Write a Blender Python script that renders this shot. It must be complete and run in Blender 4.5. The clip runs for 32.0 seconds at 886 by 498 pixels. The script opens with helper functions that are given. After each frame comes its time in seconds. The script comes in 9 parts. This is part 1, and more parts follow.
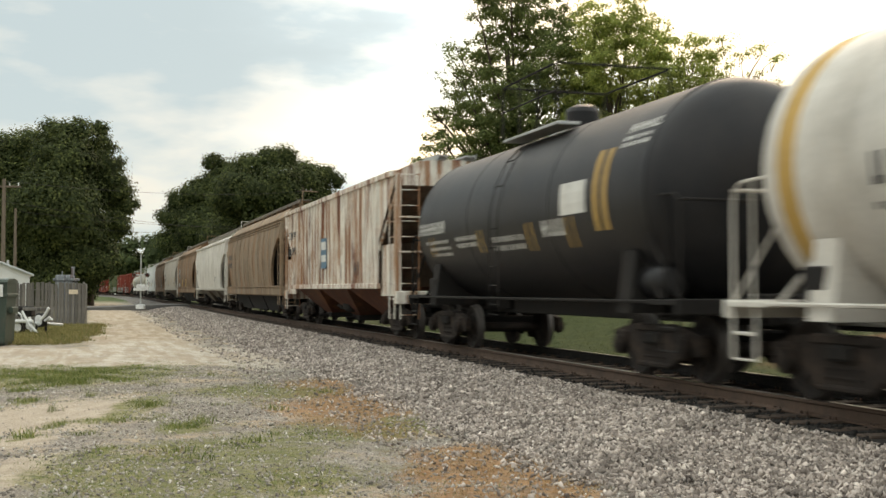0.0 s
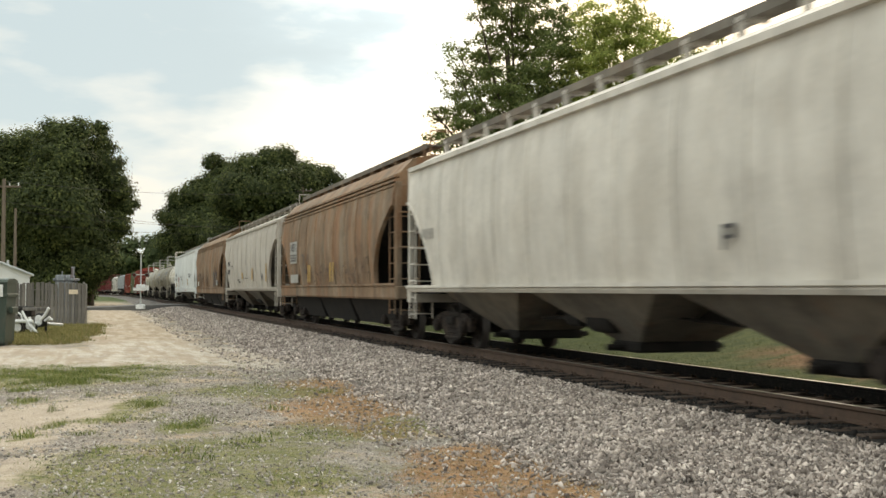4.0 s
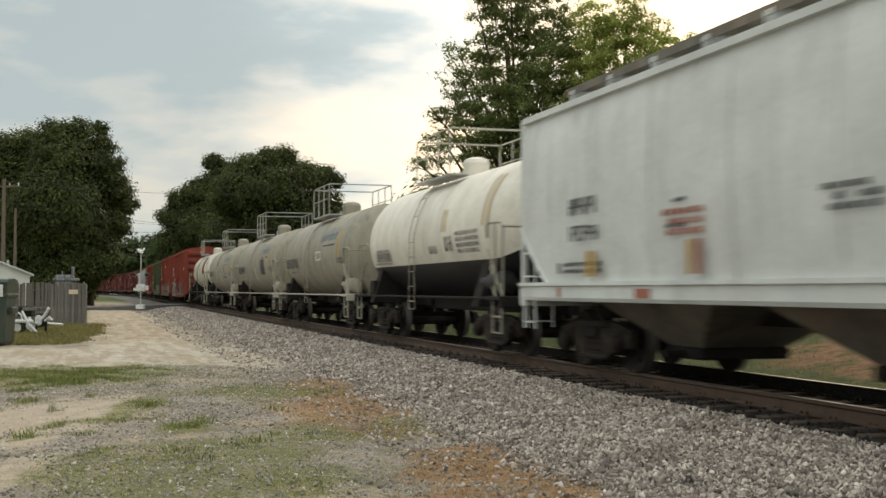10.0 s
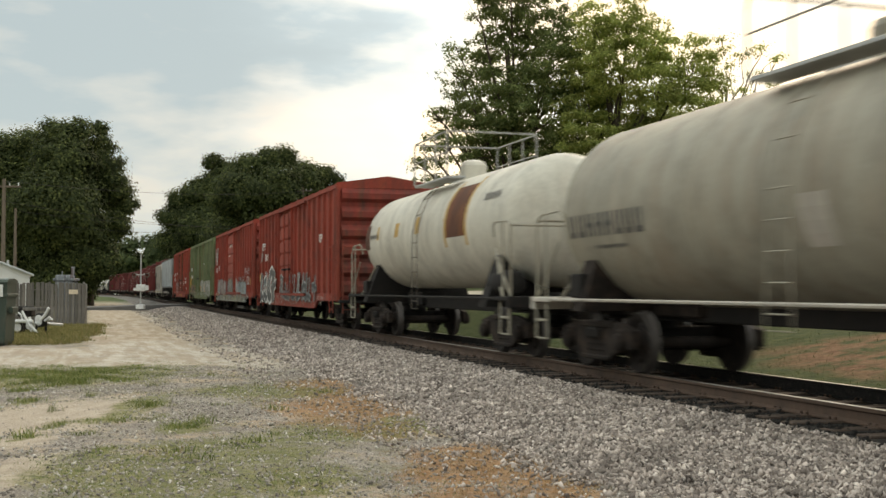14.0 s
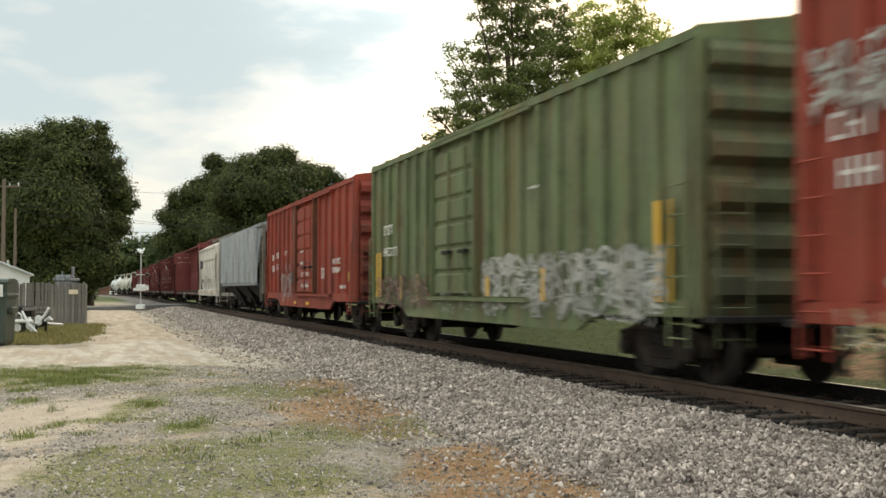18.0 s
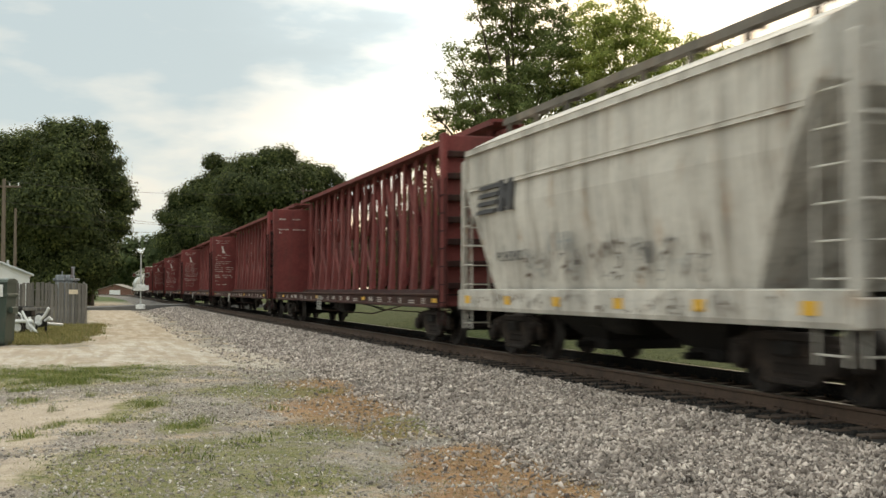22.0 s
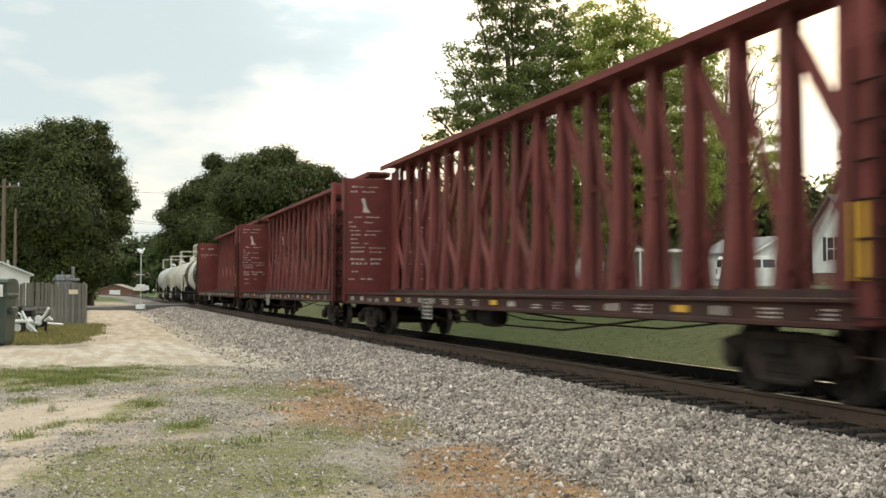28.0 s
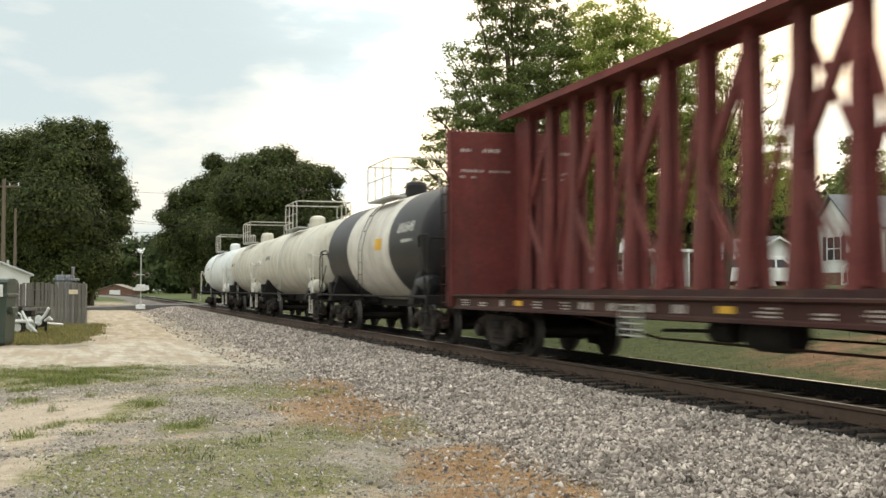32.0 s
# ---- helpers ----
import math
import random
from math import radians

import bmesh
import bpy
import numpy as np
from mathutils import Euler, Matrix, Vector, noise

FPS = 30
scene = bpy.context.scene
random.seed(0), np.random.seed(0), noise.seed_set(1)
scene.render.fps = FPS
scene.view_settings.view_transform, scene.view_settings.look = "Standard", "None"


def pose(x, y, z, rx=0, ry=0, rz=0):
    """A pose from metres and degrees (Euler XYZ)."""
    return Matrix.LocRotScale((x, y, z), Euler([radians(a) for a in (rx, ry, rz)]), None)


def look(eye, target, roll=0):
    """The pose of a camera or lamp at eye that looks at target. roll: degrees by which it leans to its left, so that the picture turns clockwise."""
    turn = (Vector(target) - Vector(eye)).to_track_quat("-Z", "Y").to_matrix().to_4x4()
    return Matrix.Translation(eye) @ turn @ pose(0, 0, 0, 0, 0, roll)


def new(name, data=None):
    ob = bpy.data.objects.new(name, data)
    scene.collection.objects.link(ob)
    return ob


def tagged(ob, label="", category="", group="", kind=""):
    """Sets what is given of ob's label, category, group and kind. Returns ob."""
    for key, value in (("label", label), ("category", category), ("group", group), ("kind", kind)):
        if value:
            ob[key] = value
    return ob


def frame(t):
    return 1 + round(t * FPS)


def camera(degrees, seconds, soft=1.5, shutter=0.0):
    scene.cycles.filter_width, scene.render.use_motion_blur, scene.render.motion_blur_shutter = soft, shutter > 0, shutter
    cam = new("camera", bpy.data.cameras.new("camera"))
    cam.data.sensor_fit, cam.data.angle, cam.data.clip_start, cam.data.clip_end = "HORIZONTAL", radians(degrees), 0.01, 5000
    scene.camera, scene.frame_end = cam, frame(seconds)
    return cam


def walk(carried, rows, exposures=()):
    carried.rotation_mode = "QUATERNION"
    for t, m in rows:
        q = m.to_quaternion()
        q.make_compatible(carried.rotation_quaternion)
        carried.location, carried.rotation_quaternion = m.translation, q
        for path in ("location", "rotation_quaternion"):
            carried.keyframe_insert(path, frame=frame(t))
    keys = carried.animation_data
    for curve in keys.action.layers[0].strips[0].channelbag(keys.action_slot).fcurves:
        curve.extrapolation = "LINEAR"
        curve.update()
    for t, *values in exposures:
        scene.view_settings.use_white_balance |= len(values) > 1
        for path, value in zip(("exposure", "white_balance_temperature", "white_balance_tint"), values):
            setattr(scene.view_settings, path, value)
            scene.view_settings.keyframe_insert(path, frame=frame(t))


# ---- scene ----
cam = camera(43.2, 32.0, soft=1.5, shutter=0.5)
EYE = (-8.1, 0.0, 1.6)
YAW, PITCH = radians(17.28), radians(2.08)
AIM = (EYE[0] + math.sin(YAW) * math.cos(PITCH), math.cos(YAW) * math.cos(PITCH), EYE[2] + math.sin(PITCH))
STOPS = ((0.0, -0.05), (1.0, -0.04), (2.0, -0.06), (3.2, 0.03), (6.0, 0.08), (7.0, -0.04), (8.2, 0.02), (9.6, -0.33), (11.0, -0.43), (12.0, -0.25), (14.0, -0.25), (16.6, 0.0), (18.0, 0.04), (20.0, 0.06), (22.0, -0.08), (24.0, 0.12), (28.0, 0.13), (32.0, 0.13))
walk(cam, [(0.0, look(EYE, AIM)), (32.0, look(EYE, AIM))], exposures=[(t, v, 9050, 20) for t, v in STOPS])

# ---- daylight: a bright overcast evening sky, the sun behind thin cloud ahead ----
SUN_AZ, SUN_EL = radians(35.0), radians(32.0)
SUN_DIR = Vector((math.sin(SUN_AZ) * math.cos(SUN_EL), math.cos(SUN_AZ) * math.cos(SUN_EL), math.sin(SUN_EL)))


def daylight():
    world = bpy.data.worlds.new("overcast_sky")
    scene.world = world
    world.use_nodes = True
    nt = world.node_tree
    nt.nodes.clear()
    n, l = nt.nodes, nt.links
    out, bg = n.new("ShaderNodeOutputWorld"), n.new("ShaderNodeBackground")
    sky = n.new("ShaderNodeTexSky")
    sky.sky_type, sky.sun_disc = "NISHITA", False
    sky.sun_elevation, sky.sun_rotation = SUN_EL, SUN_AZ
    tc, mp = n.new("ShaderNodeTexCoord"), n.new("ShaderNodeMapping")
    mp.inputs["Scale"].default_value = (2.2, 2.2, 7.0)
    mp.inputs["Location"].default_value = (0.35, 0.1, 0.4)
    n1, n2 = n.new("ShaderNodeTexNoise"), n.new("ShaderNodeTexNoise")
    n1.inputs["Scale"].default_value, n1.inputs["Detail"].default_value, n1.inputs["Roughness"].default_value = 1.6, 6, 0.48
    n2.inputs["Scale"].default_value, n2.inputs["Detail"].default_value = 5.0, 6
    l.new(tc.outputs["Generated"], mp.inputs["Vector"])
    l.new(mp.outputs[0], n1.inputs["Vector"])
    l.new(mp.outputs[0], n2.inputs["Vector"])
    mixn = n.new("ShaderNodeMath")
    mixn.operation = "MULTIPLY_ADD"
    mixn.inputs[1].default_value = 0.32
    l.new(n2.outputs[0], mixn.inputs[0])
    l.new(n1.outputs[0], mixn.inputs[2])
    dot = n.new("ShaderNodeVectorMath")
    dot.operation = "DOT_PRODUCT"
    glow_dir = Vector((math.sin(radians(38)) * 0.966, math.cos(radians(38)) * 0.966, 0.26))
    dot.inputs[1].default_value = glow_dir
    l.new(tc.outputs["Generated"], dot.inputs[0])
    pw = n.new("ShaderNodeMapRange")
    pw.interpolation_type = "SMOOTHERSTEP"
    pw.inputs["From Min"].default_value, pw.inputs["From Max"].default_value = 0.93, 1.08
    pw.inputs["To Min"].default_value, pw.inputs["To Max"].default_value = 0.0, 1.0
    fray = n.new("ShaderNodeMath")
    fray.operation = "MULTIPLY_ADD"
    fray.inputs[1].default_value = 0.22
    l.new(n1.outputs[0], fray.inputs[0])
    l.new(dot.outputs["Value"], fray.inputs[2])
    l.new(fray.outputs[0], pw.inputs["Value"])
    add = n.new("ShaderNodeMath")
    add.operation = "MULTIPLY_ADD"
    add.inputs[1].default_value = 0.30
    l.new(pw.outputs[0], add.inputs[0])
    l.new(mixn.outputs[0], add.inputs[2])
    ramp = n.new("ShaderNodeValToRGB")
    r = ramp.color_ramp
    r.elements[0].position, r.elements[0].color = 0.58, (4.9, 7.6, 9.7, 1)
    r.elements[1].position, r.elements[1].color = 0.98, (11.2, 10.8, 9.3, 1)
    e = r.elements.new(0.69)
    e.color = (7.3, 9.5, 10.9, 1)
    e = r.elements.new(0.82)
    e.color = (8.8, 10.0, 10.4, 1)
    l.new(add.outputs[0], ramp.inputs[0])
    mix = n.new("ShaderNodeMixRGB")
    mix.inputs[0].default_value = 0.88
    l.new(sky.outputs[0], mix.inputs[1])
    l.new(ramp.outputs[0], mix.inputs[2])
    # an overcast sky is brighter overhead, and where the sun stands behind the cloud
    sep, up, gain = n.new("ShaderNodeSeparateXYZ"), n.new("ShaderNodeMapRange"), n.new("ShaderNodeMath")
    l.new(tc.outputs["Generated"], sep.inputs[0])
    l.new(sep.outputs[2], up.inputs["Value"])
    up.interpolation_type = "SMOOTHSTEP"
    up.inputs["From Min"].default_value, up.inputs["From Max"].default_value = 0.22, 0.80
    up.inputs["To Min"].default_value, up.inputs["To Max"].default_value = 1.0, 2.45
    gain.operation = "MULTIPLY_ADD"
    gain.inputs[1].default_value = 0.75
    l.new(pw.outputs[0], gain.inputs[0])
    l.new(up.outputs[0], gain.inputs[2])
    lift = n.new("ShaderNodeVectorMath")
    lift.operation = "SCALE"
    l.new(mix.outputs[0], lift.inputs[0])
    l.new(gain.outputs[0], lift.inputs["Scale"])
    l.new(lift.outputs[0], bg.inputs[0])
    bg.inputs[1].default_value = 0.1
    l.new(bg.outputs[0], out.inputs[0])
    sun = new("sun", bpy.data.lights.new("sun", "SUN"))
    sun.data.energy, sun.data.angle, sun.data.color = 0.7, radians(18), (1.0, 0.95, 0.86)
    sun.matrix_world = look(SUN_DIR * 100, (0, 0, 0))


daylight()


# ---- materials ----
def surface(name, base, rough=0.7, metal=0.0, spots=(), scale=1.0, bump=0.0, bump_scale=40.0, vary=0.12, rand=0.0, spec=0.35):
    """A painted or natural surface: two scales of tone, then spots = (colour, noise scale xyz, low, high, strength)."""
    m = bpy.data.materials.new(name)
    m.use_nodes = True
    nt = m.node_tree
    n, l = nt.nodes, nt.links
    bsdf = n["Principled BSDF"]
    bsdf.inputs["Roughness"].default_value, bsdf.inputs["Metallic"].default_value = rough, metal
    bsdf.inputs["Specular IOR Level"].default_value = spec
    tc = n.new("ShaderNodeTexCoord")

    def noise_at(sc, detail=5, rough_=0.6):
        mp, no = n.new("ShaderNodeMapping"), n.new("ShaderNodeTexNoise")
        mp.inputs["Scale"].default_value = sc if isinstance(sc, tuple) else (sc, sc, sc)
        no.inputs["Scale"].default_value, no.inputs["Detail"].default_value, no.inputs["Roughness"].default_value = 1.0, detail, rough_
        l.new(tc.outputs["Object"], mp.inputs["Vector"])
        l.new(mp.outputs[0], no.inputs["Vector"])
        return no.outputs[0]

    def ramped(sock, lo, hi, a, b):
        mr = n.new("ShaderNodeMapRange")
        mr.inputs["From Min"].default_value, mr.inputs["From Max"].default_value = lo, hi
        mr.inputs["To Min"].default_value, mr.inputs["To Max"].default_value = a, b
        l.new(sock, mr.inputs["Value"])
        return mr.outputs[0]

    hsv = n.new("ShaderNodeHueSaturation")
    hsv.inputs["Color"].default_value = (*base, 1)
    big, small = noise_at(0.9 * scale), noise_at(14.0 * scale)
    mul = n.new("ShaderNodeMath")
    mul.operation = "MULTIPLY"
    l.new(ramped(big, 0.3, 0.7, 1 - vary, 1 + vary), mul.inputs[0])
    l.new(ramped(small, 0.3, 0.7, 1 - vary * 0.7, 1 + vary * 0.7), mul.inputs[1])
    val = mul.outputs[0]
    if rand:
        oi, mul2 = n.new("ShaderNodeObjectInfo"), n.new("ShaderNodeMath")
        mul2.operation = "MULTIPLY"
        l.new(val, mul2.inputs[0])
        l.new(ramped(oi.outputs["Random"], 0, 1, 1 - rand, 1 + rand), mul2.inputs[1])
        val = mul2.outputs[0]
    l.new(val, hsv.inputs["Value"])
    colour = hsv.outputs[0]
    for tint, sc, lo, hi, amount in spots:
        mix = n.new("ShaderNodeMixRGB")
        l.new(ramped(noise_at(sc, 6, 0.65), lo, hi, 0.0, amount), mix.inputs[0])
        l.new(colour, mix.inputs[1])
        mix.inputs[2].default_value = (*tint, 1)
        colour = mix.outputs[0]
    l.new(colour, bsdf.inputs["Base Color"])
    if bump:
        bp = n.new("ShaderNodeBump")
        bp.inputs["Strength"].default_value, bp.inputs["Distance"].default_value = 0.6, bump
        l.new(noise_at(bump_scale), bp.inputs["Height"])
        l.new(bp.outputs[0], bsdf.inputs["Normal"])
    return m


STREAK = (2.2, 2.2, 0.22)
GRIME, DUST, RUST, DARK_RUST = (0.05, 0.043, 0.036), (0.30, 0.25, 0.19), (0.27, 0.105, 0.042), (0.10, 0.04, 0.022)


def paint(name, base, dirt=0.5, rust=0.0, dust=0.3, rough=0.55, vary=0.1):
    spots = [(DUST, (0.7, 0.7, 0.5), 0.44, 0.62, dust), (GRIME, (1.3, 1.3, 0.2), 0.46, 0.66, dirt * 0.5), (GRIME, (3.2, 3.2, 0.3), 0.50, 0.66, dirt * 0.45), (GRIME, 2.0, 0.53, 0.66, dirt * 0.35)]
    if rust:
        spots += [(RUST, (0.9, 0.9, 0.35), 0.56 - 0.08 * rust, 0.68 - 0.08 * rust, 0.75 * rust), (RUST, (3.0, 3.0, 0.22), 0.56 - 0.08 * rust, 0.66 - 0.07 * rust, 0.8 * rust), (DARK_RUST, (2.0, 2.0, 0.5), 0.60 - 0.06 * rust, 0.68 - 0.04 * rust, rust * 0.65)]
    return surface(name, base, rough, 0.0, spots, 1.0, 0.004, 25.0, vary, spec=0.22 if rough < 0.5 else 0.2)


M = {
    "white": paint("off_white_paint", (0.62, 0.585, 0.53), 0.35, 0.0, 0.3),
    "cool_white": paint("cool_white_paint", (0.66, 0.69, 0.68), 0.22, 0.0, 0.12),
    "grey_white": paint("grey_white_paint", (0.475, 0.435, 0.385), 0.3, 0.0, 0.3),
    "cement": surface("cement_grey_paint", (0.21, 0.23, 0.24), 0.75, 0.0, [(DUST, (0.5, 0.5, 0.8), 0.5, 0.7, 0.25), ((0.13, 0.05, 0.045), (5.0, 5.0, 0.10), 0.56, 0.62, 0.7), ((0.10, 0.105, 0.115), (7.0, 7.0, 0.12), 0.47, 0.60, 0.75), ((0.56, 0.60, 0.60), (9.0, 9.0, 0.15), 0.55, 0.65, 0.4), (RUST, (1.5, 1.5, 1.2), 0.64, 0.70, 0.35)], 1, 0.004, 25.0),
    "rusty_white": surface("rust_streaked_white_paint", (0.70, 0.66, 0.59), 0.75, 0.0, [(GRIME, STREAK, 0.5, 0.7, 0.25), ((0.42, 0.20, 0.085), (5.0, 5.0, 0.16), 0.515, 0.60, 0.6), (RUST, (10.0, 10.0, 0.25), 0.51, 0.58, 0.85), ((0.17, 0.05, 0.028), (2.2, 2.2, 0.22), 0.545, 0.60, 0.85), ((0.36, 0.16, 0.065), (1.1, 1.1, 0.5), 0.54, 0.64, 0.6), (DARK_RUST, (3.5, 3.5, 0.4), 0.58, 0.66, 0.6)], 1, 0.004, 25.0),
    "tan": paint("weathered_tan_paint", (0.262, 0.182, 0.120), 0.85, 0.45, 0.45, 0.75, 0.2),
    "orange_tan": paint("rusty_brown_paint", (0.245, 0.157, 0.099), 0.95, 0.55, 0.6, 0.75, 0.22),
    "black": paint("black_tank_paint", (0.013, 0.013, 0.015), 0.15, 0.0, 0.025, 0.42),
    "tank_grey": paint("dusty_grey_tank_paint", (0.335, 0.312, 0.252), 0.55, 0.16, 0.36, 0.5),
    "cream": paint("cream_tank_paint", (0.60, 0.57, 0.49), 0.4, 0.1, 0.3, 0.5),
    "red": paint("oxide_red_boxcar_paint", (0.315, 0.055, 0.037), 0.75, 0.10, 0.04, 0.75, 0.14),
    "red_bright": paint("faded_red_boxcar_paint", (0.305, 0.053, 0.035), 0.85, 0.12, 0.04, 0.75, 0.14),
    "green": paint("faded_green_boxcar_paint", (0.125, 0.168, 0.082), 0.8, 0.3, 0.2, 0.75, 0.16),
    # end paints: a darker base than the sides and heavier grime streaks
    "red_end": paint("dark_grimy_red_end_paint", (0.22, 0.04, 0.03), 1.3, 0.15, 0.03, 0.8, 0.2),
    "green_end": paint("dark_grimy_green_end_paint", (0.09, 0.11, 0.06), 1.3, 0.3, 0.1, 0.8, 0.2),
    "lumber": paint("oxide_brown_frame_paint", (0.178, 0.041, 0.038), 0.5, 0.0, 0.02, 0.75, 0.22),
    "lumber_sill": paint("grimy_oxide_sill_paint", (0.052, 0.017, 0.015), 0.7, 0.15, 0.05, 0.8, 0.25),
    # frame paint darkened for grime and for shade under and between the cars
    "lumber_shaded": paint("grimy_shaded_frame_paint", (0.030, 0.010, 0.009), 0.5, 0.1, 0.0, 0.95),
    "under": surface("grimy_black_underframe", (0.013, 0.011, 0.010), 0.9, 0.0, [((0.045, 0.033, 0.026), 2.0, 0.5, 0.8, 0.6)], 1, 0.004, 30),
    "truck": surface("dusty_cast_steel", (0.018, 0.0125, 0.010), 0.9, 0.0, [((0.085, 0.055, 0.040), 4.0, 0.48, 0.70, 0.6)], 1, 0.005, 40),
    "wheel": surface("brown_wheel_steel", (0.020, 0.015, 0.013), 0.8, 0.1, [((0.06, 0.039, 0.029), 6.0, 0.48, 0.7, 0.6)], 1, 0.003, 60),
    "tread": surface("bright_wheel_tread", (0.09, 0.08, 0.075), 0.5, 0.6),
    "steel": surface("galvanised_steel", (0.42, 0.43, 0.42), 0.5, 0.6, [(GRIME, 3.0, 0.5, 0.8, 0.4)]),
    "rail_head": surface("polished_rail_head", (0.42, 0.40, 0.38), 0.28, 0.95),
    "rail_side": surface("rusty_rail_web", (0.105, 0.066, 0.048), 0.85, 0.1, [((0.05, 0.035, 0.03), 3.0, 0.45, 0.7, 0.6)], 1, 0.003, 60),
    "tie": surface("creosoted_tie_timber", (0.055, 0.038, 0.030), 0.9, 0.0, [((0.12, 0.085, 0.06), (1.5, 18, 18), 0.45, 0.7, 0.6)], 1, 0.012, 18, 0.25, 0.25),
    "yellow": paint("yellow_reflective_tape", (0.75, 0.40, 0.05), 0.25, 0.0, 0.1, 0.5),
    "amber": paint("faded_yellow_stripe", (0.50, 0.30, 0.09), 0.35, 0.0, 0.25, 0.6),
    "stencil_white": paint("white_stencil_paint", (0.68, 0.67, 0.63), 0.3, 0.0, 0.2, 0.6),
    "stencil_faded": paint("faded_white_stencil_paint", (0.55, 0.49, 0.46), 0.3, 0.0, 0.1, 0.7, 0.25),
    "stencil_black": paint("black_stencil_paint", (0.06, 0.06, 0.065), 0.2, 0.0, 0.15, 0.6),
    "stencil_blue": paint("blue_stencil_paint", (0.085, 0.18, 0.25), 0.2, 0.0, 0.15, 0.6),
    "graffiti_pink": paint("pink_spray_paint", (0.33, 0.19, 0.19), 0.5, 0.0, 0.2, 0.6, 0.35),
    "graffiti_grey": paint("silver_spray_paint", (0.36, 0.37, 0.36), 0.5, 0.0, 0.2, 0.5, 0.35),
    "galvanised_roof": paint("dull_galvanised_roof", (0.40, 0.40, 0.38), 0.4, 0.1, 0.2, 0.6),
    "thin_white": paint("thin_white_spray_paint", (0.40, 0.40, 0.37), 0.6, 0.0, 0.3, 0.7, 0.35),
    "brown_grime": paint("brown_sprayed_grime", (0.10, 0.062, 0.045), 0.5, 0.3, 0.3, 0.9, 0.3),
    "spray_blue": paint("pale_blue_spray_paint", (0.30, 0.36, 0.38), 0.4, 0.0, 0.2, 0.6, 0.3),
    "spray_olive": paint("olive_spray_paint", (0.30, 0.26, 0.13), 0.4, 0.0, 0.2, 0.6, 0.3),
    # streaked grey, much darker than the white car bodies
    "bay_grime": paint("streaked_dark_grey_paint", (0.16, 0.145, 0.125), 0.8, 0.2, 0.4, 0.8, 0.2),
    "dull_panel": paint("dull_white_panel_paint", (0.40, 0.40, 0.375), 0.45, 0.0, 0.3, 0.7, 0.2),
    "dirty_white": surface("streaked_dirty_white_paint", (0.58, 0.545, 0.49), 0.75, 0.0, [(GRIME, (1.2, 1.2, 0.25), 0.47, 0.64, 0.35), ((0.20, 0.15, 0.11), (5.0, 5.0, 0.25), 0.52, 0.62, 0.55), ((0.36, 0.20, 0.10), (2.5, 2.5, 1.2), 0.60, 0.68, 0.6), (GRIME, (8.0, 8.0, 1.5), 0.58, 0.66, 0.5)], 1, 0.004, 25.0, 0.12),
    "bright_cream": paint("clean_cream_tank_paint", (0.76, 0.72, 0.64), 0.22, 0.0, 0.15, 0.5),
    # rib paint made paler for the highlights on ribs, with dirt and rust streaks
    "cement_light": surface("lit_cement_rib_paint", (0.42, 0.445, 0.45), 0.75, 0.0, [((0.14, 0.13, 0.13), (5.0, 5.0, 0.25), 0.54, 0.64, 0.6), ((0.15, 0.06, 0.05), (3.0, 3.0, 0.1), 0.60, 0.66, 0.6)], 1, 0.004, 25.0),
    "faded_red": paint("faded_red_stencil_paint", (0.42, 0.15, 0.11), 0.3, 0.0, 0.2, 0.6),
    # near-black that stands for deep shadow; no mesh wears it
    "dark": surface("deep_shade_steel", (0.012, 0.011, 0.011), 0.9),
    "maroon": paint("maroon_rust_patch", (0.10, 0.035, 0.022), 0.4, 0.5, 0.1, 0.8),
}


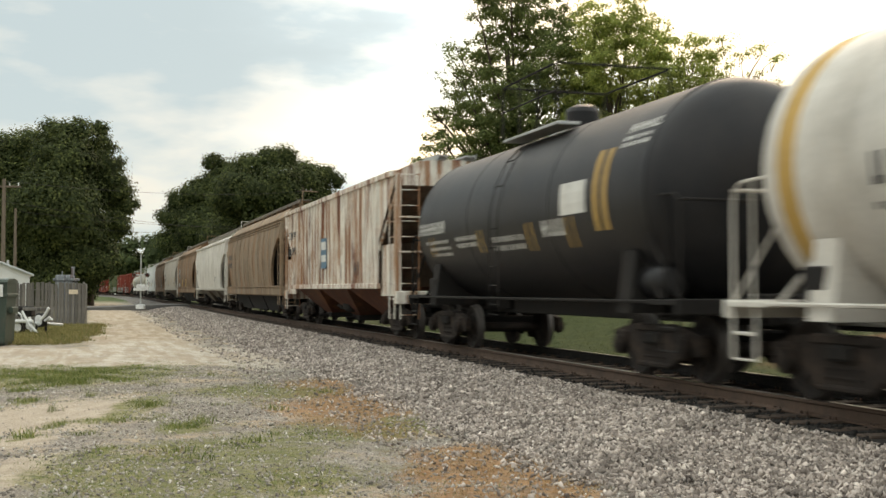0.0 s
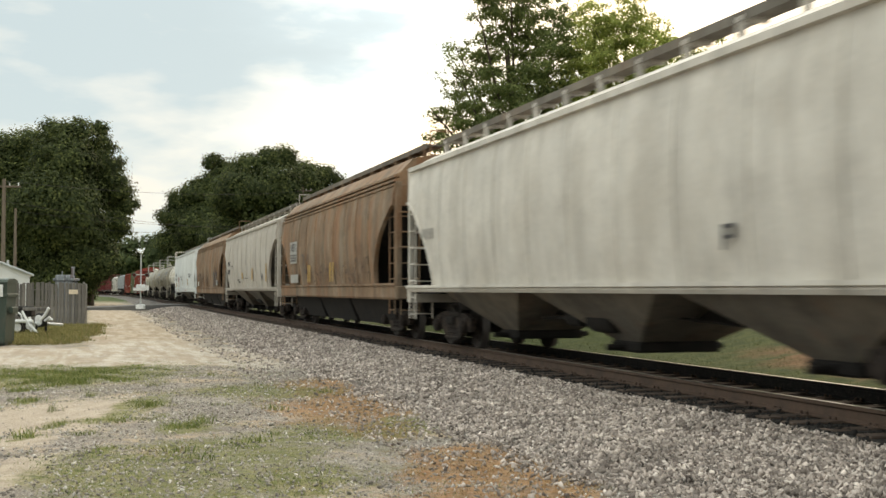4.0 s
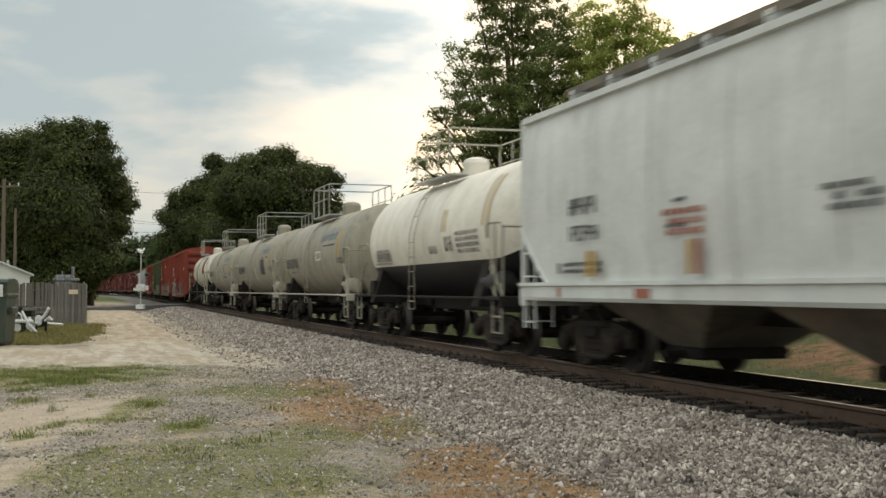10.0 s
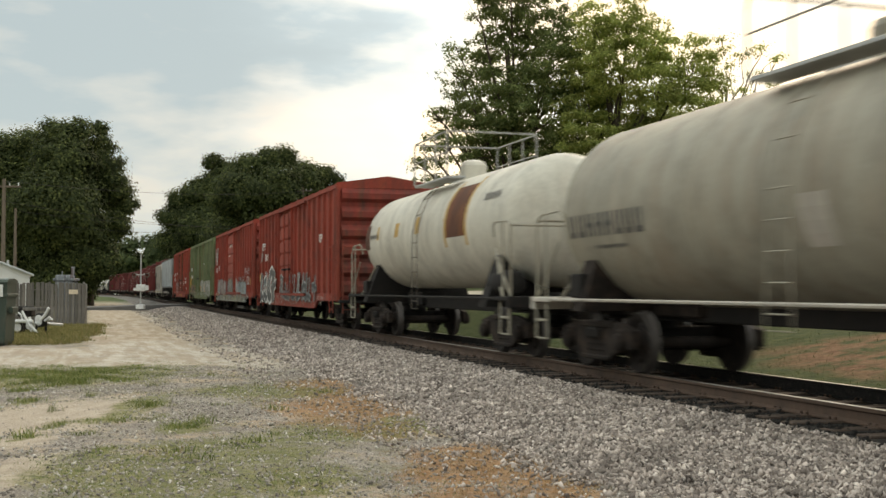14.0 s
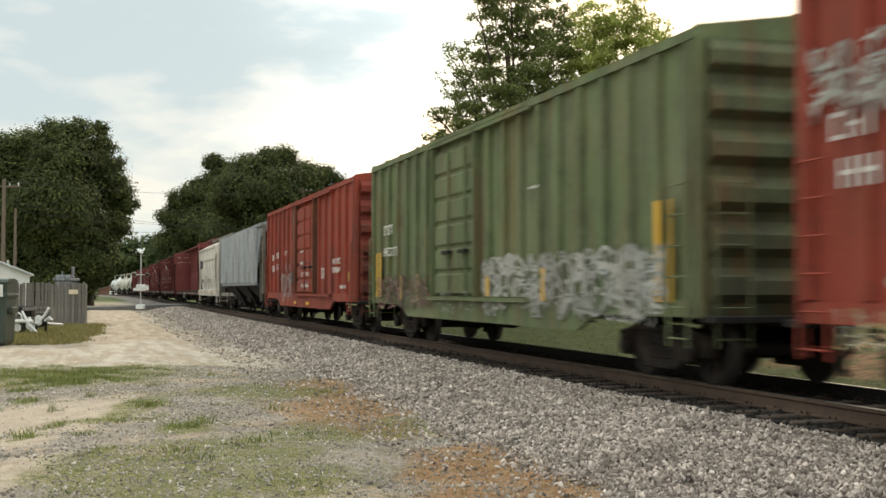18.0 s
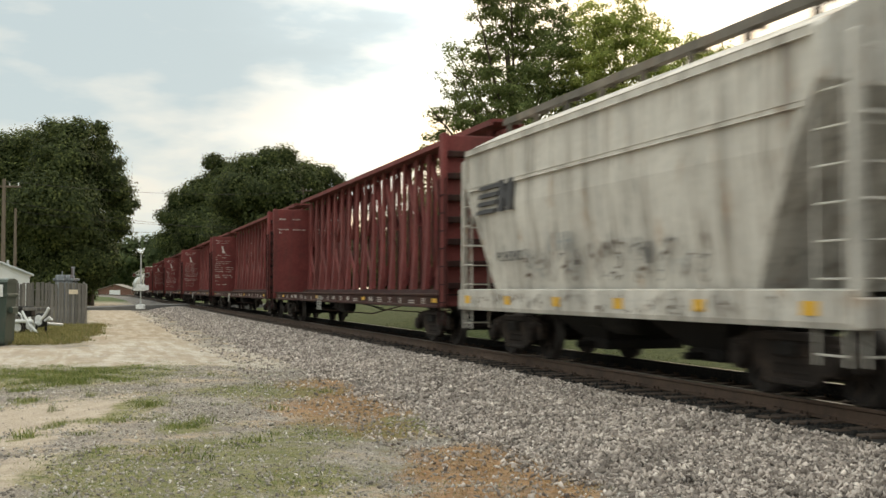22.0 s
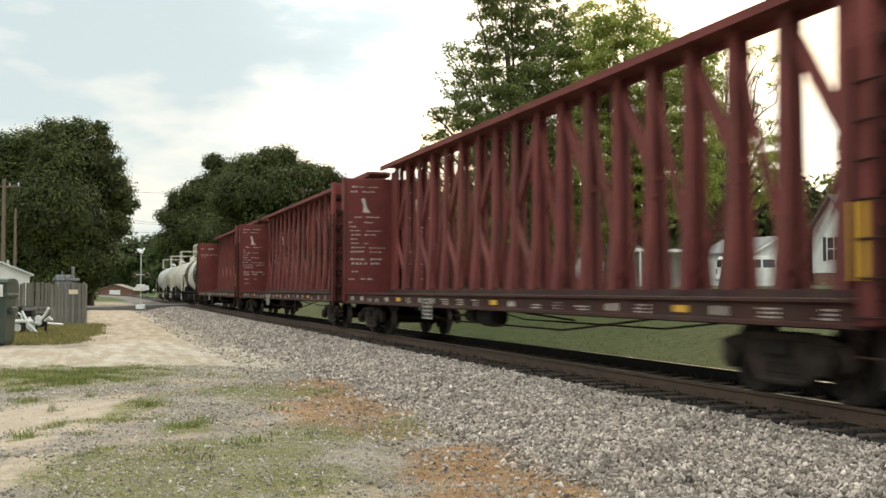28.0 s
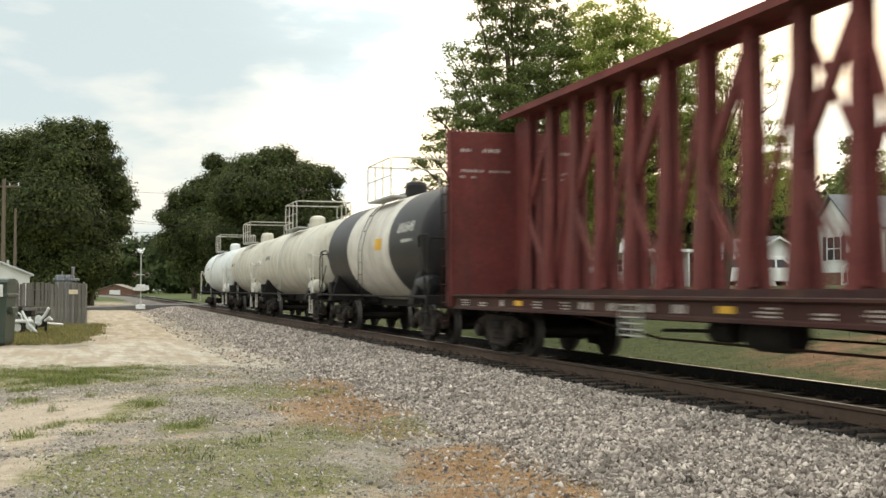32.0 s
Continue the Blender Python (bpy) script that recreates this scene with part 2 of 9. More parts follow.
# ---- mesh building ----
class Geo:
    def __init__(self):
        self.v, self.f = [], []

    def add(self, verts, faces):
        o = len(self.v)
        self.v += [tuple(p) for p in verts]
        self.f += [tuple(i + o for i in f) for f in faces]
        return self

    def box(self, x0, x1, y0, y1, z0, z1, b=0.0, turn=None):
        """A box, its edges cut off by b; turn: a matrix that carries it."""
        if b <= 0:
            v = [(x, y, z) for x in (x0, x1) for y in (y0, y1) for z in (z0, z1)]
            f = [(0, 1, 3, 2), (4, 6, 7, 5), (0, 4, 5, 1), (2, 3, 7, 6), (0, 2, 6, 4), (1, 5, 7, 3)]
        else:
            b = min(b, abs(x1 - x0) / 2.01, abs(y1 - y0) / 2.01, abs(z1 - z0) / 2.01)
            v, f, idx = [], [], {}
            for ix, x in enumerate((x0, x1)):
                for iy, y in enumerate((y0, y1)):
                    for iz, z in enumerate((z0, z1)):
                        sx, sy, sz = (b, -b)[ix], (b, -b)[iy], (b, -b)[iz]
                        for k, p in enumerate(((x, y + sy, z + sz), (x + sx, y, z + sz), (x + sx, y + sy, z))):
                            idx[ix, iy, iz, k] = len(v)
                            v.append(p)
            g = lambda *a: idx[a]
            for i in (0, 1):
                q = [(0, 0), (0, 1), (1, 1), (1, 0)]
                for axis in range(3):
                    face = []
                    for a, c in q:
                        key = [a, c]
                        key.insert(axis, i)
                        face.append(g(*key, axis))
                    f.append(tuple(face if (i == 0) != (axis == 1) else face[::-1]))
            for a in (0, 1):
                for c in (0, 1):
                    f.append((g(a, c, 0, 0), g(a, c, 0, 1), g(a, c, 1, 1), g(a, c, 1, 0)) if a == c else (g(a, c, 0, 0), g(a, c, 1, 0), g(a, c, 1, 1), g(a, c, 0, 1)))
                    f.append((g(a, 0, c, 0), g(a, 1, c, 0), g(a, 1, c, 2), g(a, 0, c, 2)) if a == c else (g(a, 0, c, 0), g(a, 0, c, 2), g(a, 1, c, 2), g(a, 1, c, 0)))
                    f.append((g(0, a, c, 1), g(0, a, c, 2), g(1, a, c, 2), g(1, a, c, 1)) if a == c else (g(0, a, c, 1), g(1, a, c, 1), g(1, a, c, 2), g(0, a, c, 2)))
            for ix in (0, 1):
                for iy in (0, 1):
                    for iz in (0, 1):
                        t = (g(ix, iy, iz, 0), g(ix, iy, iz, 1), g(ix, iy, iz, 2))
                        f.append(t if (ix + iy + iz) % 2 else t[::-1])
        if turn:
            v = [turn @ Vector(p) for p in v]
        return self.add(v, f)

    def loft(self, rings, caps=True, closed=True):
        n = len(rings[0])
        v = [p for r in rings for p in r]
        f = []
        for i in range(len(rings) - 1):
            for j in range(n if closed else n - 1):
                k = (j + 1) % n
                f.append((i * n + j, i * n + k, (i + 1) * n + k, (i + 1) * n + j))
        if caps:
            f += [tuple(range(n))[::-1], tuple(range((len(rings) - 1) * n, len(rings) * n))]
        return self.add(v, f)

    def tube(self, a, b, r, n=8, r2=None):
        a, b = Vector(a), Vector(b)
        d = (b - a).normalized()
        u = d.orthogonal().normalized()
        w = d.cross(u)
        ring = lambda c, rr: [c + (u * math.cos(6.28318 * i / n) + w * math.sin(6.28318 * i / n)) * rr for i in range(n)]
        return self.loft([ring(a, r), ring(b, r if r2 is None else r2)])

    def path(self, pts, r, n=6):
        """One bent bar through the points, mitred at the bends."""
        pts = [Vector(q) for q in pts]
        rings, u = [], None
        for k, c in enumerate(pts):
            d0 = (c - pts[k - 1]).normalized() if k else None
            d1 = (pts[k + 1] - c).normalized() if k < len(pts) - 1 else None
            d = ((d0 or d1) + (d1 or d0)).normalized()
            u = d.orthogonal().normalized() if u is None else (u - d * u.dot(d)).normalized()
            w = d.cross(u)
            rings.append([c + (u * math.cos(6.28318 * i / n) + w * math.sin(6.28318 * i / n)) * r for i in range(n)])
        return self.loft(rings)

    def extrude(self, prof, axis, a0, a1):
        """A closed outline drawn out along an axis: 'x' outline is (y, z), 'y' (x, z), 'z' (x, y)."""
        put = {"x": lambda p, a: (a, p[0], p[1]), "y": lambda p, a: (p[0], a, p[1]), "z": lambda p, a: (p[0], p[1], a)}[axis]
        return self.loft([[put(p, a0) for p in prof], [put(p, a1) for p in prof]])

    def mesh(self, name, mats, smooth=False):
        me = bpy.data.meshes.new(name)
        me.from_pydata(self.v, [], self.f)
        for m in mats if isinstance(mats, (list, tuple)) else [mats]:
            me.materials.append(m)
        if smooth:
            me.polygons.foreach_set("use_smooth", [True] * len(me.polygons))
        me.update()
        bm = bmesh.new()
        bm.from_mesh(me)
        bmesh.ops.recalc_face_normals(bm, faces=bm.faces)
        bm.to_mesh(me)
        bm.free()
        if smooth:
            me.set_sharp_from_angle(angle=radians(38))
        return me


def part(name, geo, material, parent, label="", smooth=False, m=None, kind=""):
    """One mesh object under a thing or a part; geo may be a mesh that is shared."""
    me = geo if isinstance(geo, bpy.types.Mesh) else geo.mesh(name, material, smooth)
    ob = new(name, me)
    ob.parent = parent
    if m is not None:
        ob.matrix_basis = m
    if label or kind:
        tagged(ob, label, kind=kind)
    return ob


def thing(name, label, category, group="", m=None, geo=None, material=None, kind="", smooth=False):
    ob = new(name, geo.mesh(name, material, smooth) if geo else None)
    if not geo:
        ob.empty_display_size = 0.3
    if m is not None:
        ob.matrix_basis = m
    return tagged(ob, label, category, group, kind)


def from_arrays(name, verts, faces, material, smooth=False):
    """A mesh from numpy arrays of points and of equal-sided faces."""
    me = bpy.data.meshes.new(name)
    nv, nf, k = len(verts), len(faces), faces.shape[1]
    me.vertices.add(nv)
    me.vertices.foreach_set("co", np.ascontiguousarray(verts, dtype=np.float32).ravel())
    me.loops.add(nf * k)
    me.loops.foreach_set("vertex_index", np.ascontiguousarray(faces, dtype=np.int32).ravel())
    me.polygons.add(nf)
    me.polygons.foreach_set("loop_start", np.arange(0, nf * k, k, dtype=np.int32))
    me.materials.append(material)
    if smooth:
        me.polygons.foreach_set("use_smooth", np.ones(nf, dtype=bool))
    me.update(calc_edges=True)
    me.validate()
    return me


SHARED = {}


def shared(key, build):
    if key not in SHARED:
        SHARED[key] = build()
    return SHARED[key]


RAIL = 0.43  # the rail heads' height over the yard
CURVE_START, CURVE_RADIUS = 205.0, 650.0


def track_pose(s, x=0.0, z=RAIL):
    """A pose on the track, s metres along it; past the start of the curve it bends to the west."""
    if s <= CURVE_START:
        return pose(x, s, z)
    a = (s - CURVE_START) / CURVE_RADIUS
    px, py = -CURVE_RADIUS * (1 - math.cos(a)), CURVE_START + CURVE_RADIUS * math.sin(a)
    return Matrix.Translation((px, py, z)) @ pose(0, 0, 0, 0, 0, math.degrees(a)) @ Matrix.Translation((x, 0, 0))


# ---- ground: one sheet to the horizon, with the bank beyond the track ----
def smooth(a, b, v):
    v = np.clip((v - a) / (b - a), 0, 1)
    return v * v * (3 - 2 * v)


def lump(x, y, s):
    """Cheap rolling noise from a few sines."""
    return np.sin(x * s + 1.3 * np.sin(y * s * 0.7)) * np.cos(y * s * 1.1 + 0.8 * np.sin(x * s * 0.6 + 2))


def bend(y):
    """How far the track has swung to the west at y."""
    return -np.clip(y - CURVE_START, 0, 300) ** 2 / (2 * CURVE_RADIUS)


def ground_z(x, y):
    x, y = np.asarray(x, float), np.asarray(y, float)
    xt = x - bend(y)
    bank = 0.75 * smooth(3.2, 9.0, xt) + 1.05 * smooth(9.0, 26.0, xt)
    fade = 1 - smooth(95, 150, y)
    z = bank * fade
    z += 0.02 * lump(x, y, 1.9) + 0.035 * lump(x + 7, y + 3, 0.55)
    # the yard's ground dips a little along the toe of the ballast
    z -= 0.05 * np.exp(-((xt + 4.9) / 0.9) ** 2)
    return z


def axis(marks):
    out = []
    for a, b, step in marks:
        out += list(np.arange(a, b, step))
    return np.array(out + [marks[-1][1]])


def grid_mesh(name, xs, ys, zf, material):
    X, Y = np.meshgrid(xs, ys)
    V = np.stack([X, Y, zf(X, Y)], -1).reshape(-1, 3)
    n, m = len(ys), len(xs)
    i = (np.arange(n - 1)[:, None] * m + np.arange(m - 1)[None, :]).ravel()
    return from_arrays(name, V, np.stack([i, i + 1, i + m + 1, i + m], -1), material, True)


# patches on the yard, as seen from the west end: across, away, half width, half depth
PATCHES = {
    "sand": [(-5.0, 14.3, 1.15, 2.3), (-3.75, 9.6, 0.34, 1.1), (-6.3, 13.0, 1.0, 2.2), (-4.3, 11.6, 0.35, 0.7)],
    "turf": [(-6.99, 20.8, 1.9, 2.9), (-4.13, 15.4, 0.30, 1.3), (-2.96, 12.9, 0.30, 0.5), (-4.15, 13.8, 0.33, 0.4), (-3.31, 10.8, 0.13, 0.4), (-5.96, 16.1, 0.12, 0.45), (-4.61, 13.3, 0.14, 0.35), (-4.4, 11.9, 0.10, 0.35), (-9.5, 21.4, 1.2, 2.2)],
    "thin": [(-1.39, 12.8, 0.55, 1.1), (-2.14, 11.0, 0.95, 1.2), (-1.28, 9.6, 0.60, 0.85), (-2.54, 9.4, 0.75, 0.8), (-2.84, 17.9, 1.1, 1.5), (-0.5, 13.6, 0.5, 0.9), (-3.0, 10.0, 0.7, 0.9), (-2.1, 8.6, 0.8, 0.5)],
    "straw": [(-1.25, 16.5, 1.0, 3.0), (0.30, 10.5, 0.70, 1.5), (0.85, 9.4, 0.40, 1.0), (-0.7, 13.4, 0.45, 0.9), (-2.2, 19.2, 0.6, 1.4), (0.2, 8.7, 0.5, 0.5)],
}


def yard(u, v):
    """A place in the world from across (u) and away (v)."""
    return EYE[0] + v * math.sin(YAW) + u * math.cos(YAW), v * math.cos(YAW) - u * math.sin(YAW)


def patch_depth(kind_, x, y, ragged=0.28):
    """How deep in a patch a place lies: 1 in its heart, 0 outside."""
    u = (x - EYE[0]) * math.cos(YAW) - y * math.sin(YAW)
    v = (x - EYE[0]) * math.sin(YAW) + y * math.cos(YAW)
    out = np.zeros_like(x)
    for cu, cv, ru, rv in PATCHES[kind_]:
        d = np.hypot((u - cu) / ru, (v - cv) / rv) + ragged * lump(x * 3.1, y * 2.3, 1.0) + 0.5 * ragged * lump(x * 9.0, y * 7.0, 1.0)
        out = np.maximum(out, np.clip((1.25 - d) / 0.7, 0, 1))
    if kind_ == "turf":
        out *= np.clip(0.62 + 0.75 * lump(x * 4.7 + 3.0, y * 2.9, 1.0), 0.06, 1.0)
    return out


def ground_material():
    m = bpy.data.materials.new("yard_ground")
    m.use_nodes = True
    nt = m.node_tree
    n, l = nt.nodes, nt.links
    bsdf = n["Principled BSDF"]
    bsdf.inputs["Roughness"].default_value = 0.95
    bsdf.inputs["Specular IOR Level"].default_value = 0.15
    tc, sep = n.new("ShaderNodeTexCoord"), n.new("ShaderNodeSeparateXYZ")
    l.new(tc.outputs["Object"], sep.inputs[0])

    def noise_at(sc, detail=6, rough=0.6, off=0.0):
        no, mp = n.new("ShaderNodeTexNoise"), n.new("ShaderNodeMapping")
        mp.inputs["Location"].default_value = (off, off * 1.7, 0)
        no.inputs["Scale"].default_value, no.inputs["Detail"].default_value, no.inputs["Roughness"].default_value = sc, detail, rough
        l.new(tc.outputs["Object"], mp.inputs[0])
        l.new(mp.outputs[0], no.inputs["Vector"])
        return no.outputs[0]

    def math_(op, a, b=None):
        q = n.new("ShaderNodeMath")
        q.operation = op
        for k, v in enumerate((a, b)):
            if v is None:
                continue
            if isinstance(v, (int, float)):
                q.inputs[k].default_value = v
            else:
                l.new(v, q.inputs[k])
        return q.outputs[0]

    def step(v, lo, hi, a=0.0, b=1.0):
        mr = n.new("ShaderNodeMapRange")
        mr.interpolation_type = "SMOOTHSTEP"
        mr.inputs["From Min"].default_value, mr.inputs["From Max"].default_value = lo, hi
        mr.inputs["To Min"].default_value, mr.inputs["To Max"].default_value = a, b
        l.new(v, mr.inputs["Value"])
        return mr.outputs[0]

    def mix(f, a, b):
        q = n.new("ShaderNodeMixRGB")
        if isinstance(f, float):
            q.inputs[0].default_value = f
        else:
            l.new(f, q.inputs[0])
        for k, v in ((1, a), (2, b)):
            if isinstance(v, tuple):
                q.inputs[k].default_value = (*v, 1)
            else:
                l.new(v, q.inputs[k])
        return q.outputs[0]

    def tone(lo, hi, sc, off=0.0, a=0.35, b=0.65):
        return mix(step(noise_at(sc, 6, 0.65, off), a, b), lo, hi)

    # wander the borders of all zones a little
    wob = math_("MULTIPLY", math_("SUBTRACT", noise_at(0.35, 4, 0.6), 0.5), 5.0)
    wob2 = math_("MULTIPLY", math_("SUBTRACT", noise_at(1.1, 5, 0.6, 9.0), 0.5), 2.2)
    X = math_("ADD", sep.outputs[0], wob2)
    Y = math_("ADD", sep.outputs[1], wob)
    fine = noise_at(42.0, 4, 0.75, 3.0)
    gravel = mix(step(fine, 0.38, 0.62), (0.15, 0.128, 0.110), tone((0.28, 0.243, 0.203), (0.45, 0.405, 0.355), 1.2, 71.0))
    soil = mix(step(fine, 0.35, 0.7), tone((0.33, 0.235, 0.155), (0.44, 0.335, 0.23), 2.5, 4.0), tone((0.42, 0.315, 0.22), (0.56, 0.445, 0.33), 3.5, 24.0))
    pale_soil = mix(step(fine, 0.35, 0.7), tone((0.34, 0.275, 0.212), (0.45, 0.375, 0.298), 2.5, 44.0), tone((0.43, 0.355, 0.28), (0.56, 0.475, 0.388), 3.5, 54.0))
    straw = tone((0.26, 0.135, 0.068), (0.40, 0.235, 0.13), 9.0, 2.0)
    turf = tone((0.10, 0.118, 0.040), (0.24, 0.225, 0.095), 14.0, 6.0)
    pale = mix(step(fine, 0.35, 0.7), tone((0.38, 0.33, 0.27), (0.48, 0.43, 0.36), 1.6, 8.0), tone((0.48, 0.43, 0.37), (0.62, 0.565, 0.49), 2.4, 18.0))
    c = mix(step(noise_at(0.8, 8, 0.72, 1.0), 0.50, 0.64, 0.0, 0.8), gravel, soil)
    # thin turf in drifts over the whole yard
    c = mix(math_("MULTIPLY", step(noise_at(1.3, 9, 0.78, 21.0), 0.50, 0.60), 0.42), c, turf)
    # patches of bare sand, turf and weeds killed along the ballast
    ragged = math_("MULTIPLY", math_("SUBTRACT", noise_at(1.7, 8, 0.72, 33.0), 0.5), 2.4)

    def patch(kind_):
        best = None
        for cu, cv, ru, rv in PATCHES[kind_]:
            mp, ln = n.new("ShaderNodeMapping"), n.new("ShaderNodeVectorMath")
            mp.vector_type, ln.operation = "TEXTURE", "LENGTH"
            wx, wy = yard(cu, cv)
            mp.inputs["Location"].default_value, mp.inputs["Rotation"].default_value, mp.inputs["Scale"].default_value = (wx, wy, 0), (0, 0, -YAW), (ru, rv, 1000.0)
            l.new(tc.outputs["Object"], mp.inputs[0])
            l.new(mp.outputs[0], ln.inputs[0])
            d = step(math_("ADD", ln.outputs["Value"], ragged), 1.3, 0.7)
            best = d if best is None else math_("MAXIMUM", best, d)
        return best

    c = mix(math_("MULTIPLY", patch("sand"), step(fine, 0.30, 0.55, 0.75, 0.97)), c, pale_soil)
    c = mix(math_("MULTIPLY", patch("straw"), step(noise_at(7.0, 6, 0.7, 40.0), 0.34, 0.56, 0.45, 1.0)), c, straw)
    c = mix(math_("MULTIPLY", patch("thin"), step(noise_at(5.0, 7, 0.7, 12.0), 0.36, 0.58, 0.25, 0.9)), c, turf)
    c = mix(math_("MULTIPLY", patch("turf"), step(noise_at(4.0, 7, 0.7, 62.0), 0.34, 0.56, 0.3, 0.95)), c, turf)
    # wheel ruts and washed strips along the drive
    rut_n, rut_m = n.new("ShaderNodeTexNoise"), n.new("ShaderNodeMapping")
    rut_m.inputs["Scale"].default_value = (2.6, 0.35, 1.0)
    rut_n.inputs["Scale"].default_value, rut_n.inputs["Detail"].default_value, rut_n.inputs["Roughness"].default_value = 1.0, 7, 0.7
    l.new(tc.outputs["Object"], rut_m.inputs[0])
    l.new(rut_m.outputs[0], rut_n.inputs["Vector"])
    rut = step(rut_n.outputs[0], 0.42, 0.58)
    pale = mix(rut, tone((0.33, 0.265, 0.20), (0.42, 0.35, 0.27), 3.0, 28.0), pale)
    # gravel drive: a band across, then along the track to the crossing
    band = math_("MULTIPLY", step(Y, 23.0, 25.0), step(Y, 34.0, 32.0))
    lane = math_("MULTIPLY", step(Y, 30.0, 33.0), math_("MULTIPLY", step(X, -8.6, -7.8), step(X, -4.6, -5.2)))
    c = mix(math_("MULTIPLY", math_("MAXIMUM", band, lane), step(noise_at(1.6, 5, 0.6, 14.0), 0.75, 0.35, 0.55, 1.0)), c, pale)
    tan = math_("MULTIPLY", step(Y, 33.0, 38.0), math_("MULTIPLY", step(X, -8.9, -8.3), step(X, -4.6, -5.4)))
    c = mix(math_("MULTIPLY", tan, step(noise_at(0.6, 5, 0.6, 16.0), 0.40, 0.55, 0.3, 0.85)), c, mix(rut, tone((0.25, 0.19, 0.13), (0.33, 0.255, 0.18), 4.0, 13.0), tone((0.34, 0.265, 0.19), (0.45, 0.37, 0.28), 2.0, 33.0)))
    # lawns: west of the drive and beyond the track
    lawn_w = math_("MULTIPLY", step(X, -8.3, -9.0), step(Y, 34.0, 36.5))
    c = mix(lawn_w, c, tone((0.10, 0.10, 0.035), (0.18, 0.155, 0.07), 5.0, 5.0))
    lawn_e = step(sep.outputs[0], 2.3, 3.0)
    # the eastern lawn's colour is lowered for the train's shade on it
    lawn = tone((0.034, 0.046, 0.016), (0.068, 0.077, 0.029), 4.0, 7.0)
    d2 = math_("ADD", math_("POWER", math_("SUBTRACT", X, 6.6), 2.0), math_("MULTIPLY", math_("POWER", math_("SUBTRACT", Y, 17.0), 2.0), 0.3))
    lawn = mix(math_("MULTIPLY", step(d2, 7.0, 2.0), step(noise_at(1.4, 5, 0.6, 50.0), 0.36, 0.55)), lawn, tone((0.135, 0.066, 0.037), (0.205, 0.115, 0.066), 5.0))
    c = mix(lawn_e, c, lawn)
    # a tan gravel street in front of the houses
    street = math_("MULTIPLY", step(sep.outputs[0], 15.0, 15.8), step(sep.outputs[0], 20.4, 19.6))
    c = mix(street, c, tone((0.30, 0.26, 0.20), (0.38, 0.34, 0.28), 3.0, 3.0))
    # far country
    c = mix(step(sep.outputs[1], 130.0, 170.0), c, (0.06, 0.085, 0.03))
    l.new(c, bsdf.inputs["Base Color"])
    bp = n.new("ShaderNodeBump")
    bp.inputs["Strength"].default_value, bp.inputs["Distance"].default_value = 0.8, 0.03
    l.new(fine, bp.inputs["Height"])
    l.new(bp.outputs[0], bsdf.inputs["Normal"])
    return m


GROUND = ground_material()
xs = axis([(-2500, -200, 460), (-200, -30, 17), (-30, -14, 1.0), (-14, 0, 0.2), (0, 12, 0.4), (12, 60, 2.0), (60, 200, 14), (200, 2500, 460)])
ys = axis([(-1500, -100, 350), (-100, -6, 9.4), (-6, 6, 0.6), (6, 30, 0.2), (30, 60, 0.6), (60, 150, 3.0), (150, 400, 12), (400, 3000, 520)])
ground = new("ground", grid_mesh("ground", xs, ys, lambda x, y: ground_z(x, y), GROUND))
tagged(ground, "gravel and dry grass yard beside the railway", "ground", kind="structure")

# ---- the track: ballast, ties, rails ----
BALLAST = surface("grey_ballast_bed", (0.12, 0.105, 0.092), 0.95, 0.0, [((0.26, 0.24, 0.215), 16.0, 0.46, 0.6, 0.8), ((0.05, 0.043, 0.04), 30.0, 0.48, 0.62, 0.8)], 1, 0.03, 26.0, 0.2)
# grimy stone, its colour lowered further to carry the train's shadow
GRIMY_SHADED = surface("grimy_shade_dark_stone", (0.016, 0.014, 0.0125), 0.95, 0.0, [((0.05, 0.042, 0.036), 14.0, 0.5, 0.7, 0.6)], 1, 0.02, 26.0, 0.2)
PROFILE = [(-4.9, -0.30), (-4.2, -0.10), (-3.75, 0.02), (-3.2, 0.11), (-2.5, 0.19), (-1.9, 0.235), (-1.35, 0.24), (-0.8, 0.23), (0.8, 0.23), (1.4, 0.24), (2.0, 0.2), (2.9, 0.05), (3.8, -0.12)]


def along(y):
    m = track_pose(y, 0, 0)
    return m


def swept(name, prof, ys, material):
    rings = []
    for y in ys:
        m = along(y)
        rings.append([m @ Vector((x, 0, z)) for x, z in prof])
    g = Geo()
    g.loft(rings, caps=False, closed=False)
    return g


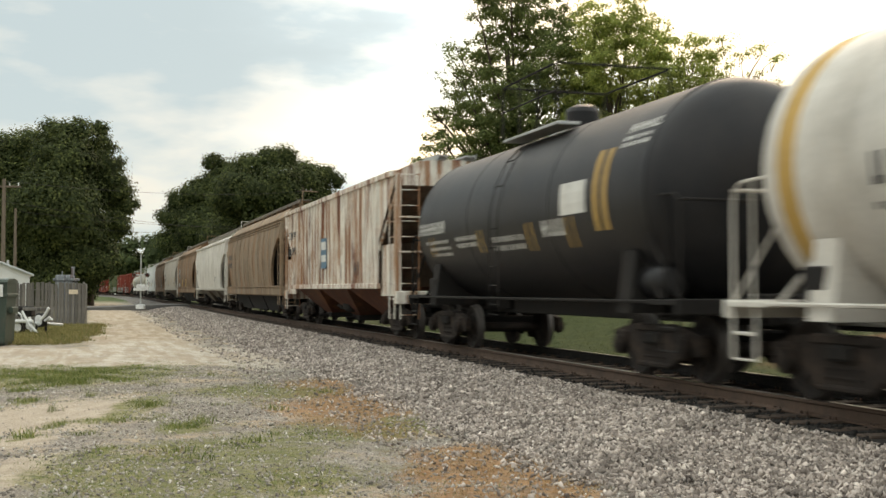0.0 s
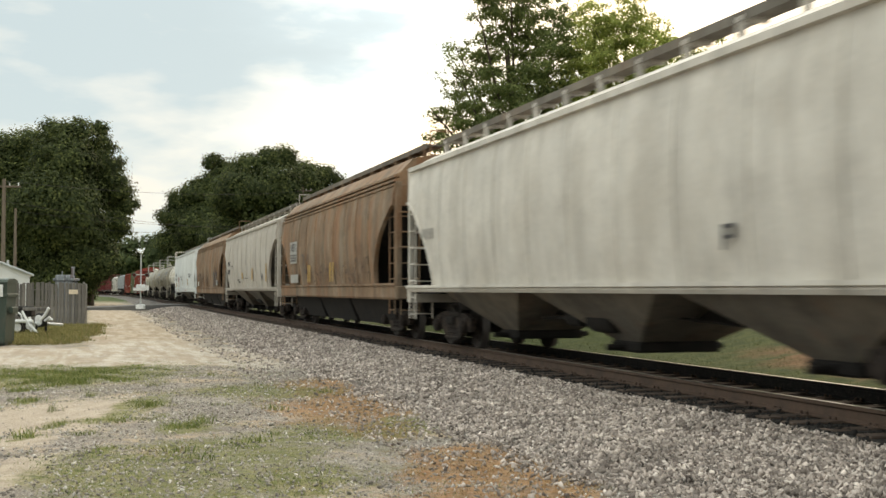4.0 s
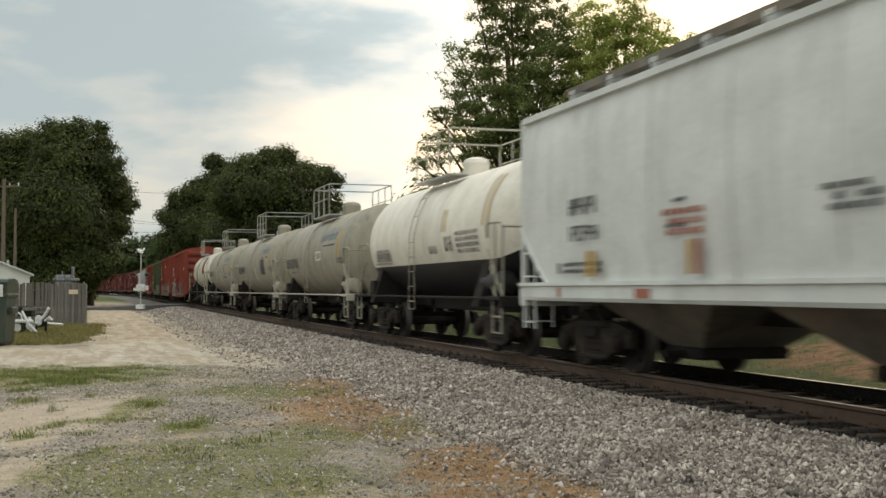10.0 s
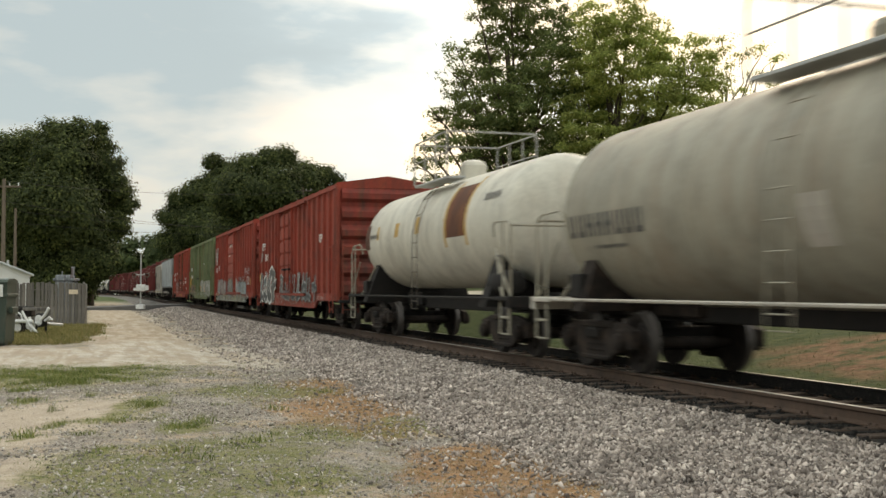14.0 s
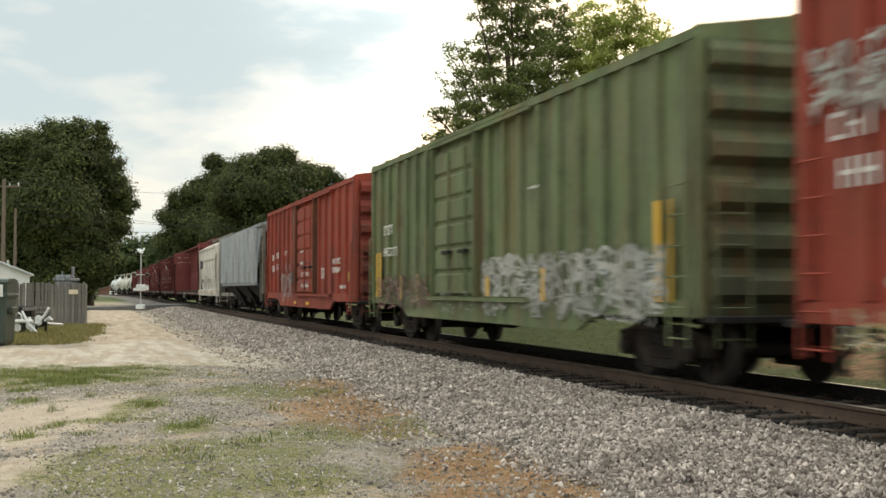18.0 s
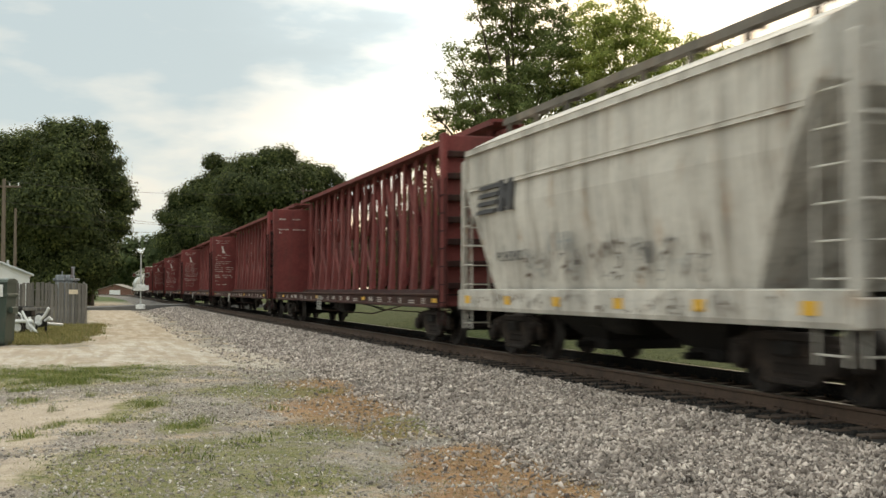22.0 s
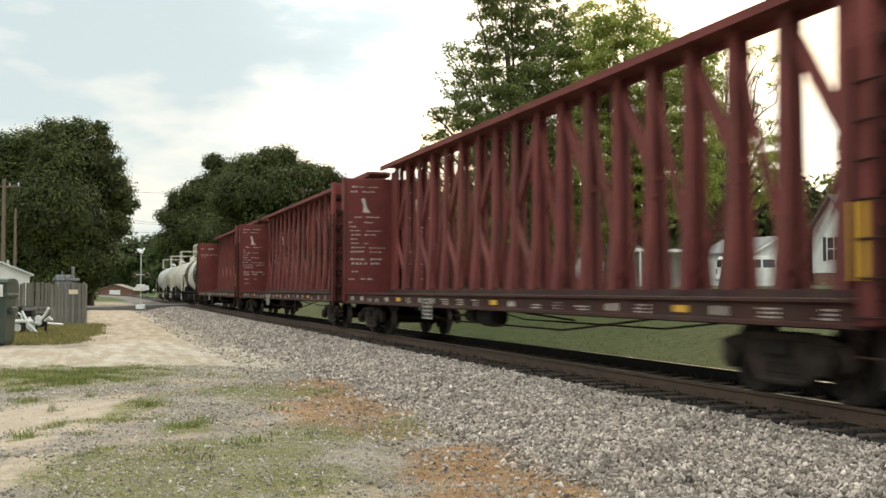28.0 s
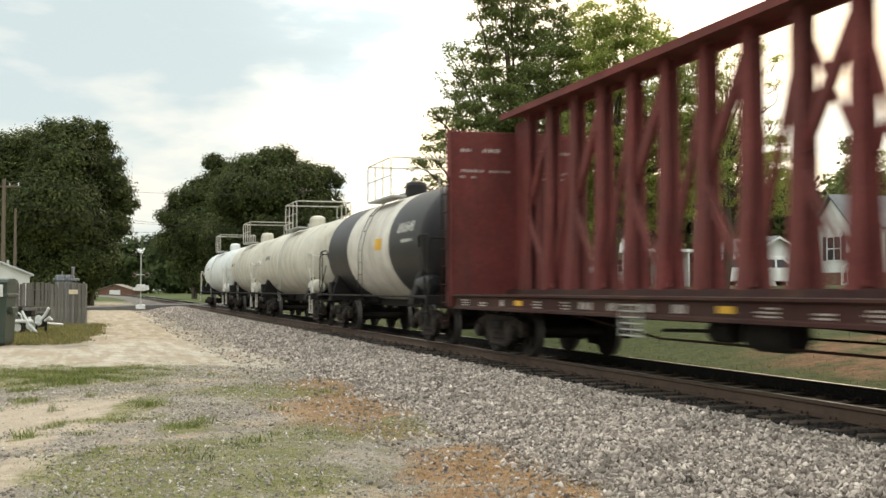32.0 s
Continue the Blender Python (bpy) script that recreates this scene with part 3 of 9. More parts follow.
STATIONS = [-14, 0, 20, 40, 60, 80, 105, 150, 205] + [205 + 12 * k for k in range(1, 22)]
track = thing("railway_track", "single railway track on grey stone ballast", "track", kind="structure")
part("ballast_bed", swept("bed", PROFILE, STATIONS, None), BALLAST, track)
part("fouled_ballast", swept("grimy_shaded", [(-1.72, 0.206), (-1.50, 0.226), (-1.40, 0.244), (-0.70, 0.240), (0.70, 0.240)], STATIONS, None), GRIMY_SHADED, track, "grimy stone between the rails, darkened for the train's shade")
for s in (-1, 1):
    foot = [(-0.07, -0.171), (0.07, -0.171), (0.07, -0.155), (0.012, -0.135), (0.009, -0.05), (0.034, -0.036), (0.036, -0.004), (0.030, 0.0), (-0.030, 0.0), (-0.036, -0.004), (-0.034, -0.036), (-0.009, -0.05), (-0.012, -0.135), (-0.07, -0.155)]
    g = Geo()
    g.loft([[along(y) @ Vector((s * 0.7535 + x, 0, RAIL + z - 0.004)) for x, z in foot] for y in STATIONS])
    # the far rail takes the near-black: shade below the train, painted on
    rail = part("rail", g, M["rail_side"] if s < 0 else GRIMY_SHADED, track)
    g = Geo()
    g.loft([[along(y) @ Vector((s * 0.7535 + x, 0, RAIL + z)) for x, z in ((-0.031, -0.006), (-0.026, 0.0), (0.026, 0.0), (0.031, -0.006))] for y in STATIONS])
    part("running_surface", g, M["rail_head"], rail, "polished rail head")


def tie_mesh():
    g = Geo()
    g.box(-1.38, 1.38, -0.115, 0.115, -0.17, 0.012, 0.012)
    return g.mesh("tie", M["tie"])


def plate_mesh():
    g = Geo()
    for s in (-1, 1):
        g.box(s * 0.7535 - 0.17, s * 0.7535 + 0.17, -0.095, 0.095, 0.0, 0.016, 0.004)
        for x in (-0.085, 0.085):
            for y in (-0.05, 0.05):
                g.box(s * 0.7535 + x - 0.014, s * 0.7535 + x + 0.014, y - 0.014, y + 0.014, 0.0, 0.05, 0.005)
    return g.mesh("tie_plate", M["rail_side"])


rng = random.Random(5)
for k in range(270):
    y = -12 + 0.545 * k
    m = along(y) @ pose(rng.uniform(-0.05, 0.05), 0, 0.252 + rng.uniform(-0.012, 0.004), 0, 0, rng.uniform(-1.5, 1.5))
    tie = part("tie", shared("tie", tie_mesh), None, track, m=m)
    if k < 110:
        part("tie_plate", shared("tie_plate", plate_mesh), None, tie)

# ---- loose stones ----
CUBE = np.array([(x, y, z) for x in (-1, 1) for y in (-1, 1) for z in (-1, 1)], float)
CUBE_F = np.array([(0, 1, 3, 2), (4, 6, 7, 5), (0, 4, 5, 1), (2, 3, 7, 6), (0, 2, 6, 4), (1, 5, 7, 3)])


def rotations(n, rs):
    q = rs.normal(size=(n, 4))
    q /= np.linalg.norm(q, axis=1)[:, None]
    w, x, y, z = q.T
    return np.stack([np.stack([1 - 2 * (y * y + z * z), 2 * (x * y - z * w), 2 * (x * z + y * w)], -1), np.stack([2 * (x * y + z * w), 1 - 2 * (x * x + z * z), 2 * (y * z - x * w)], -1), np.stack([2 * (x * z - y * w), 2 * (y * z + x * w), 1 - 2 * (x * x + y * y)], -1)], 1)


def stones(points, sizes, rs):
    """Broken stone: cubes with every corner pushed in or out, squashed and turned at random."""
    n = len(points)
    v = CUBE[None] * (0.5 + 0.62 * rs.random((n, 8, 1))) + 0.28 * rs.normal(size=(n, 8, 3))
    v *= np.stack([1.3 * np.ones(n), 0.55 + 0.35 * rs.random(n), 0.35 + 0.35 * rs.random(n)], -1)[:, None]
    v = np.einsum("nij,nkj->nki", rotations(n, rs), v) * (sizes * 0.5)[:, None, None] + points[:, None]
    f = (CUBE_F[None] + 8 * np.arange(n)[:, None, None]).reshape(-1, 4)
    return v.reshape(-1, 3), f


def island_material(name, ramp, rough=0.9, translucent=0.0, wave=None):
    m = bpy.data.materials.new(name)
    m.use_nodes = True
    nt = m.node_tree
    n, l = nt.nodes, nt.links
    bsdf = n["Principled BSDF"]
    bsdf.inputs["Roughness"].default_value = rough
    bsdf.inputs["Specular IOR Level"].default_value = 0.2
    geo, cr = n.new("ShaderNodeNewGeometry"), n.new("ShaderNodeValToRGB")
    el = cr.color_ramp.elements
    for k, (p, c) in enumerate(ramp):
        e = el[k] if k < 2 else el.new(p)
        e.position, e.color = p, (*c, 1)
    no, tc, mul = n.new("ShaderNodeTexNoise"), n.new("ShaderNodeTexCoord"), n.new("ShaderNodeMixRGB")
    no.inputs["Scale"].default_value, no.inputs["Detail"].default_value = wave or 6.0, 4
    l.new(tc.outputs["Object"], no.inputs["Vector"])
    mr = n.new("ShaderNodeMapRange")
    mr.inputs["From Min"].default_value, mr.inputs["From Max"].default_value, mr.inputs["To Min"].default_value, mr.inputs["To Max"].default_value = 0.3, 0.7, 0.65, 1.3
    l.new(no.outputs[0], mr.inputs[0])
    hsv = n.new("ShaderNodeHueSaturation")
    l.new(geo.outputs["Random Per Island"], cr.inputs[0])
    l.new(cr.outputs[0], hsv.inputs["Color"])
    l.new(mr.outputs[0], hsv.inputs["Value"])
    l.new(hsv.outputs[0], bsdf.inputs["Base Color"])
    if translucent:
        tr, mx = n.new("ShaderNodeBsdfTranslucent"), n.new("ShaderNodeMixShader")
        l.new(hsv.outputs[0], tr.inputs[0])
        mx.inputs[0].default_value = translucent
        l.new(bsdf.outputs[0], mx.inputs[1])
        l.new(tr.outputs[0], mx.inputs[2])
        l.new(mx.outputs[0], n["Material Output"].inputs[0])
    return m


STONE = island_material("broken_grey_stone", [(0.0, (0.125, 0.100, 0.088)), (1.0, (0.66, 0.575, 0.51)), (0.35, (0.27, 0.225, 0.197)), (0.7, (0.40, 0.338, 0.296)), (0.9, (0.51, 0.435, 0.385))], 0.9, 0, 3.0)
PEBBLE = island_material("yard_pebble", [(0.0, (0.16, 0.138, 0.12)), (1.0, (0.60, 0.555, 0.505)), (0.45, (0.29, 0.258, 0.226)), (0.85, (0.43, 0.392, 0.355))], 0.9, 0, 3.0)
rs = np.random.RandomState(11)
prof = np.array(PROFILE)


def bed_z(x):
    return np.interp(x, prof[:, 0], prof[:, 1])


def ballast_stones(x0, x1, y0, y1, n, lo, hi):
    x, y = rs.uniform(x0, x1, n), y0 + (y1 - y0) * rs.random(n)
    keep = (x > -3.95 + 0.22 * lump(x, y, 0.9) + 0.16 * rs.normal(size=n)) | (rs.random(n) < 0.05)
    x, y = x[keep], y[keep]
    size = lo + (hi - lo) * rs.random(len(x)) ** 1.6
    z = bed_z(x) + size * rs.uniform(-0.05, 0.32, len(x))
    z = np.maximum(z, ground_z(x, y) + size * 0.1)
    return stones(np.stack([x, y, z], -1), size, rs)


def stuff(name, label, category, vf, material, parent=None):
    ob = new(name, from_arrays(name, vf[0], vf[1], material))
    if parent:
        ob.parent = parent
        return tagged(ob, label, kind="stuff")
    return tagged(ob, label, category, kind="stuff")


def joined(list_of):
    vs, fs, o = [], [], 0
    for v, f in list_of:
        vs.append(v)
        fs.append(f + o)
        o += len(v)
    return np.concatenate(vs), np.concatenate(fs)


stuff("ballast_stones", "loose grey broken ballast stone along the track", "gravel", joined([
    ballast_stones(-5.2, -1.56, 5.5, 15.0, 54000, 0.022, 0.056), ballast_stones(-5.2, -1.56, 15.0, 30.0, 42000, 0.028, 0.066), ballast_stones(-5.4, -1.56, 30.0, 56.0, 24000, 0.038, 0.08),
    ballast_stones(-5.4, -1.56, 56.0, 91.0, 12000, 0.055, 0.10), ballast_stones(1.28, 3.4, 6.0, 40.0, 4000, 0.04, 0.08)]), STONE)
# these stones are coloured dark for the shade at the train's foot
stuff("fouled_stones", "grimy stones round the tie ends, darkened for the train's shade", "gravel", ballast_stones(-1.72, -0.85, 5.0, 34.0, 2600, 0.03, 0.06), GRIMY_SHADED)
n = 46000
px, py = yard(rs.uniform(-8.0, 1.4, n), 8.0 + 15.5 * rs.random(n) ** 1.4)
bare = np.maximum(np.maximum(patch_depth("sand", px, py), patch_depth("turf", px, py)), 0.6 * patch_depth("straw", px, py))
keep = (rs.random(n) < (0.62 + 0.3 * lump(px, py, 0.8)) * (1 - 0.93 * bare)) & (px < -3.9)
px, py = px[keep], py[keep]
size = 0.010 + 0.026 * rs.random(len(px)) ** 2.4
stuff("yard_pebbles", "scattered pale pebbles on the yard ground", "gravel", stones(np.stack([px, py, ground_z(px, py) + size * 0.12], -1), size, rs), PEBBLE)


# ---- grass: bent three-sided blades in tufts ----
def blades(x, y, height, lean, width, per, rs, spread=0.06):
    n = len(x) * per
    bx, by = np.repeat(x, per) + rs.normal(0, spread, n), np.repeat(y, per) + rs.normal(0, spread, n)
    h = np.repeat(height, per) * rs.uniform(0.45, 1.1, n)
    a = rs.uniform(0, 6.283, n)
    bz = ground_z(bx, by) - 0.01
    dx, dy = np.cos(a), np.sin(a)
    ln = h * rs.uniform(0.2, lean, n)
    w = width * rs.uniform(0.6, 1.2, n)
    p = lambda t, q: np.stack([bx + dx * ln * t * t - dy * w * q, by + dy * ln * t * t + dx * w * q, bz + h * t], -1)
    V = np.stack([p(0, 0.5), p(0, -0.5), p(0.55, -0.4), p(0.55, 0.4), p(1.0, -0.05), p(1.0, 0.05)], 1).reshape(-1, 3)
    i = 6 * np.arange(n)[:, None]
    F = np.concatenate([i + np.array([[0, 1, 2, 3]]), i + np.array([[3, 2, 4, 5]])])
    return V, F


GRASS = island_material("green_grass_blade", [(0.0, (0.085, 0.120, 0.034)), (1.0, (0.33, 0.30, 0.13)), (0.5, (0.140, 0.175, 0.052)), (0.85, (0.21, 0.22, 0.078))], 0.8, 0.35, 1.2)
# darker copy of the grass: the train's shade is put into its colour
BANK_GRASS_SHADED = island_material("shaded_bank_grass_blade", [(0.0, (0.05, 0.068, 0.021)), (1.0, (0.16, 0.15, 0.062)), (0.6, (0.08, 0.098, 0.032))], 0.85, 0.3, 1.2)
DRY_GRASS = island_material("yellowing_grass_blade", [(0.0, (0.12, 0.125, 0.042)), (1.0, (0.32, 0.25, 0.12)), (0.6, (0.19, 0.17, 0.065))], 0.85, 0.3, 1.2)
STRAW = island_material("dry_straw_blade", [(0.0, (0.22, 0.12, 0.05)), (1.0, (0.42, 0.32, 0.18)), (0.5, (0.32, 0.20, 0.10))], 0.85, 0.2, 1.2)
n = 30000
x, y = yard(rs.uniform(-9.5, 1.2, n), 8.0 + 17.5 * rs.random(n) ** 1.25)
thick = patch_depth("turf", x, y)
thin = patch_depth("thin", x, y)
bare = np.maximum(patch_depth("sand", x, y), 0.7 * patch_depth("straw", x, y))
f = 0.10 + 0.10 * lump(x + 1.5, y, 0.75) + 0.09 * lump(x, y + 5, 1.9)
keep = (rs.random(n) < np.maximum(np.maximum(0.95 * thick, 0.5 * thin), f * (1 - bare))) & (x < -4.6)
x, y, thick = x[keep], y[keep], thick[keep]
tall = np.where(thick > 0.35, rs.uniform(0.03, 0.085, len(x)), rs.uniform(0.012, 0.038, len(x)))
stuff("yard_grass", "patchy green and yellowing grass tufts on the yard", "grass", blades(x, y, tall, 1.8, 0.007, 15, rs, 0.09), GRASS)
# taller clumps standing on the bare ground
n = 2600
x, y = yard(rs.uniform(-7.5, -1.5, n), 9.5 + 12 * rs.random(n))
keep = rs.random(n) < np.where(patch_depth("turf", x, y) > 0.55, 0.5, 0.018)
x, y = x[keep], y[keep]
stuff("grass_clumps", "scattered taller green weed clumps on bare ground", "grass", blades(x, y, rs.uniform(0.04, 0.13, len(x)), 1.2, 0.010, 34, rs, 0.08), GRASS)
n = 7000
x, y = yard(rs.uniform(-3.2, 1.6, n), 8 + 13.5 * rs.random(n))
keep = (rs.random(n) < np.maximum(0.95 * patch_depth("straw", x, y), 0.03)) & (x < -3.7)
x, y = x[keep], y[keep]
stuff("dry_weeds", "dead orange-brown weeds along the ballast edge", "weeds", blades(x, y, rs.uniform(0.012, 0.045, len(x)), 2.2, 0.007, 15, rs, 0.11), STRAW)
n = 4000
x, y = 2.9 + 9 * rs.random(n) ** 1.3, rs.uniform(9, 48, n)
keep = ~(((x - 6.6) ** 2 + 0.3 * (y - 17) ** 2) < 3.5 * rs.random(n))
x, y = x[keep], y[keep]
stuff("bank_grass", "green grass on the bank beyond the track", "grass", blades(x, y, rs.uniform(0.02, 0.07, len(x)), 1.6, 0.012, 7, rs, 0.16), BANK_GRASS_SHADED)
n = 4200
x, y = rs.uniform(-13.0, -7.4, n), rs.uniform(34.5, 53, n)
keep = x < -8.5 + 0.045 * (y - 34) + 0.35 * lump(x, y, 0.7)
x, y = x[keep], y[keep]
stuff("verge_grass", "long yellowing grass in front of the board fence", "grass", blades(x, y, rs.uniform(0.05, 0.20, len(x)), 1.2, 0.018, 8, rs, 0.16), DRY_GRASS)


# ---- trees ----
def foliage(lobes, density, leaf, rs, flat=0.7, hollow=0.42, per=90):
    """Leaves in flattened sprays on rounded lobes: (x, y, z, radius) each. A leaf looks up and out of its spray."""
    pts, nrm = [], []
    for x, y, z, r in lobes:
        clumps = max(4, int(1.9 * density * r * r / per))
        d = rs.normal(size=(clumps, 3))
        d /= np.linalg.norm(d, axis=1)[:, None]
        rad = r * (hollow + (0.98 - hollow) * rs.random(clumps) ** 0.6)
        c = np.array([x, y, z]) + d * rad[:, None] * np.array([1, 1, 0.85])
        spread = (0.15 * r + 0.6 * leaf) * rs.uniform(0.6, 1.4, clumps)
        o = np.clip(rs.normal(size=(clumps * per, 3)), -1.7, 1.7) * np.repeat(spread, per)[:, None] * np.array([1, 1, flat])
        pts.append(np.repeat(c, per, 0) + o)
        out = o / (np.repeat(spread, per)[:, None] * 1.9) + np.repeat(d, per, 0) * 0.8 + np.array([0, 0, 0.45]) + 0.18 * rs.normal(size=o.shape)
        nrm.append(out)
    p, w = np.concatenate(pts), np.concatenate(nrm)
    n = len(p)
    w /= np.linalg.norm(w, axis=1)[:, None]
    u = np.cross(w, rs.normal(size=(n, 3)))
    u /= np.linalg.norm(u, axis=1)[:, None]
    v = np.cross(w, u)
    s = (1.35 * leaf * rs.uniform(0.6, 1.3, n))[:, None]
    q = np.stack([p - 0.5 * s * u, p - 0.32 * s * v + 0.05 * s * w, p + 0.55 * s * u, p + 0.32 * s * v + 0.05 * s * w], 1)
    return q.reshape(-1, 3), np.arange(n * 4).reshape(-1, 4)


def tufted(lobes, tufts, per, leaf, rs, gap=0.72, size=0.29, droop=0.12):
    """Rounded leaf tufts on flat layered boughs, with air between the layers."""
    cs = []
    for x, y, z, r in lobes:
        k = max(1, int(round(2 * r / gap)))
        for i in range(k):
            dz = -r + (i + 0.5) * 2 * r / k
            q = math.sqrt(max(0.05, r * r - dz * dz))
            n = max(6, int(tufts * q * q * 3.1))
            a, d = rs.uniform(0, 6.283, n), q * rs.random(n) ** 0.42
            # each layer is broken into fingers
            finger = 0.5 + 0.5 * np.cos(a * rs.randint(3, 6) + rs.uniform(0, 6))
            d = d * (0.62 + 0.42 * finger)
            cs.append(np.stack([x + d * np.cos(a), y + d * np.sin(a), z + dz - droop * d + 0.10 * rs.normal(size=n)], -1))
    c = np.concatenate(cs)
    n = len(c)
    sz = size * rs.uniform(0.6, 1.25, n)
    o = rs.normal(size=(n, per, 3)) * np.array([1, 1, 0.62])
    w = (o * 0.7 + np.array([0, 0, 0.65]) + 0.35 * rs.normal(size=o.shape)).reshape(-1, 3)
    p = (c[:, None] + o * sz[:, None, None] * 0.62).reshape(-1, 3)
    m = len(p)
    w /= np.linalg.norm(w, axis=1)[:, None]
    u = np.cross(w, rs.normal(size=(m, 3)))
    u /= np.linalg.norm(u, axis=1)[:, None]
    v = np.cross(w, u)
    s = (1.35 * leaf * rs.uniform(0.6, 1.3, m))[:, None]
    q = np.stack([p - 0.5 * s * u, p - 0.32 * s * v, p + 0.55 * s * u, p + 0.32 * s * v], 1)
    return q.reshape(-1, 3), np.arange(m * 4).reshape(-1, 4)


BARK = surface("grey_brown_bark", (0.085, 0.065, 0.05), 0.95, 0.0, [((0.16, 0.13, 0.10), (3, 3, 0.6), 0.45, 0.7, 0.7)], 1, 0.03, 9.0, 0.2)
LEAF_DARK = island_material("dark_green_leaf", [(0.0, (0.095, 0.130, 0.048)), (1.0, (0.25, 0.295, 0.105)), (0.6, (0.165, 0.212, 0.074))], 0.6, 0.5, 0.5)
LEAF_LIGHT = island_material("yellow_green_leaf", [(0.0, (0.21, 0.26, 0.075)), (1.0, (0.47, 0.50, 0.165)), (0.6, (0.34, 0.39, 0.115))], 0.6, 0.58, 0.5)
LEAF_FAR = island_material("deep_green_leaf", [(0.0, (0.034, 0.048, 0.017)), (1.0, (0.150, 0.174, 0.056)), (0.65, (0.068, 0.090, 0.030))], 0.7, 0.4, 0.30)
LEAF_WOODS = island_material("hazy_woodland_leaf", [(0.0, (0.055, 0.080, 0.035)), (1.0, (0.115, 0.150, 0.060)), (0.6, (0.080, 0.112, 0.046))], 0.8, 0.3, 0.05)


def tree(x, y, lobes, label, leaf, density, material, seed, turn=-17.3, trunk=0.35, bare=0.0, layered=None, curl=0.0):
    rs2, rng2 = np.random.RandomState(seed), random.Random(seed)
    z0 = float(ground_z(x, y))
    t = thing("tree", label, "tree", "trees round the crossing", m=pose(x, y, z0, 0, 0, turn))
    full = [(a, rng2.uniform(-0.55, 0.55) * (1.2 + r), c - z0, r) for a, c, r in lobes]
    top = max(c for _, _, c, _ in full)
    g = Geo()
    n = 7
    spine = [(0.25 * math.sin(1.1 * k + seed), 0.25 * math.cos(0.9 * k + seed), top * 0.8 * k / n - 0.15 * (k == 0)) for k in range(n + 1)]
    for k in range(n):
        g.tube(spine[k], spine[k + 1], trunk * (1 - 0.8 * k / n), 9, trunk * (1 - 0.8 * (k + 1) / n))
    part("trunk", g, BARK, t, smooth=True)
    g = Geo()
    for a, b, c, r in full:
        k = max(1, min(n - 1, int(c * 0.62 / (top * 0.8) * n)))
        s = Vector(spine[k])
        e = Vector((a, b, c))
        mid = s.lerp(e, 0.55) + Vector((0, 0, -0.08 * (e - s).length + 0.2))
        q = trunk * (1 - 0.8 * k / n) * 0.55
        g.tube(s, mid, q, 6, q * 0.6)
        if curl:
            side = Vector((rng2.uniform(-1, 1), rng2.uniform(-1, 1), rng2.uniform(-0.4, 0.9))) * curl
            pts = [mid.lerp(e, i / 5) + side * math.sin(i / 5 * 3.14) + side.yzx * 0.4 * math.sin(i / 5 * 6.28) for i in range(6)]
            for i in range(5):
                g.tube(pts[i], pts[i + 1], q * (0.6 - 0.09 * i), 6, q * (0.51 - 0.09 * i))
        else:
            g.tube(mid, e, q * 0.6, 6, q * 0.2)
        for j in range(4):
            d = Vector((rng2.gauss(0, 1), rng2.gauss(0, 1), rng2.gauss(0.3, 0.8))).normalized() * r * 0.95
            g.tube(e.lerp(mid, 0.25), e + d, q * 0.25, 5, q * 0.06)
    part("branchwork", g, BARK, t)
    v, f = tufted(full, density, layered, leaf, rs2) if layered else foliage(full, density * (1 - bare), leaf, rs2, per=55)
    part("crown", from_arrays("crown", v, f, material), None, t)
    return t


tree(10.4, 48.7, [(-0.1, 16.1, 2.1), (-0.4, 14.3, 1.58), (1.2, 13.6, 1.84), (-1.4, 12.7, 1.18), (-0.1, 11.9, 1.97), (1.7, 11.7, 1.84), (-2.5, 11.7, 0.92), (-2.8, 10.1, 1.18), (-0.9, 9.8, 2.1), (1.2, 9.3, 2.36), (-3.3, 9.3, 0.79), (-2.0, 8.2, 1.58), (-0.1, 7.2, 2.36), (-3.8, 7.9, 0.66), (2.2, 7.2, 2.36), (-0.7, 5.1, 2.1), (1.4, 4.6, 2.36), (-1.9, 11.0, 0.8), (-3.2, 8.6, 0.6), (-2.6, 13.0, 0.5), (-3.6, 9.9, 0.5), (-1.6, 14.6, 0.7), (-4.4, 7.6, 0.4), (2.6, 14.8, 1.1), (3.0, 12.9, 1.4), (3.4, 10.4, 1.5), (-3.9, 6.4, 0.9), (-2.6, 5.6, 1.3), (-4.9, 5.9, 0.5)],
     "tall dark green tree with ragged layered boughs", 0.088, 4.7, LEAF_DARK, 3, layered=42)
tree(14.1, 45.4, [(-1.0, 13.3, 1.26), (0.5, 13.5, 1.26), (1.8, 12.5, 1.26), (-0.3, 11.8, 1.77), (1.5, 10.8, 1.52), (-1.5, 10.5, 1.52), (2.5, 11.3, 0.88), (0.3, 9.3, 2.02), (2.3, 9.0, 1.52), (-1.3, 8.0, 1.77), (0.8, 7.0, 2.27), (2.8, 7.0, 1.52), (3.4, 11.6, 1.3), (3.3, 9.6, 1.5), (4.3, 10.2, 0.9), (4.0, 7.8, 1.6), (4.2, 7.0, 1.3), (-0.8, 5.0, 2.02), (1.2, 5.9, 1.7)],
     "yellow-green broadleaf tree with a rounded loose crown", 0.088, 6.4, LEAF_LIGHT, 4, layered=44, curl=0.35)
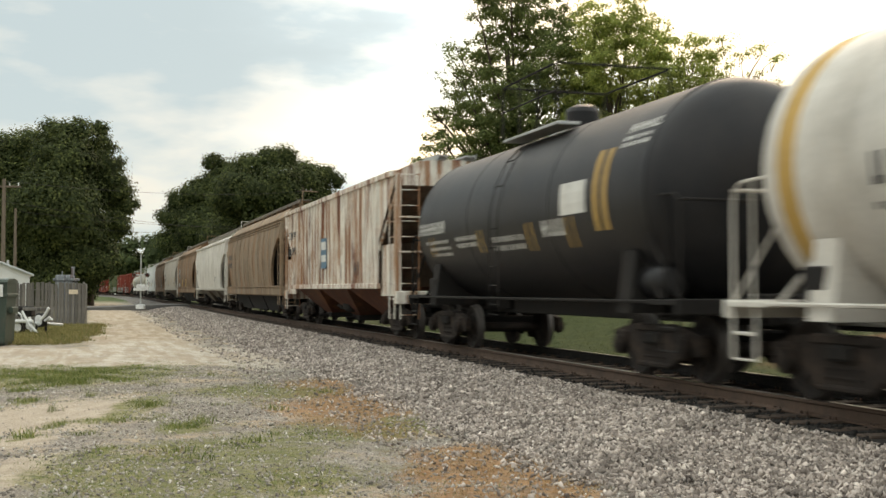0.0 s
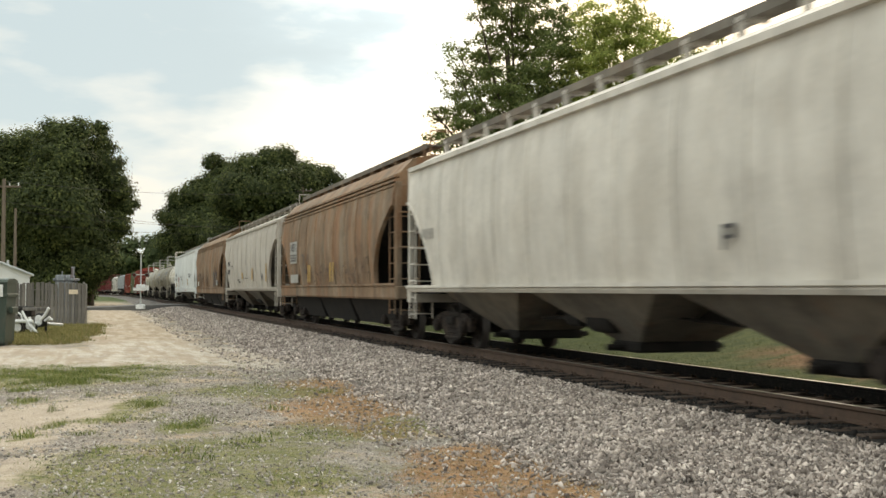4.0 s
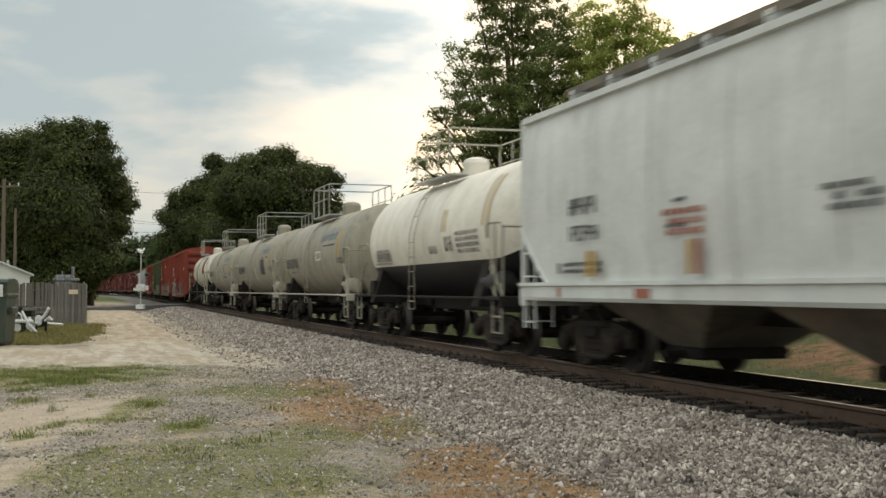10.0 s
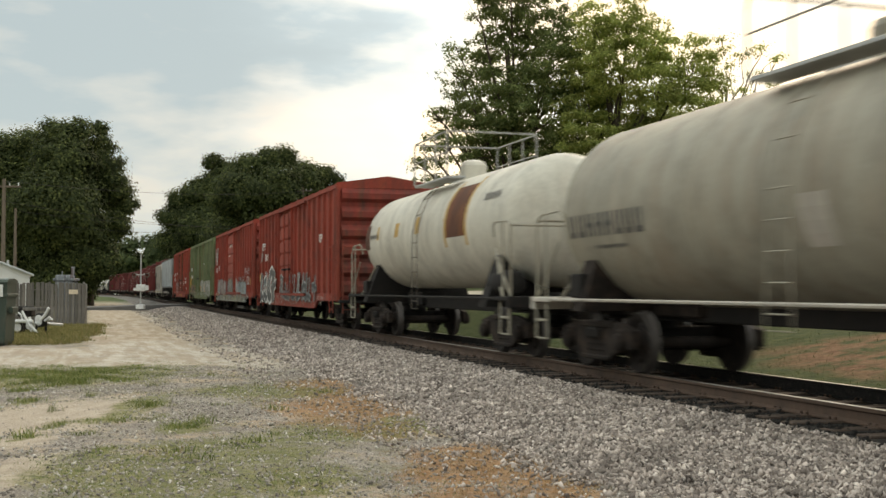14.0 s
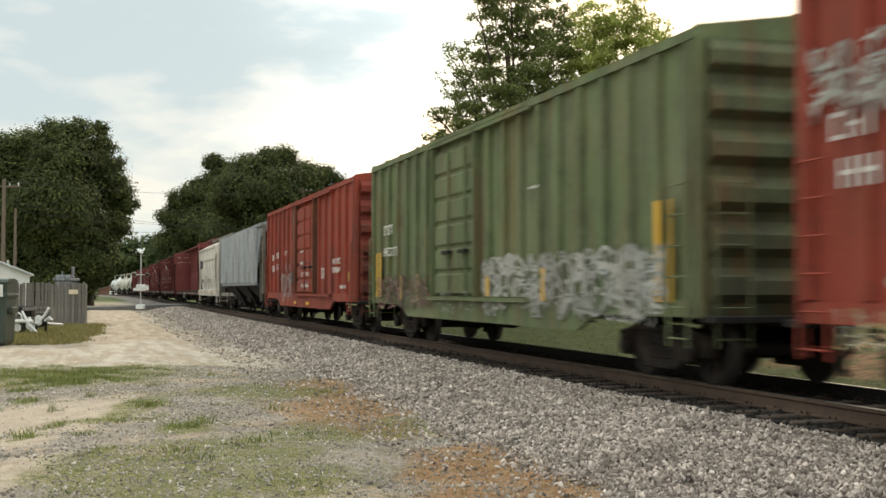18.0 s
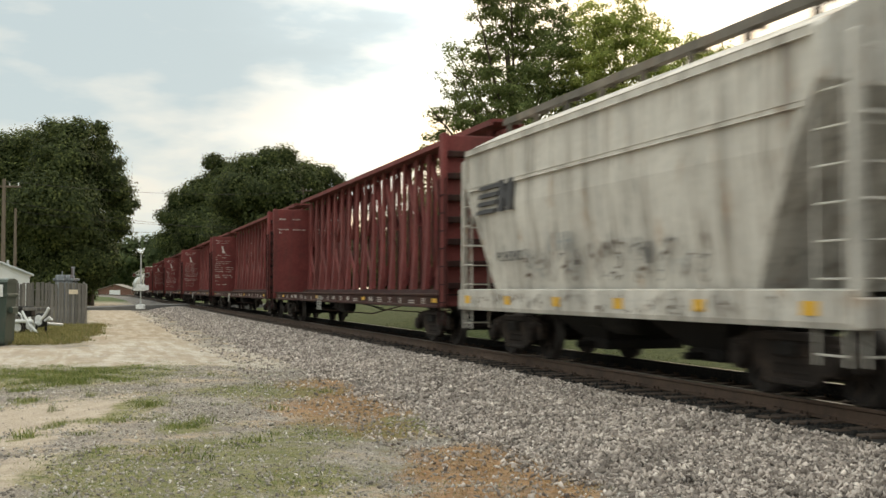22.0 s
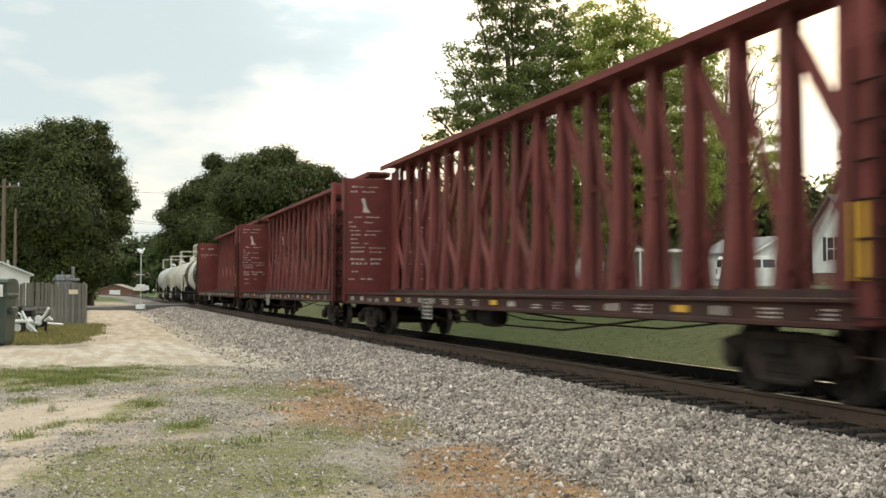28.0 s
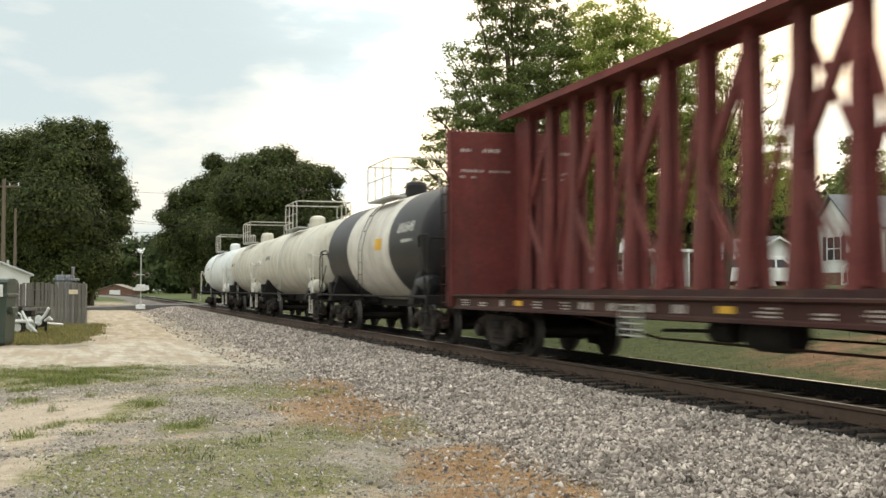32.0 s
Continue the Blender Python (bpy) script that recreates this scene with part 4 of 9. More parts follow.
tree(21.5, 48.4, [(-0.9, 13.7, 0.6), (0.2, 13.9, 0.55), (0.9, 13.3, 0.5), (1.7, 13.5, 0.45), (2.4, 12.9, 0.4), (0.3, 12.5, 0.6), (1.5, 12.2, 0.45), (2.6, 11.9, 0.4), (-1.2, 12.4, 0.7), (-0.6, 11.2, 0.9), (0.7, 11.0, 0.7), (1.9, 10.8, 0.5), (2.6, 10.0, 0.5), (-1.7, 10.2, 1.2), (-0.2, 9.6, 1.2), (1.3, 9.4, 1.0), (2.4, 8.6, 0.9), (-1.5, 8.3, 1.6), (0.3, 7.8, 1.6), (1.8, 7.2, 1.4), (3.2, 6.8, 1.2), (-1.2, 6.7, 1.6), (0.9, 6.5, 1.5), (2.8, 6.3, 1.2), (-2.4, 6.3, 1.3), (-2.6, 9.4, 1.3), (-2.6, 11.3, 1.0), (0.4, 8.9, 1.3), (2.0, 8.0, 1.2)],
     "thin open-crowned tree with bare curling upper branches", 0.075, 7.0, LEAF_LIGHT, 6, trunk=0.28, layered=34, curl=0.5)
tree(52.1, 77.6, [(-0.2, 14.7, 0.84), (-1.2, 13.1, 1.16), (0.9, 12.9, 1.16), (-0.2, 11.5, 1.63), (-1.6, 10.6, 1.39), (1.6, 11.0, 1.39), (0.0, 9.2, 2.09), (0.0, 6.5, 2.2), (-1.5, 5, 2.0)],
     "dark pine behind the white house", 0.22, 200, LEAF_DARK, 7)
tree(-16.0, 126.0, [(-0.6, 14.9, 2.9), (-3.0, 16.2, 2.6), (1.8, 16.1, 2.6), (-4.6, 14.0, 2.8), (-5.6, 10.5, 3.2), (-5.0, 6.0, 3.2), (-4.4, 17.6, 1.4), (0.6, 13.0, 3.0), (0.0, 11.3, 3.58), (1.8, 6.5, 3.87), (-1.2, 6.5, 3.28), (-0.6, 1.8, 2.68), (1.8, 2.4, 2.68), (-3.5, 9.0, 3.2), (2.4, 9.0, 3.4), (-0.4, 4.0, 3.6), (3.4, 12.5, 2.6)],
     "broad dark broadleaf tree by the road crossing", 0.23, 520, LEAF_FAR, 8, trunk=0.45)
tree(-11.0, 118.2, [(0.8, 17.0, 2.15), (-1.1, 17.2, 1.7), (0.3, 14.2, 3.11), (-1.4, 13.6, 2.55), (-0.3, 9.7, 4.24), (0.8, 5.2, 3.96), (-1.4, 5.7, 2.83), (-0.3, 1.8, 2.83), (1.7, 2.3, 1.7), (1.9, 11.5, 2.4), (1.6, 8.0, 3.2), (2.6, 4.6, 2.8)],
     "tall dark broadleaf tree with a pale rounded top", 0.23, 520, LEAF_FAR, 9, trunk=0.45)
tree(-8.3, 120.1, [(0.4, 18.2, 0.93), (0.8, 16.2, 1.45), (0.8, 14.0, 2.32), (2.3, 12.2, 1.63), (2.0, 11.4, 1.86), (3.1, 10.2, 1.16), (1.6, 8.4, 2.2), (2.6, 8.6, 0.93), (0.2, 6.2, 2.3), (-0.6, 4.3, 1.6), (-0.9, 2.4, 1.3), (-1.7, 1.2, 1.3)],
     "dark tree with a ragged eastern edge by the crossing", 0.23, 520, LEAF_FAR, 10, trunk=0.4)
tree(8.6, 198.0, [(3.2, 23.5, 1.8), (5.3, 21.6, 2.8), (1.3, 18.6, 3.2), (-2.9, 17.1, 2.2), (-0.3, 14.0, 4.0), (-3.8, 13.0, 1.5), (2.2, 12.0, 5.0), (-1.3, 8.0, 3.5), (3.2, 6.0, 5.0), (3.2, 19.4, 3.2), (0.2, 18.2, 2.6), (5.4, 17.5, 3.6), (-4.4, 14.2, 2.0), (-5.0, 10.2, 2.4), (-2.4, 10.6, 3.2), (6.4, 13.0, 4.0)],
     "broad dark tree beyond the crossing", 0.32, 330, LEAF_FAR, 11, trunk=0.5)
tree(9.9, 130.5, [(3.0, 17.0, 1.58), (1.3, 16.6, 1.84), (-1.0, 15.6, 2.3), (-2.3, 12.6, 3.15), (2.3, 13.0, 3.15), (-3.0, 7.7, 3.3), (1.6, 8.4, 3.94), (0.3, 3.8, 3.6), (5.2, 14.4, 2.3), (5.0, 10.5, 3.0), (0.4, 12.6, 3.2)],
     "large dark green tree beside the track", 0.24, 480, LEAF_FAR, 12, trunk=0.45)
tree(17.4, 133.4, [(-1.4, 15.4, 1.91), (1.0, 15.4, 1.5), (2.4, 14.9, 0.95), (0.0, 12.7, 2.73), (2.7, 11.0, 1.23), (0.0, 8.6, 3.41), (-2.0, 4.5, 4.09), (3.4, 6.6, 2.73)],
     "dark tree with an uneven open edge", 0.24, 480, LEAF_FAR, 13, trunk=0.4)

# far woods: one mass along the horizon, and undergrowth behind the houses
rsw = np.random.RandomState(21)
lob = []
for k in range(46):
    a = radians(-32 + 64 * k / 45)
    d = 430 + 60 * rsw.random()
    lob.append((-8 + d * math.sin(a + YAW), d * math.cos(a + YAW), 7 + 4 * rsw.random(), 9 + 3 * rsw.random()))
for x, y, z, r in ((3, 372, 12, 7), (-2, 385, 9, 7), (9, 368, 13, 6), (16, 360, 12, 8), (24, 355, 10, 9), (-9, 395, 6, 6)):
    lob.append((x, y, z, r))
stuff("far_woods", "distant green woods along the horizon", "woods", foliage(lob, 16, 1.15, rsw), LEAF_WOODS)
lob = []
for k in range(57):
    u = k / 56
    lob.append((20 + 44 * u + rsw.uniform(-2, 2), 106 - 18 * u + rsw.uniform(-3, 4), (2.5, 5.5, 8.2)[k % 3] + 1.5 * rsw.random(), 3.4 + 1.4 * rsw.random()))
for k in range(14):
    u = k / 13
    lob.append((15 + 9 * u + rsw.uniform(-2, 2), 170 - 58 * u + rsw.uniform(-4, 4), 3.5 + 3.0 * rsw.random(), 3.4 + 1.2 * rsw.random()))
stuff("hedgerow", "dark green scrub and young trees behind the houses", "scrub", foliage(lob, 32, 0.62, rsw), LEAF_FAR)
lob = [(-1.6 - 8.0 + rsw.uniform(-1, 1) - 1.5 * k, 128 + rsw.uniform(-3, 3) + 2 * k, 1.3, 1.7) for k in range(8)]
stuff("undergrowth", "dark undergrowth below the crossing trees", "scrub", foliage(lob, 130, 0.4, rsw), LEAF_FAR)


# ---- road crossing ----
ASPHALT = surface("worn_asphalt", (0.12, 0.115, 0.11), 0.9, 0.0, [((0.2, 0.19, 0.18), 1.2, 0.45, 0.7, 0.6)], 1, 0.01, 30.0)
g = Geo()
rows = [(-60, 0.06), (-20, 0.10), (-8, 0.22), (-4.5, 0.36), (-2, 0.415), (2, 0.415), (5, 0.38), (14, 0.5), (60, 0.75)]
g.loft([[(x, 91.5, z - 0.5), (x, 91.5, z), (x, 97.5, z), (x, 97.5, z - 0.5)] for x, z in rows])
thing("crossing_road", "worn grey asphalt road over the level crossing", "road", geo=g, material=ASPHALT, kind="structure")

WOOD_GREY = surface("weathered_grey_board", (0.19, 0.17, 0.15), 0.9, 0.0, [((0.06, 0.05, 0.045), (9, 9, 0.5), 0.45, 0.60, 0.85), ((0.36, 0.34, 0.31), (14, 14, 1.0), 0.5, 0.7, 0.6)], 1, 0.01, 14.0, 0.15, 0.3)
POLE_WOOD = surface("creosoted_pole", (0.16, 0.125, 0.095), 0.9, 0.0, [((0.08, 0.065, 0.05), (5, 5, 0.4), 0.45, 0.7, 0.7)], 1, 0.01, 12.0)
SIDING = surface("white_clapboard", (0.72, 0.73, 0.72), 0.6, 0.0, [((0.5, 0.5, 0.47), 0.8, 0.5, 0.8, 0.3)], 1, 0.004, 20.0, 0.05)
SHINGLE = surface("grey_roof_shingle", (0.17, 0.175, 0.18), 0.9, 0.0, [((0.10, 0.10, 0.10), 3.0, 0.45, 0.7, 0.5)], 1, 0.01, 18.0)
TIN = surface("pale_tin_roof", (0.62, 0.66, 0.66), 0.4, 0.4, [((0.4, 0.4, 0.38), 1.0, 0.5, 0.8, 0.4)])
BRICK = surface("red_brown_brick", (0.19, 0.085, 0.06), 0.9, 0.0, [((0.30, 0.24, 0.2), (2, 2, 12), 0.5, 0.62, 0.5)], 1, 0.01, 20.0)
GLASS = surface("dark_window_glass", (0.03, 0.035, 0.04), 0.08, 0.0, spec=0.8)
TRIM = surface("white_trim_paint", (0.78, 0.78, 0.76), 0.5)
BIN_GREEN = surface("dark_green_bin_paint", (0.035, 0.055, 0.042), 0.5, 0.0, [((0.09, 0.075, 0.06), 2.0, 0.5, 0.75, 0.5)], 1, 0.004, 20)
PALE_METAL = surface("pale_painted_metal", (0.66, 0.67, 0.66), 0.45, 0.1, [(GRIME, 4.0, 0.5, 0.8, 0.4)])
RUBBER = surface("black_rubber", (0.02, 0.02, 0.02), 0.8)
SHUTTER = surface("dark_shutter_paint", (0.03, 0.032, 0.035), 0.6)
LENS_RED = surface("dark_red_lens", (0.12, 0.015, 0.012), 0.2)
SIGN_PAPER = surface("faded_sign_board", (0.68, 0.56, 0.42), 0.7)


def crossing_signal(x, y, turn, z=0.2):
    s = thing("crossing_signal", "silver level-crossing signal mast with twin lamps and a white box", "signal", "crossing signals", m=pose(x, y, z, 0, 0, turn))
    g = Geo()
    g.tube((0, 0, 0), (0, 0, 4.05), 0.055, 12)
    g.tube((0, 0, 4.05), (0, 0, 4.1), 0.09, 10)
    part("mast", g, M["steel"], s, smooth=True)
    g = Geo()
    g.box(-0.3, 0.3, -0.3, 0.3, -0.1, 0.25, 0.03)
    part("footing", g, PALE_METAL, s)
    g = Geo()
    g.tube((-0.62, 0, 2.55), (0.62, 0, 2.55), 0.04, 8)
    part("lamp_arm", g, M["steel"], s)
    for q in (-1, 1):
        g = Geo()
        g.loft([[(q * 0.5 + r * math.cos(a), yy, 2.52 + r * math.sin(a)) for a in [6.28318 * i / 18 for i in range(18)]] for yy, r in ((-0.05, 0.17), (-0.02, 0.18), (0.02, 0.18), (0.04, 0.10), (0.16, 0.09))])
        lamp = part("lamp", g, M["bay_grime"], s)
        g = Geo()
        g.loft([[(q * 0.5 + 0.11 * math.cos(a), yy, 2.52 + 0.11 * math.sin(a)) for a in [6.28318 * i / 14 for i in range(14)]] for yy in (-0.07, -0.05)])
        part("lens", g, LENS_RED, lamp)
        g = Geo()
        g.loft([[(q * 0.5 + r * math.cos(a), yy, 2.52 + r * math.sin(a)) for a in [math.pi * i / 10 for i in range(11)]] for yy, r in ((-0.05, 0.14), (-0.32, 0.14))], caps=False, closed=False)
        part("hood", g, M["under"], lamp)
    g = Geo()
    g.box(-0.32, 0.34, -0.18, 0.18, 1.30, 1.80, 0.04)
    g.box(-0.55, -0.3, -0.08, 0.08, 1.32, 1.52, 0.02)
    g.box(0.32, 0.6, -0.1, 0.1, 1.35, 1.72, 0.02)
    part("gate_mechanism", g, PALE_METAL, s)
    return s


crossing_signal(-4.7, 89.6, -17)
crossing_signal(4.9, 100.5, 163, 0.3)


# ---- west side of the yard: fence, bin, shed, trailer, poles ----
def board_mesh(w, h, cut):
    g = Geo()
    g.extrude([(-w / 2, 0), (w / 2, 0), (w / 2, h - cut), (w / 2 - cut, h), (-w / 2 + cut, h), (-w / 2, h - cut)], "y", -0.011, 0.011)
    return g.mesh("board", WOOD_GREY)


def board_fence(x0, y0, x1, y1, h, label):
    f = thing("board_fence", label, "fence", "board fences of the yard")
    d = Vector((x1 - x0, y1 - y0, 0))
    ang = math.degrees(math.atan2(d.y, d.x))
    n = int(d.length / 0.148)
    rng3 = random.Random(int(x0 * 10))
    for k in range(n):
        p = Vector((x0, y0, 0)) + d * ((k + 0.5) / n)
        z = float(ground_z(p.x, p.y)) + rng3.uniform(0.02, 0.07)
        kind_ = rng3.randrange(3)
        me = shared(("board", kind_), lambda: board_mesh(0.138 - 0.006 * kind_, h - 0.05 + 0.03 * kind_, 0.02))
        part("board", me, None, f, m=pose(p.x, p.y, z, rng3.uniform(-1.5, 1.5), rng3.uniform(-1.2, 1.2), ang))
    for z in (0.35, 1.05, 1.6):
        g = Geo()
        nrm = Vector((-d.y, d.x, 0)).normalized() * 0.04
        a, b = Vector((x0, y0, z)) + nrm, Vector((x1, y1, z)) + nrm
        g.tube(a, b, 0.035, 4)
        part("fence_rail", g, WOOD_GREY, f)
    m = max(2, int(d.length / 2.2) + 1)
    for k in range(m):
        p = Vector((x0, y0, 0)) + d * (k / (m - 1)) + Vector((-d.y, d.x, 0)).normalized() * 0.09
        g = Geo()
        g.box(p.x - 0.05, p.x + 0.05, p.y - 0.05, p.y + 0.05, -0.1, h - 0.03, 0.012)
        part("fence_post", g, WOOD_GREY, f)
    return f


front = board_fence(-9.95, 52.6, -8.5, 52.0, 1.86, "weathered grey board fence with a small sign")
board_fence(-16.5, 56.5, -10.0, 53.3, 1.84, "weathered grey board fence behind the trailer")
board_fence(-8.5, 52.1, -8.7, 58.0, 1.84, "weathered grey board fence along the drive")
g = Geo()
g.box(-0.21, 0.21, -0.012, 0.0, -0.1, 0.1, 0.004, pose(-9.0, 52.17, 1.5, 0, 0, -22.5))
sign = thing("fence_sign", "small faded orange-white sign on the fence", "sign", geo=g, material=SIGN_PAPER)

cab = thing("metal_cabinet", "pale metal cabinet with a vent pipe behind the fence", "cabinet", m=pose(-9.35, 54.4, 0, 0, 0, -20))
g = Geo()
g.box(-0.42, 0.42, -0.3, 0.3, -0.05, 2.0, 0.03)
part("body", g, M["cement"], cab)
g = Geo()
g.box(-0.5, 0.5, -0.36, 0.36, 2.0, 2.12, 0.02)
g.box(-0.42, 0.3, -0.28, 0.28, 2.12, 2.28, 0.03)
part("lid", g, M["cement"], cab)
g = Geo()
g.tube((0.3, 0, 2.1), (0.3, 0, 2.62), 0.07, 12)
g.tube((0.3, 0, 2.58), (0.3, 0, 2.66), 0.09, 12)
part("vent_pipe", g, M["cement"], cab)
g = Geo()
g.tube((-0.2, 0, 2.26), (-0.2, 0, 2.45), 0.03, 8)
part("stub_pipe", g, M["cement"], cab)

bin_ = thing("dumpster", "dark green steel dumpster with a pale label", "dumpster", m=pose(-11.27, 34.6, float(ground_z(-11.3, 34.6)), 0, 0, -8))
g = Geo()
g.extrude([(-0.85, 0.08), (0.85, 0.08), (0.9, 1.45), (0.9, 1.78), (-0.9, 1.78), (-0.9, 1.45)], "y", -0.62, 0.62)
part("body", g, BIN_GREEN, bin_)
for x in (-0.6, -0.2, 0.2, 0.6):
    g = Geo()
    g.box(x - 0.04, x + 0.04, -0.665, -0.615, 0.12, 1.4, 0.01)
    part("rib", g, BIN_GREEN, bin_)
g = Geo()
g.box(-0.94, 0.94, -0.66, 0.66, 1.36, 1.46, 0.015)
part("collar", g, BIN_GREEN, bin_)
g = Geo()
g.extrude([(-0.68, 1.78), (0.68, 1.78), (0.66, 1.84), (0.2, 1.90), (-0.6, 1.86)], "x", -0.93, 0.93)
part("lid", g, BIN_GREEN, bin_)
g = Geo()
g.box(0.42, 0.80, -0.672, -0.666, 1.38, 1.72, 0)
part("label_plate", g, PALE_METAL, bin_)
for x in (-0.75, 0.75):
    g = Geo()
    g.box(x - 0.08, x + 0.08, -0.5, 0.5, 0.0, 0.09, 0.01)
    part("skid", g, BIN_GREEN, bin_)
for x in (-0.95, 0.95):
    g = Geo()
    g.box(x - 0.06, x + 0.06, -0.4, 0.4, 0.9, 1.08, 0.02)
    part("lifting_pocket", g, BIN_GREEN, bin_)

shed = thing("white_shed", "white clapboard shed with a pale metal roof", "shed", m=pose(-13.75, 64.2, 0, 0, 0, 6))
g = Geo()
g.extrude([(-2.3, 0), (2.3, 0), (2.3, 2.40), (0, 3.35), (-2.3, 2.40)], "y", 0, 6)
part("wall", g, SIDING, shed)
for s in (-1, 1):
    g = Geo()
    g.extrude([(0, 3.36), (s * 2.5, 2.34), (s * 2.5, 2.44), (0, 3.46)], "y", -0.25, 6.25)
    part("roof", g, TIN, shed)
for k in range(12):
    g = Geo()
    g.box(-2.3, 2.3, -0.014, 0.0, 0.15 + 0.185 * k, 0.165 + 0.185 * k)
    part("lap_board", g, SIDING, shed)
g = Geo()
g.tube((1.2, 0.4, 2.8), (1.2, 0.4, 3.2), 0.06, 10)
part("vent", g, M["steel"], shed)

trailer = thing("boat_trailer", "white tubular trailer parked by the fence", "trailer", m=pose(-10.75, 43.6, float(ground_z(-10.75, 43.6)) - 0.02, 0, 0, -17))


def trailer_wheel(x, y, z, r, turn):
    ring = lambda yy, q: [(q * math.cos(a), yy, q * math.sin(a)) for a in [6.28318 * i / 20 for i in range(20)]]
    g = Geo()
    g.loft([ring(yy, q) for yy, q in ((-0.09, r * 0.72), (-0.10, r * 0.95), (-0.05, r), (0.05, r), (0.10, r * 0.95), (0.09, r * 0.72))])
    w = part("wheel", g, RUBBER, trailer, smooth=True, m=pose(x, y, z, 0, 0, turn))
    g = Geo()
    g.loft([ring(yy, q) for yy, q in ((-0.115, r * 0.2), (-0.125, r * 0.3), (-0.105, r * 0.75), (0.0, r * 0.74))])
    part("rim", g, PALE_METAL, w, "white wheel rim", smooth=True)


trailer_wheel(-0.05, 0.0, 0.24, 0.24, 8)
trailer_wheel(0.78, 0.1, 0.50, 0.26, -28)
trailer_wheel(-0.05, 1.5, 0.26, 0.24, 0)
for name, pts, r in (("axle_tube", [(-0.2, -0.16, 0.47), (0.6, -0.16, 0.465)], 0.065), ("fender_hoop", [(-0.2, -0.1, 0.46), (-0.14, -0.1, 0.72), (0.0, -0.1, 0.80), (0.14, -0.1, 0.70), (0.2, -0.1, 0.46)], 0.035),
                     ("side_rail", [(0.2, -0.2, 0.84), (0.46, -0.2, 0.36), (0.78, -0.2, 0.05)], 0.05), ("side_rail", [(0.42, -0.05, 0.62), (0.52, -0.05, 0.08)], 0.06), ("cross_tube", [(-0.1, 1.4, 0.42), (0.9, 1.0, 0.5)], 0.05),
                     ("winch_arm", [(0.86, -0.1, 0.52), (1.02, -0.12, 0.70), (1.16, -0.14, 0.95)], 0.06), ("winch_arm", [(0.98, -0.05, 0.48), (1.18, -0.05, 0.62)], 0.05), ("tongue", [(0.6, 0.0, 0.4), (1.1, 0.6, 0.34), (1.2, 1.2, 0.3)], 0.05)):
    g = Geo()
    g.path(pts, r, 8)
    part(name, g, PALE_METAL, trailer, smooth=True)
g = Geo()
g.box(0.05, 1.0, 0.25, 0.33, 0.84, 0.96, 0.01)
part("bunk_board", g, WOOD_GREY, trailer, "weathered bunk board")
g = Geo()
g.box(-0.15, 0.35, 0.3, 0.8, 0.62, 1.0, 0.05)
part("winch_box", g, M["under"], trailer)
for x in (0.1, 0.9):
    g = Geo()
    g.box(x - 0.04, x + 0.04, 0.27, 0.35, 0.02, 0.85, 0.01)
    part("bunk_post", g, M["under"], trailer)


def utility_pole(x, y, h, arm=True, label="brown wooden utility pole with a cross-arm"):
    z0 = float(ground_z(x, y))
    p = thing("utility_pole", label, "utility pole", "utility poles", m=pose(x, y, z0, 0, 0, -15))
    g = Geo()
    g.tube((0, 0, -0.1), (0, 0, h), 0.16, 12, 0.10)
    part("pole", g, POLE_WOOD, p, smooth=True)
    if arm:
        g = Geo()
        g.box(-1.0, 1.0, -0.06, 0.06, h - 0.55, h - 0.43, 0.01)
        part("cross_arm", g, POLE_WOOD, p)
        for q in (-0.9, -0.35, 0.35, 0.9):
            g = Geo()
            g.tube((q, 0, h - 0.43), (q, 0, h - 0.25), 0.04, 8)
            part("insulator", g, PALE_METAL, p)
    return p


utility_pole(-13.6, 75.0, 8.6)
utility_pole(-14.6, 101.5, 8.5, False, "brown wooden utility pole by the trees")
utility_pole(14.6, 127.0, 13.0, True)
utility_pole(27.8, 62.1, 5.6, False, "thin grey service pole in front of the houses")


def wire(a, b, sag, label="black overhead power line"):
    g = Geo()
    pts = [Vector(a).lerp(Vector(b), k / 14) - Vector((0, 0, sag * 4 * (k / 14) * (1 - k / 14))) for k in range(15)]
    g.path(pts, 0.013, 5)
    thing("overhead_wire", label, "cable", "overhead wires", geo=g, material=RUBBER)


wire((-13.6, 75.0, 8.4), (14.6, 127.0, 12.9), 0.6)
wire((-14.0, 75.0, 7.2), (14.6, 127.0, 8.6), 0.7)
wire((-14.6, 101.5, 8.3), (14.2, 127.0, 9.1), 0.7)
wire((-14.6, 101.5, 7.3), (14.6, 127.0, 8.0), 0.5)


